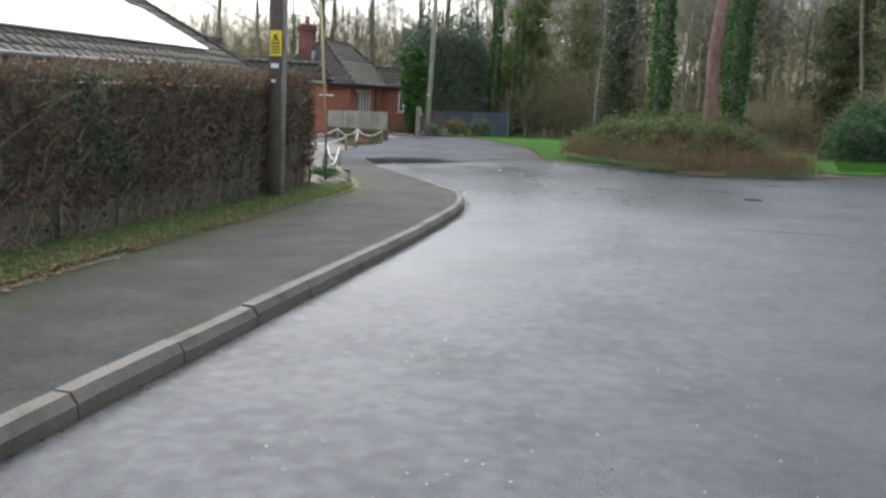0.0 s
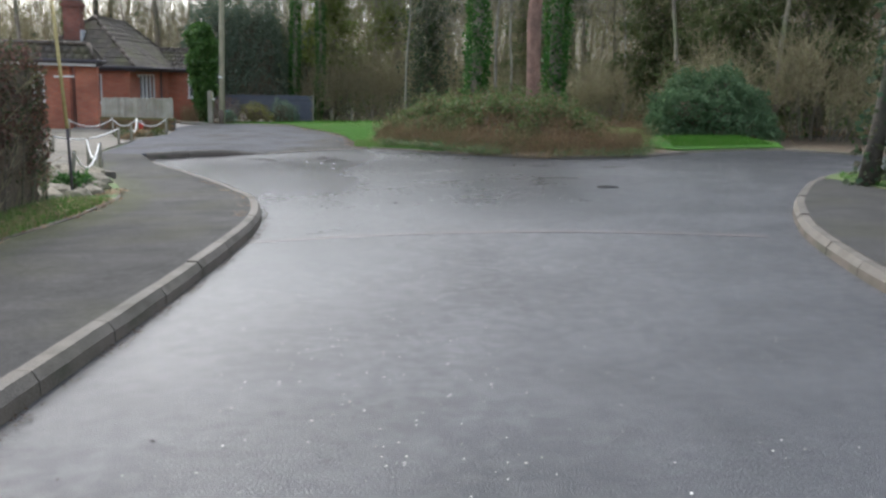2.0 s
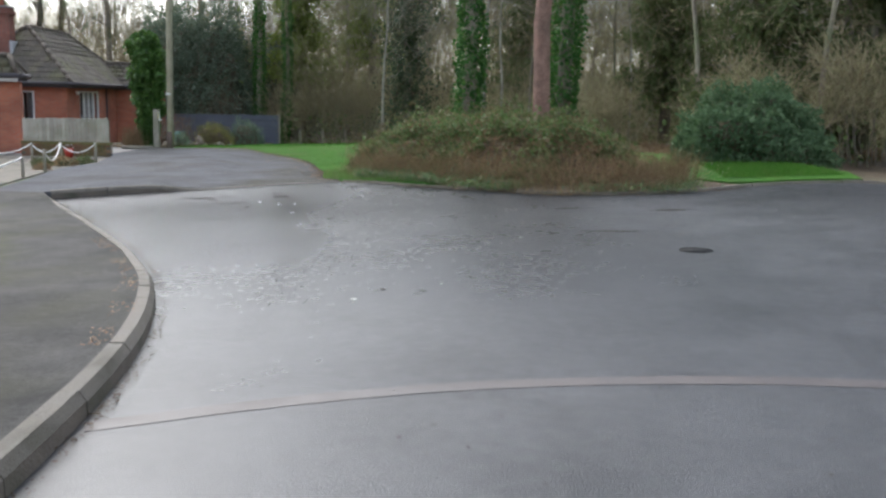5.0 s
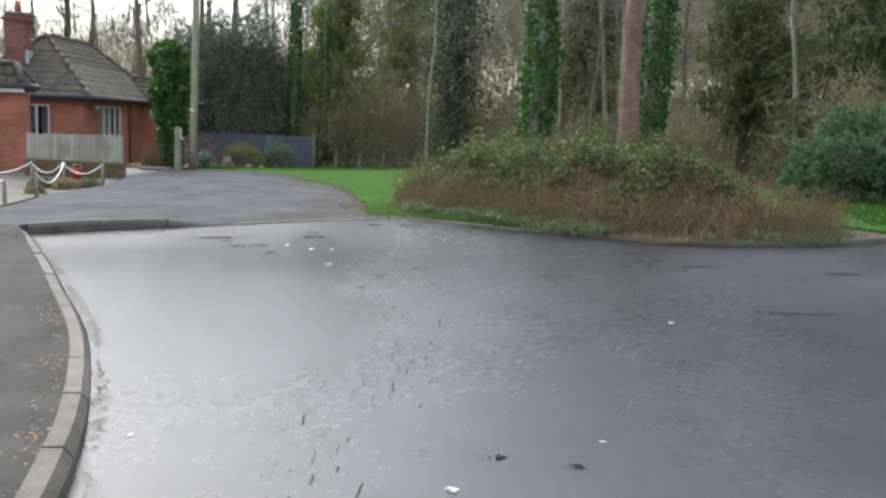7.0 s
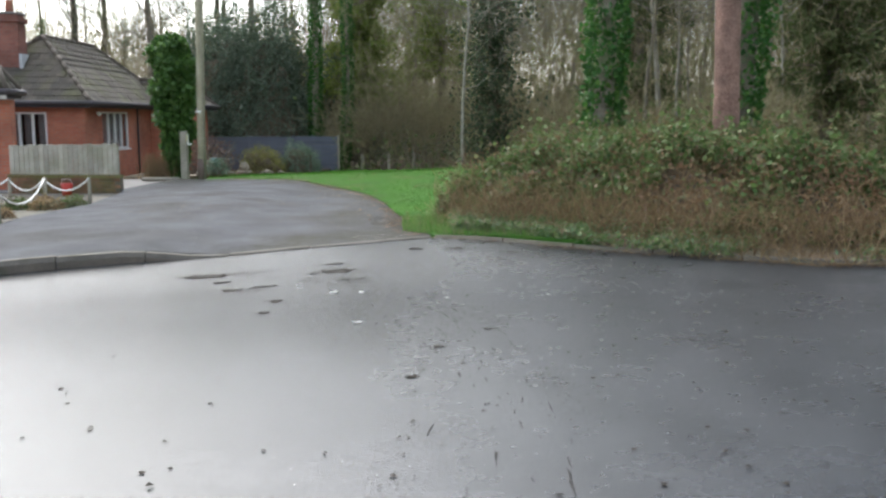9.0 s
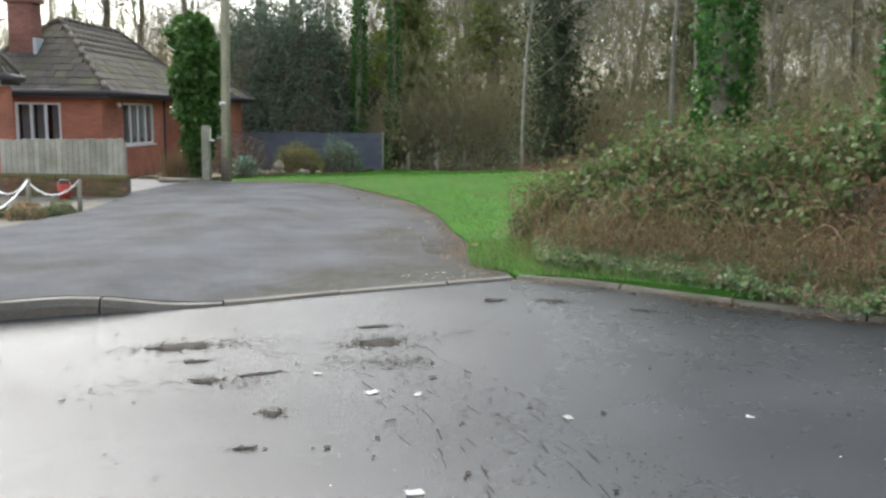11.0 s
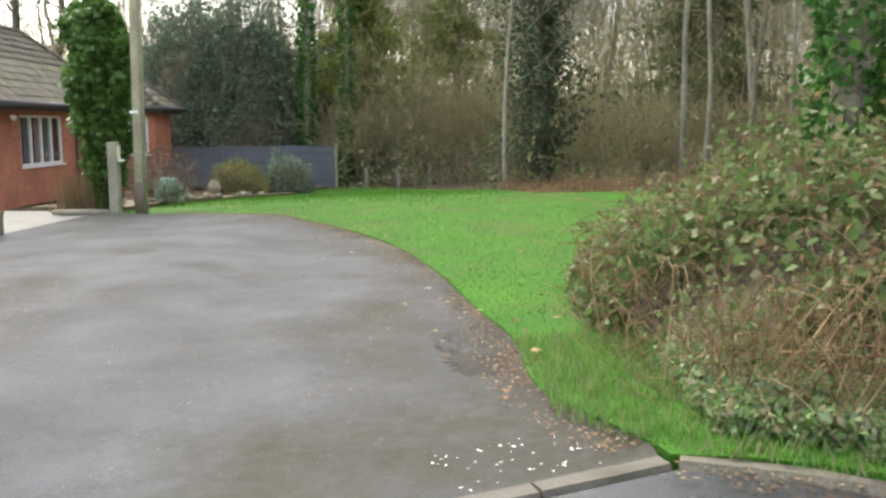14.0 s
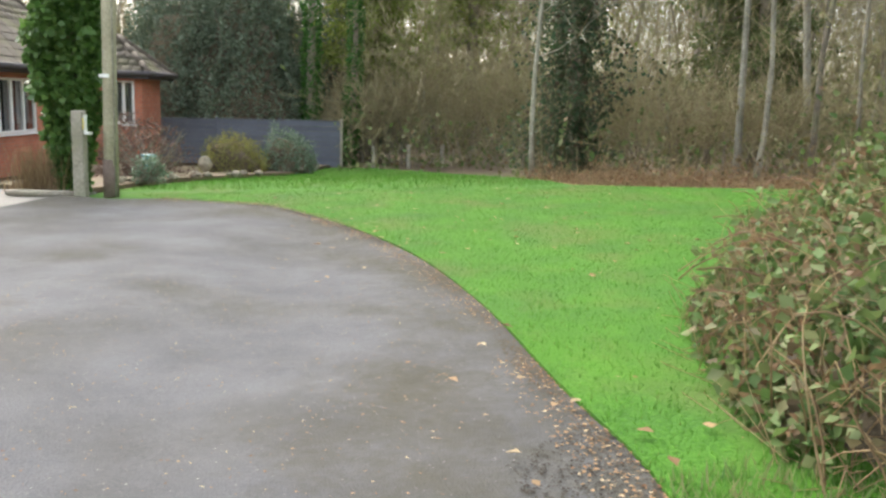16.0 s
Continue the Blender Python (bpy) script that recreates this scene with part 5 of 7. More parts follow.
def wood():
    # the trees that stand out singly
    tree("pine_tree", (4.0, 25.9, g(4, 25.9)), 15, 0.21, 21, M_PINE, "tall pine with reddish bark rising from the brambles", 0.55, lean=(-0.025, 0), limbs=9, needles=3000)
    tree("ivy_tree", (4.9, 27.6, g(4.9, 27.6)), 13, 0.2, 22, M_BARK, "tree wrapped in green ivy behind the brambles", 0.6, lean=(-0.02, 0), ivy=5200, ivy_to=0.6, ivy_wide=0.4)
    tree("ivy_tree", (2.45, 28.3, g(2.45, 28.3)), 13, 0.2, 23, M_BARK, "tree with thick green ivy on its trunk", 0.6, lean=(-0.03, 0), ivy=5600, ivy_to=0.6, ivy_wide=0.35)
    tree("ivy_tree", (1.35, 42.5, -0.85), 12, 0.14, 24, M_BARK, "tree hung with dense dark ivy", 0.4, ivy=14000, ivy_to=0.66, ivy_wide=2.3, ivy_mat=M_HEDGEGREEN)
    tree("birch_tree", (0.42, 41.6, -0.8), 11, 0.055, 25, M_BIRCH, "slim pale-barked tree at the lawn's edge", 0.25, limbs=14, reach=2.0)
    tree("birch_tree", (4.2, 39.5, -0.75), 12, 0.075, 26, M_BIRCH, "slim pale-barked tree at the lawn's edge", 0.4)
    tree("birch_tree", (4.65, 39.8, -0.75), 12, 0.06, 27, M_BIRCH, "slim pale-barked tree at the lawn's edge", 0.4, lean=(0.03, 0))
    tree("ivy_tree", (-5.6, 50.8, -1.1), 13, 0.16, 28, M_BARK, "tree wrapped in green ivy deep in the wood", 0.5, ivy=4500, ivy_to=0.7)
    tree("ivy_tree", (-4.5, 50.4, -1.1), 12, 0.12, 29, M_BARK, "tree wrapped in green ivy deep in the wood", 0.5, lean=(0.03, 0), ivy=3500, ivy_to=0.6)
    tree("pine_tree", (-10.5, 62, -1.1), 17, 0.26, 31, M_BARK, "tall dark pine behind the bungalow", 0.4, limbs=13, reach=3.4, needles=5000)
    tree("pine_tree", (-15.5, 60, -1.1), 15, 0.22, 32, M_BARK, "tall dark pine behind the bungalow", 0.4, limbs=12, reach=3.2, needles=3500)
    for x, y, h, r, k in ((11.2, 31.5, 10, 2.4, 15), (14.2, 31, 11, 2.6, 16), (17.5, 28.5, 10, 2.4, 17), (20.5, 31, 12, 2.8, 18), (10.6, 38, 12, 2.6, 19), (7.2, 47, 13, 2.6, 20)):
        conifer((x, y, g(x, y) - 0.05), h, r, k, M_CONIFER, "dark olive-green conifer in the wood")
    conifer((-3.9, 53.2, g(-3.9, 53.2) - 0.1), 12, 2.4, 30, M_OLIVE, "yellow-green feathery conifer at the wood's edge", 0.26)
    conifer((-0.2, 60, g(0, 60) - 0.1), 15, 2.8, 33, M_OLIVE, "yellow-green feathery conifer at the wood's edge", 0.3)
    for x, y, a, h, k in ((-2.6, 51.5, 1.5, 3.0, 34), (-0.6, 51.0, 1.6, 3.6, 35), (1.6, 50.0, 1.7, 3.2, 36), (-4.3, 51.2, 0.9, 2.2, 37), (3.8, 43.5, 1.3, 2.2, 38), (5.6, 42.0, 1.2, 1.9, 39), (8.2, 38.5, 1.3, 2.0, 44), (10.6, 28.8, 1.2, 2.2, 45), (12.8, 27.6, 1.2, 2.4, 46), (7.2, 33.6, 1.0, 1.7, 47)):
        thicket((x, y, g(x, y) - 0.06), (a, a * 0.8, h), 26, k, "leafless brown shrub at the wood's edge")
    for x, y, h, k in ((-13.5, 66, 16, 301), (-18.5, 57, 15, 302), (-21, 68, 17, 303), (-8, 70, 17, 304)):
        tree("pine_tree", (x, y, -1.1), h, 0.22, k, M_DARKBARK, "tall dark pine behind the bungalow", 0.4, limbs=13, reach=3.2, needles=3500)
    rng = np.random.default_rng(40)
    protos = []
    for k in range(6):
        protos.append(tree("woodland_tree", (-30 + 4 * k, 66 + k, -1.1), 11 + 1.2 * k, 0.05 + 0.017 * k, 50 + k, M_BARK if k % 3 else M_BIRCH, "bare winter tree in the wood", 0.3, limbs=17, reach=2.7, ivy=1300 if k == 4 else 0, ivy_to=0.5))
    for p in protos:
        p["group"] = "woodland trees"
    n = 0
    while n < 95:
        x, y = rng.uniform(-30, 34), rng.uniform(31, 72)
        if y < 36 + max(0, (x - 6) * -1.2) and x < 14 or (x < -1 and y < 56) or (x < 3 and y < 45) or (x < -9 and n % 3):
            continue
        if x > 9 and y < 31 + 0.2 * (x - 9):
            continue
        copy_thing(protos[rng.choice(6, p=(0.22, 0.22, 0.2, 0.14, 0.06, 0.16))], pose(x, y, g(x, y) - 0.05, rng.uniform(-6, 6), rng.uniform(-6, 6), rng.uniform(0, 360)))
        n += 1
    for x, y in ((14, 24), (16, 22.5), (11.8, 29), (15, 27), (18, 25), (20, 21), (13.5, 31), (9.5, 31.5), (18, 30), (22, 26), (9.8, 15.5), (12, 12.5), (14, 9), (17, 12), (20, 8)):
        copy_thing(protos[rng.choice((1, 2, 4, 5))], pose(x, y, g(x, y) - 0.05, rng.uniform(-4, 4), rng.uniform(-4, 4), rng.uniform(0, 360)))
    for x, y in ((-20, 50), (-16, 55), (-13, 58), (-22, 62), (-18, 40), (-11.5, 60)):
        copy_thing(protos[rng.integers(6)], pose(x, y, g(x, y) - 0.05, 0, 0, rng.uniform(0, 360)))


wood()


def undergrowth():
    rng = np.random.default_rng(61)

    def spots(n, rule):
        out = []
        while sum(len(o) for o in out) < n:
            x, y = rng.uniform(-32, 36, n), rng.uniform(22, 74, n)
            out.append(np.stack([x, y], 1)[rule(x, y)])
        return np.concatenate(out)[:n]

    def woods(x, y):
        edge = np.where(x < -4.5, 52.0, np.where(x < 0, 46.5, np.where(x < 6, 42 - 1.1 * x, 33.5)))
        edge = np.where(x > 9, 27.5 - 0.25 * (x - 9), edge)
        return y > edge
    p = spots(110000, woods)
    gz = np.array([g(*q) for q in p])
    h = rng.uniform(0, 1, len(p)) ** 1.3 * 8.5
    a = np.stack([p[:, 0], p[:, 1], gz + h], 1)
    d = np.stack([rng.normal(0, 0.35, len(p)), rng.normal(0, 0.35, len(p)), rng.normal(0.25, 0.35, len(p))], 1)
    V, F = sticks(np.stack([a, a + d], 1), rng.uniform(0.004, 0.012, len(p)), np.full(len(p), 0.002))
    tagged(new("undergrowth", np_mesh("undergrowth", V, F, M_TWIG)), "brown twiggy undergrowth of the wood", "undergrowth", kind="stuff")
    p = spots(42000, woods)
    clump = np.array([noise.noise((q[0] * 0.5, q[1] * 0.5, 2)) for q in p])
    p = p[clump > rng.uniform(-0.5, 0.2, len(p))]
    gz = np.array([g(*q) for q in p])
    z = gz + rng.uniform(0, 1, len(p)) ** 2.2 * 1.6
    V, F = leaves(np.stack([p[:, 0], p[:, 1], z], 1), 0.17, rng, narrow=0.7)
    tagged(new("wood_floor_plants", np_mesh("wood_floor_plants", V, F, M_BRAMBLE)), "low brambles and dead bracken on the wood floor", "undergrowth", kind="stuff")
    # dead bracken and brush along the lawn's far edge
    line = np.array([(0.2, 40.5), (0.6, 37.4), (2.0, 36.2), (3.4, 35.7), (5.2, 34.4), (7.5, 31.5), (9.5, 29.6), (12, 29.5), (16, 28.5)])
    n = 6500
    u = rng.uniform(0, len(line) - 1.001, n)
    k = u.astype(int)
    q = line[k] + (line[k + 1] - line[k]) * (u - k)[:, None] + np.stack([np.abs(rng.normal(0, 1.2, n)), np.abs(rng.normal(0, 1.5, n)) - 0.25], 1)
    gz = np.array([g(*w) - 0.05 for w in q])
    a = np.stack([q[:, 0], q[:, 1], gz], 1)
    d = np.stack([rng.normal(0, 0.22, n), rng.normal(0, 0.22, n), rng.uniform(0.08, 0.75, n) * rng.uniform(0.2, 1, n) * np.array([max(0.15, 0.7 + 1.3 * noise.noise((w[0] * 0.9, w[1] * 0.9, 4))) for w in q])], 1)
    V, F = sticks(np.stack([a, a + d], 1), np.full(n, 0.005), np.full(n, 0.002))
    tagged(new("edge_brush", np_mesh("edge_brush", V, F, M_STRAW)), "brown dead brush along the wood's edge", "undergrowth", kind="stuff")
    pick = rng.integers(n, size=3500)
    V, F = leaves(a[pick] + d[pick] * rng.uniform(0.1, 0.9, (3500, 1)), 0.1, rng, narrow=0.5)
    tagged(new("edge_bracken", np_mesh("edge_bracken", V, F, M_BRACKEN)), "rust-brown dead bracken along the wood's edge", "undergrowth", kind="stuff")
    # the far wood: trunks and a mass of twigs
    n = 150
    x, y = rng.uniform(-60, 80, n), rng.uniform(66, 110, n)
    a = np.stack([x, y, np.full(n, -1.3)], 1)
    d = np.stack([rng.normal(0, 1.2, n), rng.normal(0, 1.2, n), rng.uniform(8, 16, n)], 1)
    V1, F1 = sticks(np.stack([a, a + d], 1), rng.uniform(0.05, 0.12, n), np.full(n, 0.03))
    n = 190000
    x, y = rng.uniform(-60, 80, n), rng.uniform(60, 105, n)
    z = -1.1 + rng.uniform(0, 1, n) ** 1.1 * np.where(x < -9, 7.0, 17.0)
    keep = np.array([noise.noise((q * 0.16, w * 0.16, v * 0.2)) for q, w, v in zip(x, y, z)]) > rng.uniform(-0.6, 0.25, n)
    # the wood is thin behind the bungalow, and sky shows between its stems
    keep &= (x > -0.17 * (y - 12)) | (z < 2.5) | (rng.uniform(0, 1, n) < 0.55)
    a = np.stack([x, y, z], 1)[keep]
    d = np.stack([rng.normal(0, 0.6, len(a)), rng.normal(0, 0.6, len(a)), rng.normal(1.3, 0.9, len(a))], 1)
    V2, F2 = sticks(np.stack([a, a + d], 1), rng.uniform(0.012, 0.035, len(a)), np.full(len(a), 0.006))
    tagged(new("far_wood", np_mesh("far_wood", np.concatenate([V1, V2]), np.concatenate([F1, F2 + len(V1)]), M_TWIG)), "far brown winter wood behind the houses", "wood", kind="stuff")
    a = np.stack([rng.uniform(-60, 80, 16000), rng.uniform(64, 105, 16000), -1.1 + rng.uniform(0, 1, 16000) ** 1.8 * 4.5], 1)
    V, F = leaves(a, 0.7, rng, narrow=0.6)
    tagged(new("far_evergreens", np_mesh("far_evergreens", V, F, M_HOLLY)), "dark evergreen growth in the far wood", "wood", kind="stuff")

    # mossy olive spray among the twigs
    n = 30000
    a = np.stack([rng.uniform(-7, 26, n), rng.uniform(50, 74, n), -1 + 14 * rng.uniform(0, 1, n) ** 0.8], 1)
    a = a[np.array([noise.noise((q[0] * 0.25, q[1] * 0.2, q[2] * 0.3)) for q in a]) > rng.uniform(-0.25, 0.3, n)]
    V, F = leaves(a, 0.26, rng, narrow=0.22)
    tagged(new("mossy_spray", np_mesh("mossy_spray", V, F, M_OLIVE)), "olive mossy spray hanging among the bare trees", "wood", kind="stuff")


undergrowth()

# ---- poles, fences and garden things ----
def pole_one():
    x, y = -3.98, 10.75
    z = g(x, y) + 0.1
    p = thing("utility_pole", (x, y, z), "dark weathered wooden utility pole with a yellow warning sign", "utility pole")
    part("shaft", tube([(0, 0, -0.3), (0, 0.02, 3), (0.03, 0.05, 8)], [0.13, 0.12, 0.1], 14, 0.08), M_POLE, p)
    part("cable_guard", tube([(0.12, -0.05, -0.1), (0.12, -0.03, 2.2), (0.12, -0.02, 7.5)], [0.045, 0.04, 0.04], 8), M_POST, p, "grey cable guard up the pole")
    s = part("warning_sign", box((-0.05, -0.155, 2.03), (0.12, -0.14, 2.38), 0.004), M_YELLOW, p, "yellow electric warning plate with a black triangle")
    bm = bmesh.new()
    for a, b in (((-0.02, 2.2), (0.035, 2.33)), ((0.035, 2.33), (0.09, 2.2)), ((0.09, 2.2), (-0.02, 2.2))):
        d = Vector((b[0] - a[0], 0, b[1] - a[1])).normalized()
        o = Vector((-d.z, 0, d.x)) * 0.008
        q = [Vector((a[0], -0.159, a[1])), Vector((b[0], -0.159, b[1]))]
        bm.faces.new([bm.verts.new(v) for v in (q[0] - o, q[1] - o, q[1] + o, q[0] + o)])
    for pts in (((0.04, 2.31), (0.02, 2.255), (0.035, 2.26), (0.03, 2.215), (0.055, 2.27), (0.04, 2.265)),):
        bm.faces.new([bm.verts.new((a, -0.1592, b)) for a, b in pts])
    for z0 in (2.15, 2.11, 2.07):
        bm.faces.new([bm.verts.new(v) for v in ((-0.03, -0.159, z0), (0.1, -0.159, z0), (0.1, -0.159, z0 + 0.018), (-0.03, -0.159, z0 + 0.018))])
    part("sign_print", bm, M_BLACK, s)
    part("label_plate", box((-0.03, -0.15, 1.87), (0.08, -0.135, 1.93), 0.003), M_PLASTIC, p, "white number plate")
    part("label_plate", box((-0.02, -0.15, 1.67), (0.04, -0.135, 1.71), 0.003), M_PLASTIC, p, "small white tag")


def pole_two():
    x, y = -6.52, 35.3
    p = thing("utility_pole", (x, y, g(x, y) + 0.02), "pale greenish wooden telegraph pole by the lawn", "utility pole")
    part("shaft", tube([(0, 0, -0.3), (0.02, 0, 1.2), (0.06, 0, 4), (0.13, 0.03, 9)], [0.105, 0.1, 0.098, 0.08], 14, 0.06), M_POLE2, p)
    part("base_collar", tube([(0, 0, -0.1), (0, 0, 0.55)], [0.112, 0.108], 14, 0.05), M_POLE, p, "darker tarred foot")
    part("label_plate", box((-0.08, -0.13, 1.72), (0.06, -0.1, 1.77), 0.003), M_PLASTIC, p, "small white tags")
    part("cable_guard", tube([(0.09, -0.06, 0.0), (0.11, -0.06, 4), (0.15, -0.05, 8)], [0.02, 0.02, 0.02], 6), M_POST, p)


def marker_post():
    x, y = -6.92, 35.2
    p = thing("marker_post", (x, y, g(x, y) + 0.02), "weathered square wooden post beside the pole", "post")
    part("shaft", box((-0.085, -0.085, -0.2), (0.085, 0.085, 1.26), 0.015), M_POST, p)
    part("bracket", box((0.085, -0.05, 0.92), (0.1, 0.06, 1.2), 0.004), M_PLASTIC, p, "white bracket")
    part("bracket", box((0.1, -0.05, 0.92), (0.17, 0.06, 0.96), 0.004), M_PLASTIC, p)
    part("plate", box((0.085, -0.08, 1.0), (0.089, -0.052, 1.16)), M_YELLOW, p, "small yellow plate")


pole_one()
pole_two()
marker_post()


M_MORTAR = mat("old_mortar", (0.1, 0.09, 0.06), (0.17, 0.15, 0.11), 5, (0.85, 1.0), 0.5, 50)
M_BRICKLOOSE = mat("mossy_brick_face", (0.17, 0.085, 0.05), (0.27, 0.14, 0.085), 6, (0.8, 1.0), 0.5, 50, stain=(0.1, 0.11, 0.035), stain_scale=1.6, stain_amount=0.85, vary=0.25)


def garden_wall():
    w = thing("garden_wall", (0, 0, 0), "low mossy brick garden wall", "wall")
    core = part("wall", box((-9.95, 32.13, -1.0), (-7.49, 32.33, -0.362)), M_MORTAR, w)
    one = None
    for row in range(9):
        z = -1.03 + 0.075 * row
        for k in range(11):
            x = -9.95 + 0.225 * k + (0.112 if row % 2 else 0.0)
            if x + 0.215 > -7.478:
                continue
            if one is None:
                one = part("brick", box((0, 0, 0), (0.215, 0.03, 0.065), 0.004), M_BRICKLOOSE, core)
                one.location = (x, 32.12, z)
            else:
                child("brick", one.data, core).location = (x, 32.12 + random.uniform(-0.002, 0.002), z)
    x = -9.95
    while x < -7.5:
        part("coping_brick", box((x, 32.1, -0.36), (min(x + 0.216, -7.465), 32.36, -0.29), 0.008), M_BRICK_MOSS, w)
        x += 0.225
    f = thing("picket_fence", (0, 0, 0), "silver-grey close-boarded fence above the garden wall", "fence")
    x = -9.92
    while x < -7.58:
        h = 0.37 + 0.012 * random.uniform(-1, 1) + 0.02 * (x + 8.7)
        part("board", box((x, 32.2, -0.288), (x + 0.1, 32.222, h), 0.004), M_BOARD, f)
        x += 0.108
    for z in (-0.15, 0.2):
        part("rail", box((-9.92, 32.224, z), (-7.56, 32.27, z + 0.07), 0.006), M_BOARD, f)
    for x in (-9.9, -8.75, -7.63):
        part("fence_post", box((x, 32.272, -0.288), (x + 0.08, 32.34, 0.33), 0.008), M_BOARD, f)
    b = thing("bucket", (-8.55, 31.85, g(-8.55, 31.85) + 0.06), "small red plastic bucket by the wall", "bucket")
    part("body", tube([(0, 0, 0), (0, 0, 0.27)], [0.09, 0.13], 14), M_REDPLASTIC, b)
    part("handle", tube([(-0.13, 0, 0.26), (-0.08, 0, 0.36), (0.08, 0, 0.36), (0.13, 0, 0.26)], [0.008] * 4, 6), M_PLASTIC, b)


garden_wall()


def rope_fence(posts, sag=0.2, height=0.5, tilt=None):
    """Short posts with white plastic chain slung between them."""
    f = thing("rope_fence", (0, 0, 0), "short wooden posts slung with white plastic chain", "fence")
    tops = []
    for x, y, *lean in posts:
        z = g(x, y) + 0.1
        l = lean[0] if lean else 0.0
        part("post", tube([(x, y, z - 0.1), (x + l, y, z + height)], [0.035, 0.032], 8), M_POST, f)
        tops.append(Vector((x + l, y, z + height - 0.03)))
    for a, b in zip(tops, tops[1:]):
        pts = []
        for k in range(15):
            u = k / 14
            p = a.lerp(b, u)
            p.z -= sag * 4 * u * (1 - u)
            pts.append(p + Vector((0, -0.03, 0.006 * (-1) ** k)))
        part("chain", tube(pts, [0.014 + 0.004 * (k % 2) for k in range(15)], 6), M_PLASTIC, f, "white plastic chain")


rope_fence([(-6.9, 28.9), (-7.9, 29.3), (-8.75, 29.7), (-9.6, 28.4)], 0.22, 0.5)
rope_fence([(-6.95, 25.6), (-7.85, 29.22)], 0.3, 0.5)
rope_fence([(-6.75, 23.9), (-7.6, 21.9, 0.05)], 0.15, 0.45)
rope_fence([(-5.75, 18.9), (-4.85, 16.9), (-4.55, 14.7, 0.08)], 0.3, 0.55)


def rock(name, at, size, seed, label):
    bm = bmesh.new()
    bmesh.ops.create_icosphere(bm, subdivisions=2, radius=1)
    for v in bm.verts:
        k = 1 + 0.35 * noise.noise(v.co * 1.3 + Vector((seed * 3.7, 0, 0)))
        v.co = Vector((v.co.x * size[0] * k, v.co.y * size[1] * k, v.co.z * size[2] * k))
    ob = part(name, bm, M_STONE, None, label)
    ob.location = at
    tagged(ob, category="rock", group="rockery stones")
    return ob


def rockery():
    rng = random.Random(8)
    edge = [(-3.75, 13.0), (-3.7, 13.6), (-3.95, 14.3), (-4.2, 15.0), (-4.5, 15.7), (-4.85, 16.4), (-5.2, 17.1), (-4.35, 13.8), (-4.7, 14.9), (-5.2, 15.9), (-5.6, 17.6), (-4.2, 13.2), (-4.9, 13.9), (-5.9, 18.2)]
    for k, (x, y) in enumerate(edge):
        for _ in range(2):
            a, b = x - 0.12 + rng.uniform(-0.18, 0.12), y + rng.uniform(-0.25, 0.25)
            s = rng.uniform(0.12, 0.26)
            rock("rockery_stone", (a, b, g(a, b) + 0.13 + 0.02), (s, s * rng.uniform(0.7, 1.1), s * 0.5), k + rng.random(), "sandy mossy rockery stone by the pavement")


rockery()
shrub("garden_plant", (-4.3, 14.2, g(-4.3, 14.2) + 0.1), (0.3, 0.3, 0.28), 700, 0.08, M_IVY, "low green rockery plant", "plant", 31, core=False)
shrub("garden_plant", (-4.7, 13.4, g(-4.7, 13.4) + 0.1), (0.35, 0.3, 0.3), 800, 0.07, M_BRAMBLE, "low green rockery plant", "plant", 32, core=False)
shrub("garden_plant", (-5.3, 14.9, g(-5.3, 14.9) + 0.1), (0.45, 0.4, 0.35), 900, 0.08, M_BRAMBLE, "low straggling rockery plant", "plant", 33, core=False)


for k, (x, y, r, m) in enumerate(((-7.15, 28.75, 0.26, M_BRAMBLE), (-7.45, 28.35, 0.3, M_STRAW), (-7.75, 28.9, 0.24, M_STRAW), (-8.1, 28.6, 0.28, M_BRAMBLE), (-7.3, 26.4, 0.2, M_STRAW))):
    shrub("garden_plant", (x, y, g(x, y) + 0.05), (r, r, 0.24), 420, 0.07, m, "low straggling plant by the rope fence", "plant", 330 + k, narrow=0.3, core=False)


def cane_pole():
    x, y = -4.05, 13.3
    p = thing("garden_cane_pole", (x, y, g(x, y) + 0.1), "tall thin yellow cane pole standing in the rockery", "pole")
    part("lower_pole", tube([(0.05, 0, -0.1), (0.0, 0.05, 0.9)], [0.02, 0.02], 8), M_FASCIA, p, "dark lower length")
    part("upper_cane", tube([(0.0, 0.05, 0.9), (-0.1, 0.12, 2.0), (-0.2, 0.2, 3.1)], [0.024, 0.023, 0.018], 8), M_BAMBOO, p, "yellow upper length")
    part("cross_piece", tube([(-0.15, 0.1, 1.55), (0.1, 0.1, 1.56)], [0.012, 0.012], 6), M_PLASTIC, p)


cane_pole()


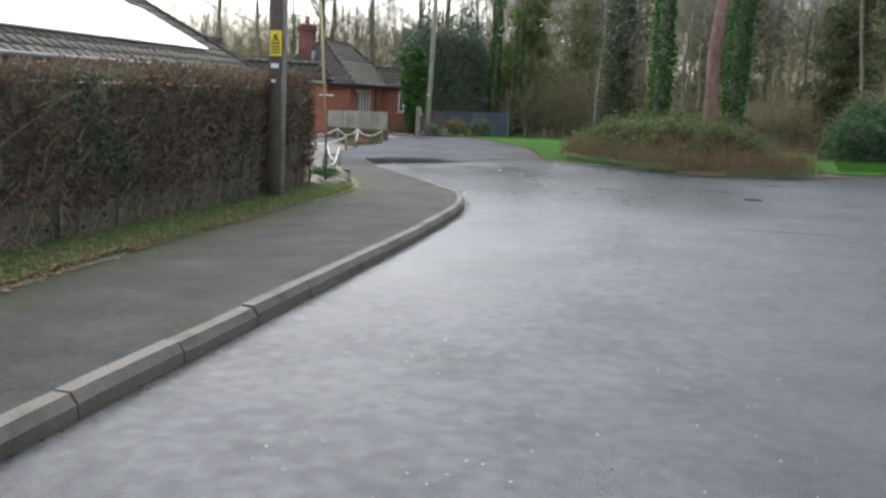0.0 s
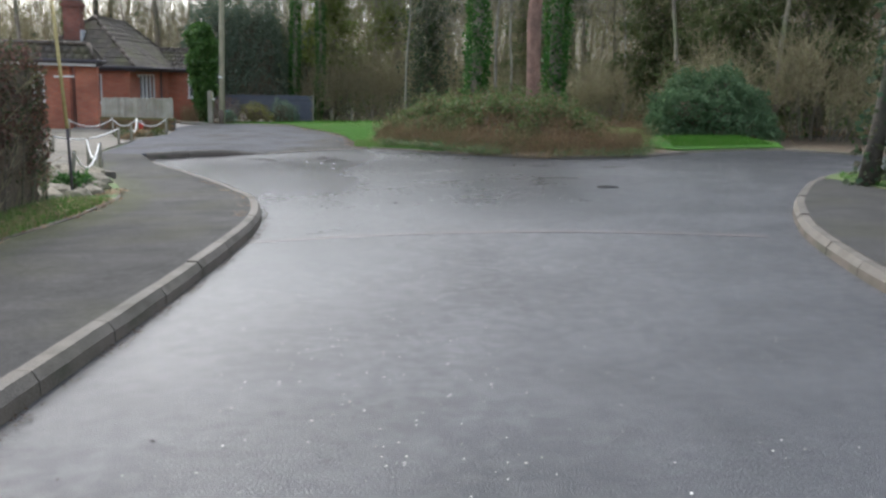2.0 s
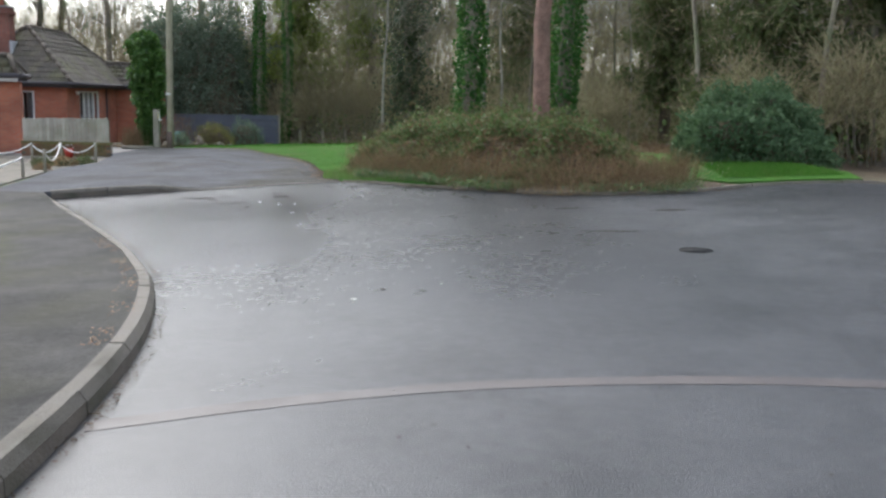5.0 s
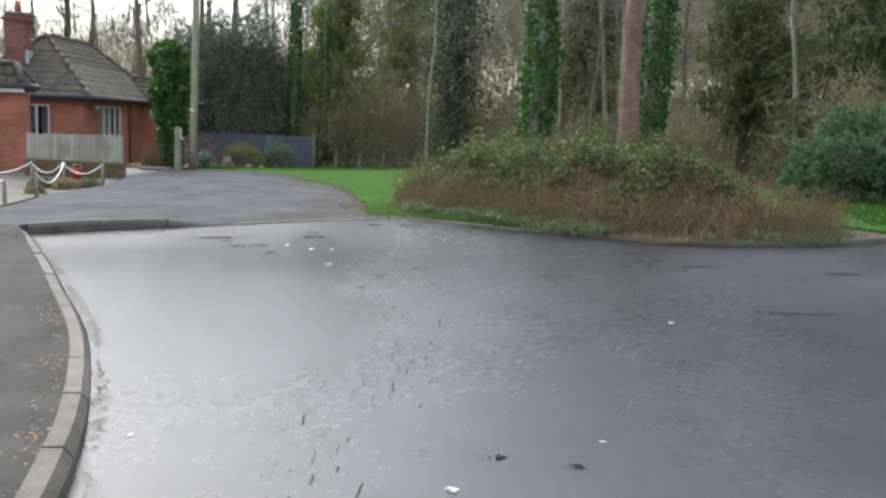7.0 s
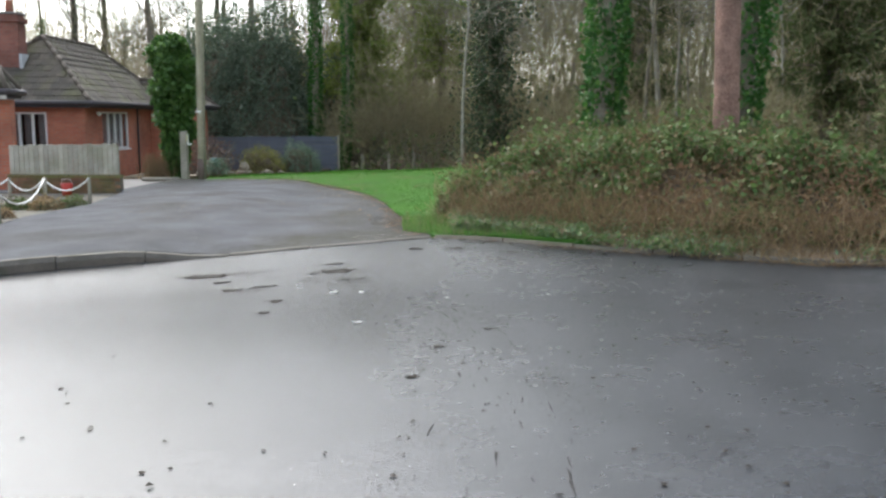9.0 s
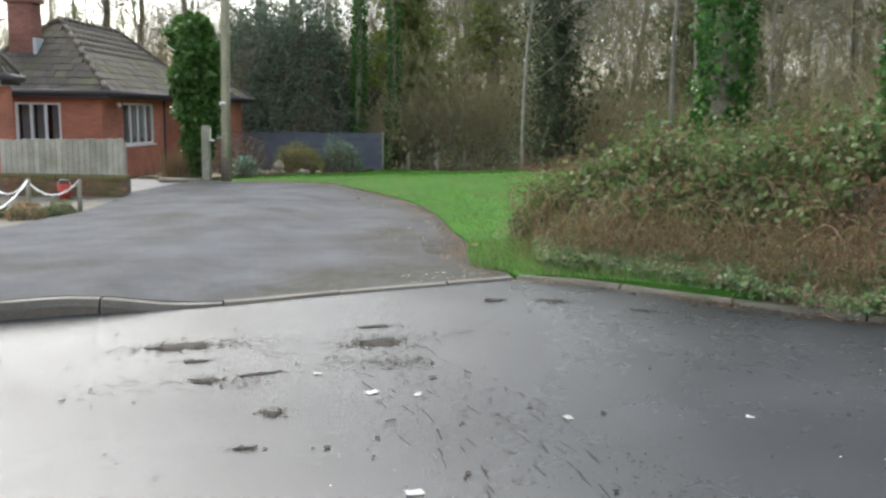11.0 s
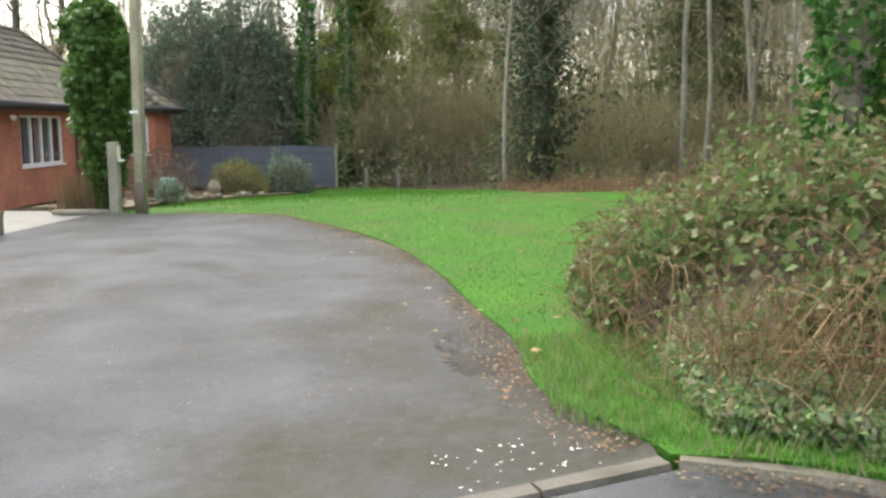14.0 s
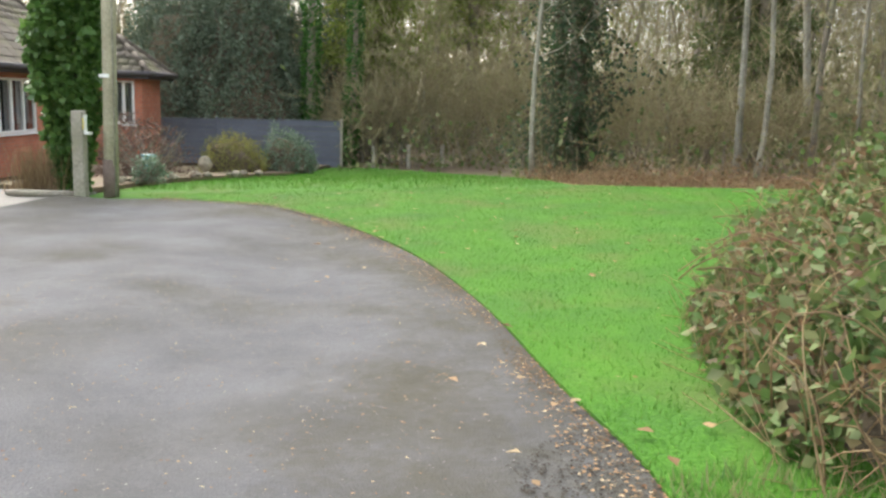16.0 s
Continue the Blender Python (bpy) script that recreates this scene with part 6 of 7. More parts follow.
def topiary():
    rng = np.random.default_rng(71)
    x, y = -7.32, 35.9
    t = thing("ivy_column", (x, y, g(x, y) + 0.03), "tall column of bright green ivy on a stump", "shrub")
    part("trunk", tube([(0, 0, -0.1), (0.03, 0, 1.8), (0, 0, 3.2)], [0.14, 0.12, 0.06], 10, 0.15), M_BARK, t)
    n = 13000
    u = rng.uniform(0, 1, n) ** 0.85
    w = rng.uniform(0, 2 * math.pi, n)
    rad = np.interp(u, [0, 0.12, 0.3, 0.55, 0.85, 0.96, 1.0], [0.15, 0.2, 0.34, 0.47, 0.5, 0.37, 0.1])
    rad *= np.array([1 + 0.7 * noise.noise((v * 6, math.cos(a) * 1.4, math.sin(a) * 1.4)) + 0.45 * noise.noise((v * 18, math.cos(a) * 3, math.sin(a) * 3)) for v, a in zip(u, w)])
    rad *= 1 - 0.35 * rng.uniform(0, 1, n) ** 2
    leaf_part("ivy", np.stack([np.cos(w) * rad, np.sin(w) * rad, u * 3.7], 1), 0.11, rng, M_TOPI, t, narrow=0.9)


topiary()


def grey_fence():
    f = thing("panel_fence", (0, 0, 0), "slate blue-grey wooden garden fence panels", "fence")
    for k in range(5):
        x1 = -4.55 - 1.85 * k
        zb, zt = -1.15, 0.2 - 0.02 * k
        for j in range(9):
            z = zb + (zt - zb) * j / 9
            part("slat", box((x1 - 1.8, 48.9 + 0.006 * (j % 2), z), (x1, 48.925 + 0.006 * (j % 2), z + (zt - zb) / 9 - 0.008), 0.003), M_GREYFENCE, f)
        part("fence_post", box((x1 - 1.85 - 0.0, 48.88, zb), (x1 - 1.8, 48.96, zt + 0.06), 0.006), M_GREYFENCE, f)
        part("capping", box((x1 - 1.8, 48.88, zt), (x1, 48.95, zt + 0.03), 0.004), M_GREYFENCE, f)
    part("fence_post", box((-4.55, 48.87, -1.3), (-4.47, 48.97, 0.3), 0.006), M_POST, f, "paler end post")


grey_fence()


def stakes():
    first = None
    for k, (x, y) in enumerate(((-3.55, 49.1), (-2.5, 49.7), (-1.45, 50.3))):
        z = g(x, y) - 0.08
        if first is None:
            first = thing("wooden_stake", (x, y, z), "short pale wooden stake at the wood's edge", "post", "stakes at the wood's edge")
            part("shaft", box((-0.05, -0.05, -0.1), (0.05, 0.05, 0.7), 0.015), M_BIRCH, first)
        else:
            copy_thing(first, pose(x, y, z, 0, 0, 20 * k))


stakes()


def garden_bed():
    rng = random.Random(12)
    surface("flower_bed", [(-7.0, 36.0), (-6.85, 37.5), (-6.7, 39), (-6.2, 42), (-5.4, 45), (-4.8, 48.6), (-9.2, 48.6), (-9.2, 37), (-7.6, 36.1)], lambda x, y: g(x, y) + 0.1 + 0.04 * noise.noise((x * 2, y * 2, 0)), M_SOIL, "bare soil flower bed with stones", "flower bed", 0.6)
    for k in range(22):
        u = rng.random()
        x, y = -6.85 + 1.6 * u + rng.uniform(-0.5, 0.1), 37.3 + 8.5 * u + rng.uniform(-0.3, 0.3)
        s = rng.uniform(0.05, 0.12)
        rock("bed_stone", (x, y, g(x, y) + 0.13), (s, s, s * 0.7), k * 1.7, "rough pale stone edging the flower bed")
    rock("white_stone", (-7.15, 43.2, g(-7.15, 43.2) + 0.35), (0.17, 0.15, 0.2), 3.3, "large pale stone in the flower bed")
    p = thing("teal_pot", (-6.95, 38.4, g(-6.95, 38.4) + 0.1), "tall teal glazed garden pot", "pot")
    part("body", tube([(0, 0, 0), (0, 0, 0.1), (0, 0, 0.3), (0, 0, 0.42)], [0.09, 0.12, 0.14, 0.12], 14), M_TEAL, p)
    part("rim", tube([(0, 0, 0.42), (0, 0, 0.46)], [0.135, 0.135], 14), M_TEAL, p)
    shrub("bare_shrub", (-7.3, 39.6, g(-7.3, 39.6) + 0.1), (0.85, 0.7, 1.15), 1500, 0.06, M_REDTWIG, "leafless reddish-brown garden shrub", seed=41, core=False)
    shrub("bare_shrub", (-8.3, 41.5, g(-8.3, 41.5) + 0.1), (0.9, 0.8, 1.3), 1800, 0.07, M_REDTWIG, "leafless reddish-brown garden shrub", seed=42, core=False)
    shrub("heather_mound", (-6.9, 45.2, g(-6.9, 45.2) + 0.1), (0.85, 0.6, 0.95), 4000, 0.1, M_HEATHER, "rounded yellow-green heather mound", seed=43, narrow=0.15)
    shrub("grey_green_shrub", (-5.6, 45.8, g(-5.6, 45.8) + 0.1), (0.75, 0.6, 1.0), 2400, 0.12, M_SAGE, "grey-green leafy garden shrub", seed=44, narrow=0.3)
    shrub("grey_green_shrub", (-6.7, 37.6, g(-6.7, 37.6) + 0.1), (0.3, 0.3, 0.45), 500, 0.08, M_SAGE, "small grey-green leafy garden shrub", seed=45, core=False)
    # reeds and a log edging by the drive
    r2 = np.random.default_rng(47)
    t = thing("reed_tuft", (-7.75, 35.75, g(-7.75, 35.75) + 0.04), "tuft of dry straw-coloured reeds by the drive", "plant")
    n = 420
    a = np.stack([r2.normal(0, 0.2, n), r2.normal(0, 0.12, n), np.zeros(n)], 1)
    d = np.stack([r2.normal(0, 0.12, n), r2.normal(0, 0.1, n), r2.uniform(0.3, 0.75, n)], 1)
    stick_part("reed", np.stack([a, a + d], 1), np.full(n, 0.006), np.full(n, 0.002), M_STRAW, t)
    e = thing("log_edging", (-7.5, 35.3, g(-7.5, 35.3) + 0.05), "split log edging beside the drive", "edging")
    part("log", tube([(-0.55, 0, 0.03), (0.0, -0.03, 0.03), (0.42, 0.0, 0.03)], [0.05, 0.055, 0.05], 8, 0.2), M_POST, e)


M_HEATHER = leaf_mat("heather_foliage", [(0.204, 0.221, 0.051), (0.34, 0.34, 0.085), (0.289, 0.238, 0.102), (0.17, 0.221, 0.051)], 0.7)
M_SAGE = leaf_mat("sage_foliage", [(0.098, 0.154, 0.098), (0.168, 0.238, 0.168), (0.238, 0.294, 0.224), (0.084, 0.14, 0.07)], 0.6)
M_REDTWIG = leaf_mat("reddish_twigs", [(0.13, 0.08, 0.065), (0.19, 0.12, 0.095), (0.1, 0.065, 0.06), (0.22, 0.16, 0.11)], 0.85, 0)
garden_bed()


def right_gate():
    f = thing("wooden_fence", (0, 0, 0), "orange-brown wooden fence panel with a concrete post", "fence")
    zb = g(7, 13) + 0.1
    part("concrete_post", box((6.78, 12.95, zb - 0.1), (6.9, 13.07, zb + 1.25), 0.012), M_KERB, f, "grey concrete post")
    part("post", box((6.92, 12.9, zb), (7.02, 13.0, zb + 1.35), 0.01), M_FENCEWOOD, f)
    x = 7.03
    k = 0
    while x < 13.0:
        part("board", box((x, 12.97 + 0.008 * (k % 2), zb + 0.04), (x + 0.14, 12.99 + 0.008 * (k % 2), zb + 1.05), 0.003), M_FENCEWOOD, f)
        x += 0.145
        k += 1
    part("rail", box((7.02, 12.9, zb + 1.05), (13.0, 13.02, zb + 1.16), 0.008), M_FENCEWOOD, f)
    part("rail", box((7.02, 12.92, zb + 0.72), (13.0, 12.965, zb + 0.86), 0.006), M_FENCEWOOD, f)
    part("brace", tube([(7.06, 12.945, zb + 0.1), (8.4, 12.945, zb + 0.72)], [0.035, 0.035], 6), M_FENCEWOOD, f)


M_FENCEWOOD = mat("orange_brown_fence_wood", (0.17, 0.085, 0.045), (0.3, 0.165, 0.09), 3, (0.7, 0.9), 0.4, 30, stain=(0.12, 0.1, 0.05), stain_scale=2, vary=0.15)
right_gate()
tree("ivy_tree", (6.55, 13.45, g(6.5, 13.4) + 0.1), 9, 0.11, 81, M_DARKBARK, "dark ivy-clad tree on the verge by the fence", 0.22, lean=(0.0, 0), ivy=520, ivy_to=0.35, ivy_mat=M_HEDGEGREEN, limbs=16, reach=1.9, ivy_wide=0.03)
shrub("verge_shrub", (8.9, 13.9, g(8.9, 13.9) + 0.1), (1.7, 0.6, 2.6), 7000, 0.1, M_HOLLY, "dark shrubs behind the wooden fence", seed=82)


# ---- grass, litter and road marks ----
def blades(name, n, region, up, rng, label, tall=(0.03, 0.08), thin=None, material=None):
    xs, ys = [p[0] for p in region], [p[1] for p in region]
    x, y = rng.uniform(min(xs), max(xs), n), rng.uniform(min(ys), max(ys), n)
    ok = inside_np(region, x, y)
    if thin:
        ok &= rng.uniform(0, 1, n) < thin(x, y)
    x, y = x[ok], y[ok]
    z = np.array([g(a, b) + up(a, b) for a, b in zip(x, y)]) - 0.005
    h = rng.uniform(*tall, len(x))
    w = rng.uniform(0, 2 * math.pi, len(x))
    t = rng.uniform(0.03, 0.07, len(x)) * h + 0.0015
    p = np.stack([x, y, z], 1)
    o = np.stack([np.cos(w) * t, np.sin(w) * t, np.zeros(len(x))], 1)
    tip = p + np.stack([rng.normal(0, 0.35, len(x)) * h, rng.normal(0, 0.35, len(x)) * h, h], 1)
    V = np.stack([p - o, p + o, tip], 1).reshape(-1, 3)
    F = np.arange(len(V)).reshape(-1, 3)
    tagged(new(name, np_mesh(name, V, F, material or M_GRASS)), label, "grass", kind="stuff")


rg = np.random.default_rng(91)
blades("lawn_grass", 130000, COURT_R[4:] + [(-0.5, 23.45), (0.3, 23.0), (1.0, 24), (0.6, 27), (1.5, 31), (4, 33.5), (2, 35.4), (-2, 36.5), (-6.2, 35.6), (-5.4, 34.3)], lawn_up, rg, "short bright green lawn grass", (0.012, 0.035))
blades("lawn_grass", 16000, [(-6.8, 36.2), (0.3, 36.2), (-0.6, 42.8), (-3.7, 48), (-4.8, 48), (-6.2, 42)], lawn_up, rg, "short bright green lawn grass", (0.04, 0.09))
blades("edge_grass", 15000, [(-0.95, 23.9), (-0.5, 23.4), (0.4, 22.85), (1.1, 22.45), (1.3, 22.9), (1.2, 23.6), (0.4, 24.6), (-0.4, 25.6), (-1.0, 25.4)], lawn_up, rg, "rank grass at the foot of the brambles", (0.025, 0.1), material=M_RANK)
blades("lawn_tufts", 36000, COURT_R[4:] + [(-0.5, 23.5), (0.3, 23.5), (0.0, 26), (0.6, 29), (0.6, 31.5), (-1.8, 33.6)], lawn_up, rg, "longer tufts in the bright green lawn", (0.015, 0.05), thin=lambda x, y: (1 - np.clip((y - 24) / 9, 0, 1)) * (0.35 + 0.65 * (np.sin(x * 5 + 2 * np.sin(y * 3)) > -0.2)))
blades("verge_grass", 26000, [(-3.4, 0), (-3.4, 6), (-3.38, 9.3), (-3.3, 11.4), (-3.38, 12.9), (-4.1, 12.9), (-4.15, 0)], lambda x, y: 0.12, rg, "tufty verge grass under the hedge", (0.03, 0.11), material=M_RANK)
blades("verge_grass", 16000, [(5.2, 4), (5.4, 8.5), (5.75, 10.3), (6.5, 12.4), (6.6, 14.2), (6.9, 14.9), (9, 15.4), (7.0, 12.6), (6.9, 4)], lambda x, y: 0.12, rg, "bright green verge grass by the fence", (0.04, 0.1))
blades("lawn_grass", 16000, [(6.6, 22.2), (7.4, 22.2), (9, 22.3), (9.1, 25.2), (7.2, 25.2)], lawn_up, rg, "short bright green lawn grass", (0.04, 0.1))


def litter_line(name, n, line, lo, hi, up, size, material, label, category, seed):
    """Fallen leaves gathered along a line, between two distances to its left."""
    rng = np.random.default_rng(seed)
    P = np.array(line)
    T = np.gradient(P, axis=0)
    T /= np.linalg.norm(T, axis=1, keepdims=True)
    u = rng.uniform(0, len(P) - 1.001, n)
    k = u.astype(int)
    q = P[k] + (P[k + 1] - P[k]) * (u - k)[:, None]
    off = lo + (hi - lo) * rng.beta(2, 2, n)
    q = q + np.stack([-T[k, 1], T[k, 0]], 1) * off[:, None]
    keep = np.array([noise.noise((w[0] * 1.7, w[1] * 1.7, seed)) for w in q]) > rng.uniform(-0.5, 0.3, n)
    scraps(name, q[keep], up, size, material, label, category, rng)


def litter(name, n, region, up, size, material, label, category, seed):
    """Fallen leaves or scraps lying on the ground."""
    rng = np.random.default_rng(seed)
    xs, ys = [p[0] for p in region], [p[1] for p in region]
    x, y = rng.uniform(min(xs), max(xs), n), rng.uniform(min(ys), max(ys), n)
    ok = inside_np(region, x, y)
    scraps(name, np.stack([x, y], 1)[ok], up, size, material, label, category, rng)


def scraps(name, spots, up, size, material, label, category, rng):
    p = np.stack([spots[:, 0], spots[:, 1], np.array([g(a, b) + up(a, b) for a, b in spots]) + 0.005], 1)
    w = rng.uniform(0, 2 * math.pi, len(p))
    L = size * rng.uniform(0.4, 1.5, len(p))
    d = np.stack([np.cos(w) * L, np.sin(w) * L, rng.uniform(0, 0.1, len(p)) * L], 1)
    wide = rng.uniform(0.15, 0.45, len(p))
    a = np.stack([-np.sin(w) * L * wide, np.cos(w) * L * wide, rng.uniform(0.0, 0.18, len(p)) * L], 1)
    V = np.stack([p, p + d * rng.uniform(0.3, 0.7, (len(p), 1)) + a, p + d, p + d * rng.uniform(0.3, 0.7, (len(p), 1)) - a * [1, 1, -1]], 1).reshape(-1, 3)
    base = np.arange(len(p))[:, None] * 4
    F = np.concatenate([base + [[0, 1, 2]], base + [[0, 2, 3]]])
    tagged(new(name, np_mesh(name, V, F, material)), label, category, kind="stuff")


M_DEADLEAF = leaf_mat("dead_leaves", [(0.1, 0.05, 0.025), (0.22, 0.12, 0.06), (0.3, 0.2, 0.11), (0.14, 0.08, 0.04), (0.4, 0.32, 0.2)], 0.8, 0.1)
M_CRUMB = leaf_mat("soil_crumb", [(0.04, 0.03, 0.02), (0.09, 0.065, 0.04), (0.06, 0.045, 0.03), (0.14, 0.1, 0.06)], 0.9, 0)
M_PETAL = leaf_mat("pale_scraps", [(0.65, 0.63, 0.56), (0.8, 0.78, 0.72), (0.5, 0.46, 0.38)], 0.7, 0)
M_CHIP = leaf_mat("dark_debris", [(0.02, 0.017, 0.014), (0.05, 0.04, 0.03), (0.035, 0.03, 0.022)], 1.0, 0)
litter_line("leaf_litter", 7000, COURT_R[5:], -0.3, 0.16, lambda x, y: court_up(x, y) + 0.003, 0.021, M_DEADLEAF, "brown dead leaves along the lawn's edge", "leaf litter", 101)
litter_line("soil_crumbs", 9000, COURT_R[5:], -0.16, 0.1, lambda x, y: court_up(x, y) + 0.002, 0.018, M_CRUMB, "dark soil crumbs along the lawn's edge", "soil", 121)
litter_line("soil_crumbs", 6000, [q for q in KERB_B if q[0] < 7], -0.2, 0.1, lambda x, y: -0.008, 0.018, M_CRUMB, "dark soil crumbs in the gutter", "soil", 122)
litter_line("leaf_litter", 2200, [q for q in KERB_B if q[0] < 7], -0.2, 0.25, lambda x, y: 0.0, 0.02, M_DEADLEAF, "brown dead leaves under the brambles", "leaf litter", 123)
litter_line("soil_crumbs", 3000, [q for q in KERB_L if 0 < q[1] < 21.6], -0.1, 0.0, lambda x, y: -0.008, 0.02, M_CRUMB, "dark grit in the gutter", "soil", 124)
litter_line("leaf_litter", 700, [q for q in KERB_L if 11 < q[1] < 17], 0.1, 0.3, lambda x, y: pave_up(x, y), 0.022, M_DEADLEAF, "brown grit and leaves behind the kerb", "leaf litter", 125)
litter_line("leaf_litter", 3500, round_line(PAVE_BACK[2:8]), -0.12, 0.5, lambda x, y: 0.125, 0.05, M_DEADLEAF, "brown dead leaves on the verge", "leaf litter", 126)
litter("leaf_litter", 8000, [(-3.38, -2), (-3.38, 12.9), (-4.1, 12.9), (-4.1, -2)], lambda x, y: 0.14, 0.055, M_DEADLEAF, "brown dead leaves on the verge", "leaf litter", 102)
litter("leaf_litter", 2600, [(-3.38, -3), (-3.38, 12.9), (-4.0, 12.9), (-4.0, -3)], lambda x, y: 0.16, 0.05, M_STRAW, "pale dry leaves on the verge", "leaf litter", 132)
litter("leaf_litter", 420, [(-1.2, 24), (2, 33), (1, 36), (-5, 35)], lambda x, y: lawn_up(x, y) + 0.03, 0.06, M_DEADLEAF, "few dead leaves on the lawn", "leaf litter", 103)
litter("pale_litter", 420, [(-0.8, 0), (2.6, 0), (2.4, 9), (-0.9, 9)], lambda x, y: -0.01, 0.014, M_PETAL, "small pale scraps strewn on the road", "litter", 104)
litter("pale_litter", 260, [(-0.5, 3.2), (0.9, 3.2), (0.8, 8.5), (-0.4, 8.5)], lambda x, y: -0.01, 0.013, M_PETAL, "small pale scraps strewn on the road", "litter", 114)
M_GRIT = leaf_mat("grey_grit", [(0.12, 0.12, 0.12), (0.216, 0.21, 0.204), (0.084, 0.078, 0.078), (0.3, 0.294, 0.276)], 0.8, 0)
litter("road_grit", 4500, [(-1.3, 2.5), (3.3, 2.5), (3.6, 9), (4.6, 14), (3, 20), (-1.5, 20), (-1.2, 12)], lambda x, y: -0.011, 0.008, M_GRIT, "fine pale grit strewn over the road", "grit", 130)
litter("pale_litter", 90, [(0.2, 18.5), (2.4, 18.5), (1.6, 21.6), (0.4, 22.2)], lambda x, y: -0.01, 0.014, M_PETAL, "small pale scraps strewn on the road", "litter", 105)
litter("pale_litter", 90, [(-1.5, 23.1), (-0.75, 23.4), (-0.95, 23.8), (-1.6, 23.5)], lambda x, y: court_up(x, y) + 0.002, 0.018, M_PETAL, "pale chips by the flush kerb", "litter", 106)
litter_line("road_debris", 900, round_line([(-3.7, 20.45), (-3.2, 20.6), (-2.7, 20.7), (-2.1, 20.75)], 0.1), -0.28, 0.28, lambda x, y: -0.01, 0.016, M_CHIP, "dark bark and leaf debris on the wet road", "litter", 107)
litter_line("road_debris", 600, round_line([(-1.85, 21.1), (-1.5, 21.0), (-1.15, 21.1)], 0.1), -0.15, 0.15, lambda x, y: -0.01, 0.016, M_CHIP, "dark bark and leaf debris on the wet road", "litter", 108)
litter("road_debris", 900, [(-2.8, 21.4), (-1.9, 20.2), (-1.0, 17.6), (0.3, 17.4), (0.1, 20), (-0.9, 21.8)], lambda x, y: -0.01, 0.011, M_CHIP, "dark crumbs strewn on the wet road", "litter", 113)
litter("road_debris", 420, [(-3.5, 15), (2.5, 15), (2.0, 21.6), (-0.6, 22.8), (-4.4, 21.6)], lambda x, y: -0.01, 0.03, M_CHIP, "dark crumbs strewn on the wet road", "litter", 109)
litter("road_debris", 150, [(-1.0, 0), (3, 0), (3.6, 12), (-1, 12)], lambda x, y: -0.01, 0.02, M_CHIP, "dark crumbs strewn on the wet road", "litter", 110)
litter("road_debris", 1500, [(-1.25, 25), (-0.98, 25.1), (-1.0, 25.9), (-1.2, 26.0), (-1.55, 25.6), (-1.5, 25.3)], lambda x, y: court_up(x, y), 0.014, M_CHIP, "dark wet mulch at the forecourt's edge", "litter", 111)
litter("court_grit", 5000, [(-1.3, 23.6), (-5, 22.6), (-6, 27), (-4, 30), (-1.8, 29)], lambda x, y: court_up(x, y), 0.009, M_GRIT, "fine grey grit on the forecourt", "grit", 131)
litter("gravel_chips", 2600, [(-1.6, 24.2), (-5, 24.5), (-6, 27), (-4, 30), (-1.8, 29)], lambda x, y: court_up(x, y), 0.014, M_DEADLEAF, "fine grit and crumbs on the forecourt", "litter", 112)

M_MUD = mat("dark_wet_mud", (0.018, 0.015, 0.012), (0.04, 0.034, 0.026), 14, (0.6, 0.9), 0.9, 60, spec=0.25)
M_SILT = mat("thin_grey_silt", (0.028, 0.027, 0.025), (0.055, 0.052, 0.048), 10, (0.75, 0.9), 0.3, 90, spec=0.15)


def blotch(bm, at, long, wide, turn, lift, seed, up):
    """A low ragged pat of mud: an uneven outline, thicker in the middle."""
    n = 40
    rings = []
    for f, h in ((1.0, 0.0), (0.7, lift), (0.3, lift * 1.2)):
        ring = []
        for k in range(n):
            w = 2 * math.pi * k / n
            q = f * (1 + 0.55 * noise.noise((math.cos(w) * 1.6, math.sin(w) * 1.6, seed)) + 0.45 * noise.noise((math.cos(w) * 5, math.sin(w) * 5, seed + 9)) + 0.35 * noise.noise((math.cos(w) * 14, math.sin(w) * 14, seed + 5)))
            a, b = long / 2 * math.cos(w) * q, wide / 2 * math.sin(w) * q
            x, y = at[0] + a * math.cos(turn) - b * math.sin(turn), at[1] + a * math.sin(turn) + b * math.cos(turn)
            ring.append(bm.verts.new((x, y, up(x, y) + 0.001 + h)))
        rings.append(ring)
    for p, q in zip(rings, rings[1:]):
        for k in range(n):
            bm.faces.new((p[k], p[(k + 1) % n], q[(k + 1) % n], q[k]))
    bm.faces.new(rings[-1])


def mud_patch(at, long, wide, turn, seed, up=road_z, label="ragged pat of dark wet mud on the road"):
    bm = bmesh.new()
    blotch(bm, at, long, wide, turn, 0.006, seed, up)
    ob = part("mud_patch", bm, M_MUD, None, label, True)
    tagged(ob, category="mud", group="mud on the road")


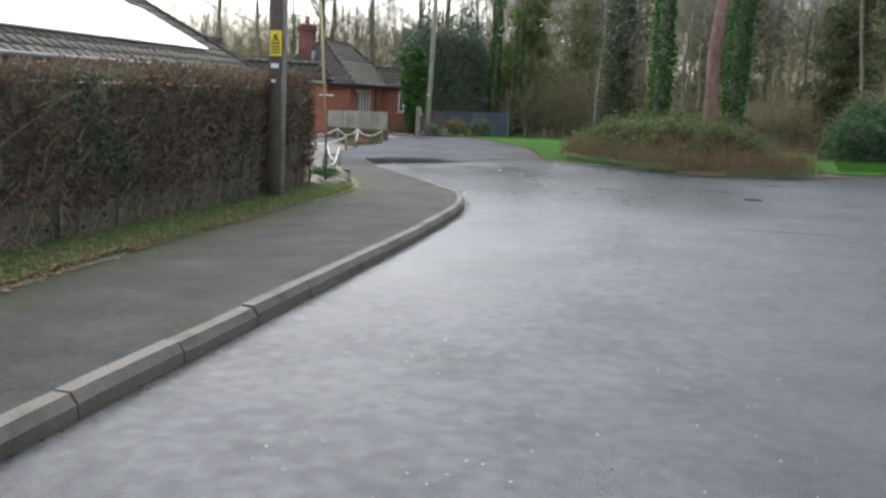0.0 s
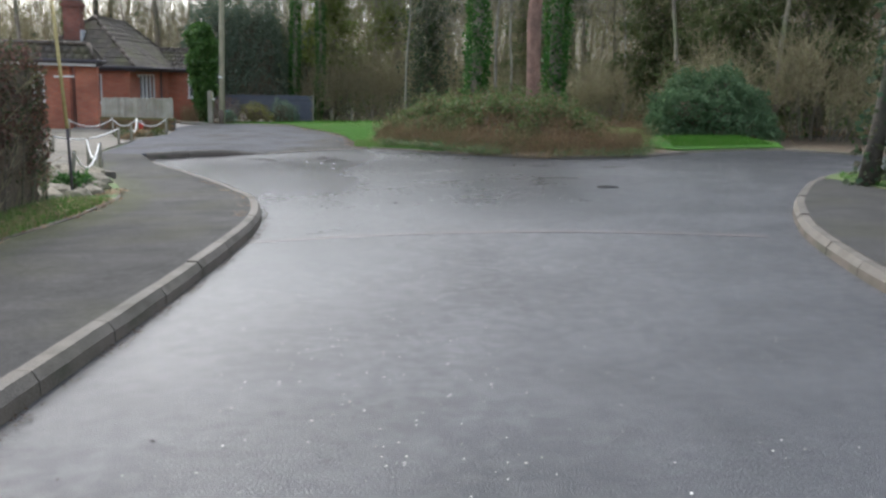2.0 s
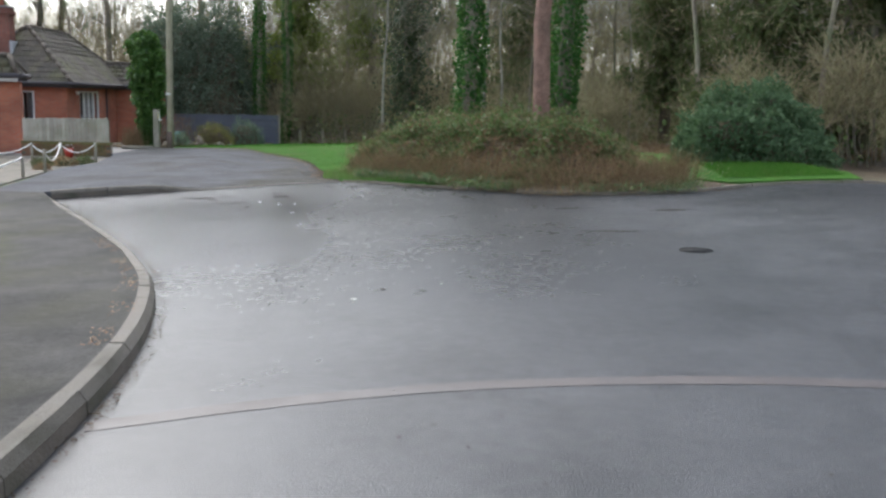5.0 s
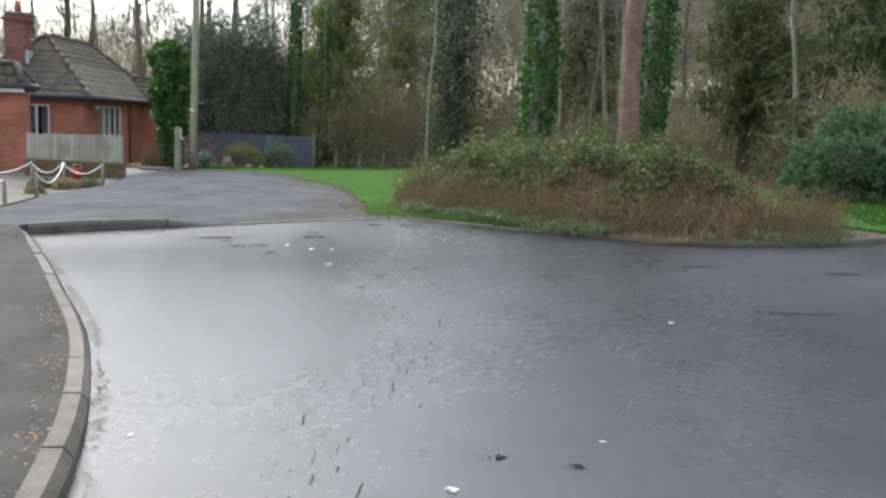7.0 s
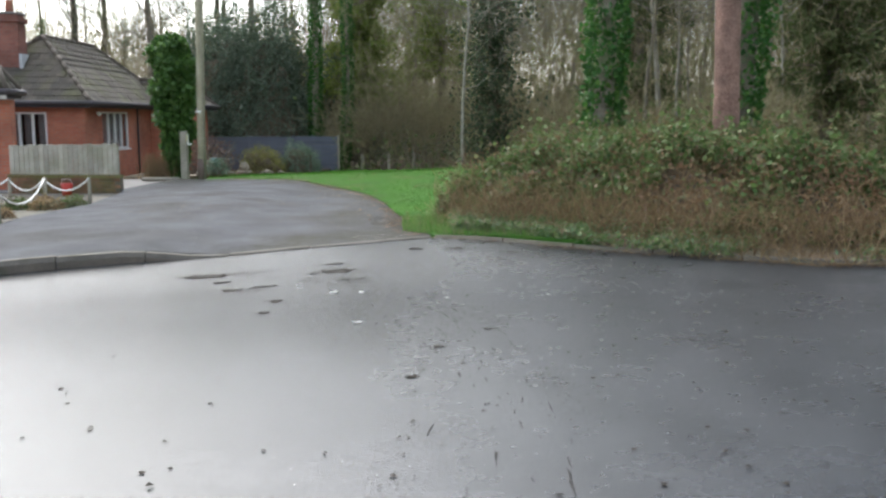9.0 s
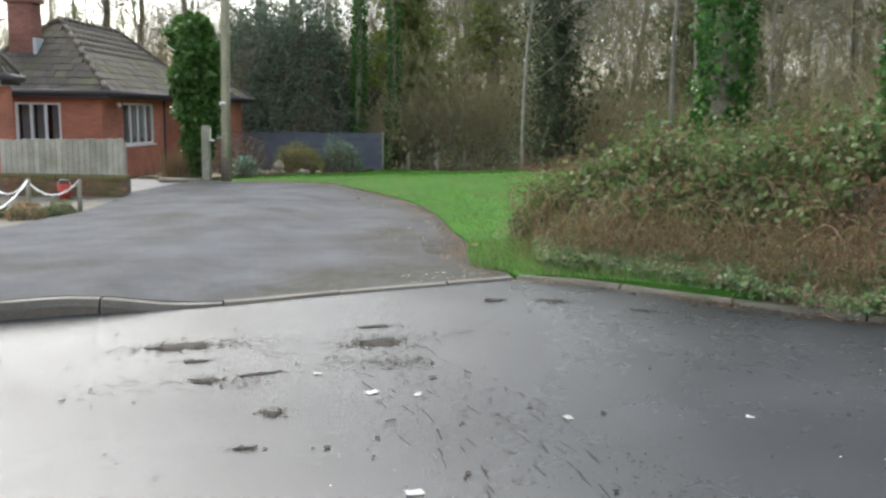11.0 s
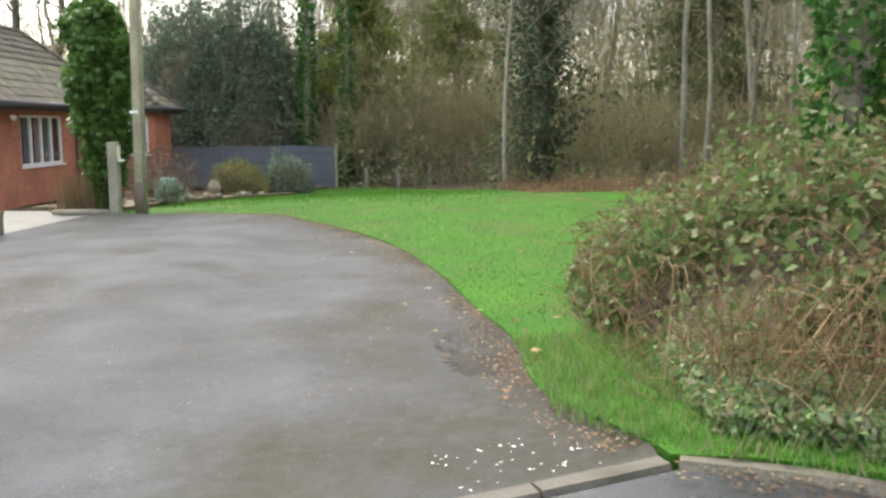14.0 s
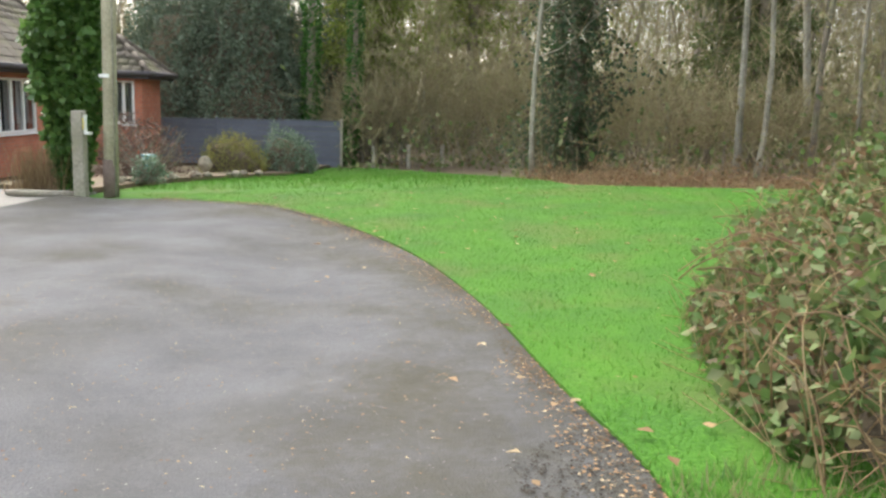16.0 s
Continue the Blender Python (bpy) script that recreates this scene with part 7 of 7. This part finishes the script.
MUD = ((-2.8, 21.42, 0.62, 0.2, 0.15), (-1.52, 21.48, 0.42, 0.22, 0.1), (-2.42, 20.72, 0.22, 0.13, -0.2), (-2.62, 21.1, 0.18, 0.08, 0.1), (-2.12, 20.85, 0.3, 0.05, 0.35), (-1.9, 20.14, 0.12, 0.16, 0.5), (-1.92, 19.65, 0.13, 0.05, 0.1), (-0.66, 17.55, 0.08, 0.05, 0.2), (-0.5, 18.25, 0.08, 0.04, -0.1), (-0.15, 18.75, 0.08, 0.04, 0.1), (-1.6, 21.85, 0.3, 0.08, 0.1), (-0.75, 22.55, 0.2, 0.1, 0.0), (-0.3, 22.5, 0.25, 0.12, -0.3), (0.18, 13.17, 0.07, 0.025, 0.3), (0.5, 13.06, 0.035, 0.035, 0), (2.9, 16.3, 0.7, 0.12, -0.2), (4.3, 18.4, 0.5, 0.18, 0.1), (2.95, 18.95, 0.4, 0.1, 0.1), (0.3, 22.2, 0.2, 0.09, -0.5))
rs = random.Random(29)
crumbs = []
for k, (x, y, a, b, w) in enumerate(MUD):
    mud_patch((x, y), a * 0.72, b * 0.72, w, k * 3.1)
    for _ in range(int(12 + 2600 * a * b)):
        u, v = rs.gauss(0, 0.36) * a, rs.gauss(0, 0.36) * b
        crumbs.append((x + u * math.cos(w) - v * math.sin(w), y + u * math.sin(w) + v * math.cos(w)))
scraps("mud_crumbs", np.array(crumbs), lambda x, y: -0.01, 0.022, M_CHIP, "dark crumbs of mud and bark round the wet patches", "litter", np.random.default_rng(29))
mud_patch((-1.28, 24.98), 0.42, 0.5, 0.3, 77, lambda x, y: g(x, y) + court_up(x, y), "dark wet mulch at the forecourt's edge")

# silt drawn out by tyres, in short ragged streaks along three bent tracks
silt = bmesh.new()
rs = random.Random(19)
for arc in ([(-1.75, 21.75), (-1.05, 20.6), (-0.45, 18.9), (-0.28, 17.0), (-0.36, 15.4), (-0.5, 13.7), (-0.55, 12.6)], [(-1.3, 21.6), (-0.6, 20.2), (-0.1, 18.4), (-0.02, 16.8), (-0.14, 15.2), (-0.3, 13.8)], [(-2.4, 21.5), (-1.5, 20.7), (-0.85, 19.4), (-0.62, 17.9)], [(-1.2, 20.4), (-0.95, 19.6), (-0.8, 18.6)], [(-0.7, 20.3), (-0.45, 19.4), (-0.3, 18.3)]):
    line = round_line(arc, 0.12)
    for k in range(1, len(line) - 1):
        if rs.random() < 0.75:
            t = math.atan2(line[k + 1][1] - line[k - 1][1], line[k + 1][0] - line[k - 1][0])
            blotch(silt, (line[k][0] + rs.gauss(0, 0.11), line[k][1]), rs.uniform(0.04, 0.2), rs.uniform(0.005, 0.013), t + rs.gauss(0, 0.08), 0.001, rs.random() * 50, road_z)
tagged(part("tyre_silt", silt, M_SILT, None, "dark silt streaks drawn out by tyres on the wet road"), category="silt", kind="stuff")


def paper(x, y, size, turn, material, label):
    bm = bmesh.new()
    rows = [[bm.verts.new((size * (i / 3 - 0.5), size * 0.7 * (j / 2 - 0.5), 0.004 + 0.012 * abs(noise.noise((i * 0.8 + x * 9, j * 0.9, y)))))for i in range(4)] for j in range(3)]
    for j in range(2):
        for i in range(3):
            bm.faces.new((rows[j][i], rows[j][i + 1], rows[j + 1][i + 1], rows[j + 1][i]))
    bmesh.ops.solidify(bm, geom=bm.faces[:], thickness=0.0015)
    ob = part("paper_scrap", bm, material, None, label)
    ob.matrix_basis = pose(x, y, road_z(x, y), 0, 0, turn)
    tagged(ob, category="litter", group="paper scraps on the road")


for k, (x, y, size) in enumerate(((-1.8, 20.84, 0.05), (-1.44, 20.48, 0.07), (-1.19, 20.44, 0.05), (-0.43, 20.05, 0.055), (0.44, 20.04, 0.04), (-1.11, 19.14, 0.07), (1.75, 15.95, 0.06), (-1.5, 13.48, 0.035), (-0.05, 12.82, 0.05), (0.66, 13.35, 0.03))):
    paper(x, y, size, 40 * k, M_PLASTIC, "small crumpled white paper scrap on the wet road")

for k, arc in enumerate(([(-1.5, 21.3), (-0.75, 20.0), (-0.35, 18.6)], [(-1.0, 20.9), (-0.25, 19.7), (0.05, 18.2), (0.1, 16.5)], [(-2.6, 21.6), (-1.6, 21.5), (-0.9, 21.7)], [(-0.6, 16.8), (-0.75, 14.5), (-0.7, 11.5)])):
    litter_line("road_silt", 700, round_line(arc, 0.2), -0.2, 0.2, lambda x, y: -0.01, 0.014, M_CHIP, "dark silt drawn out by tyres on the wet road", "silt", 140 + k)

seam = round_line([(-1.2, 10.15), (-0.3, 10.42), (0.72, 10.57), (2.0, 10.5), (3.2, 10.2), (3.8, 9.98)])
surface("road_seam", offset_line(seam, 0.07) + offset_line(seam, -0.07)[::-1], lambda x, y: road_z(x, y) + 0.003, M_PATCH, "pale reddish patched seam across the road", "road seam", 0.3, 0.003)


# round disc added in place of an irregular dark patch on the road
def patch_disc():
    x, y = 3.35, 14.75
    d = thing("manhole_cover", (x, y, road_z(x, y)), "dark round disc standing in for a dark patch on the road", "manhole cover")
    part("rim", tube([(0, 0, -0.05), (0, 0, 0.004)], [0.18, 0.18], 24), M_DARKDISC, d)
    part("disc_top", tube([(0, 0, -0.05), (0, 0, 0.007)], [0.155, 0.155], 24), M_DARKDISC, d)


patch_disc()
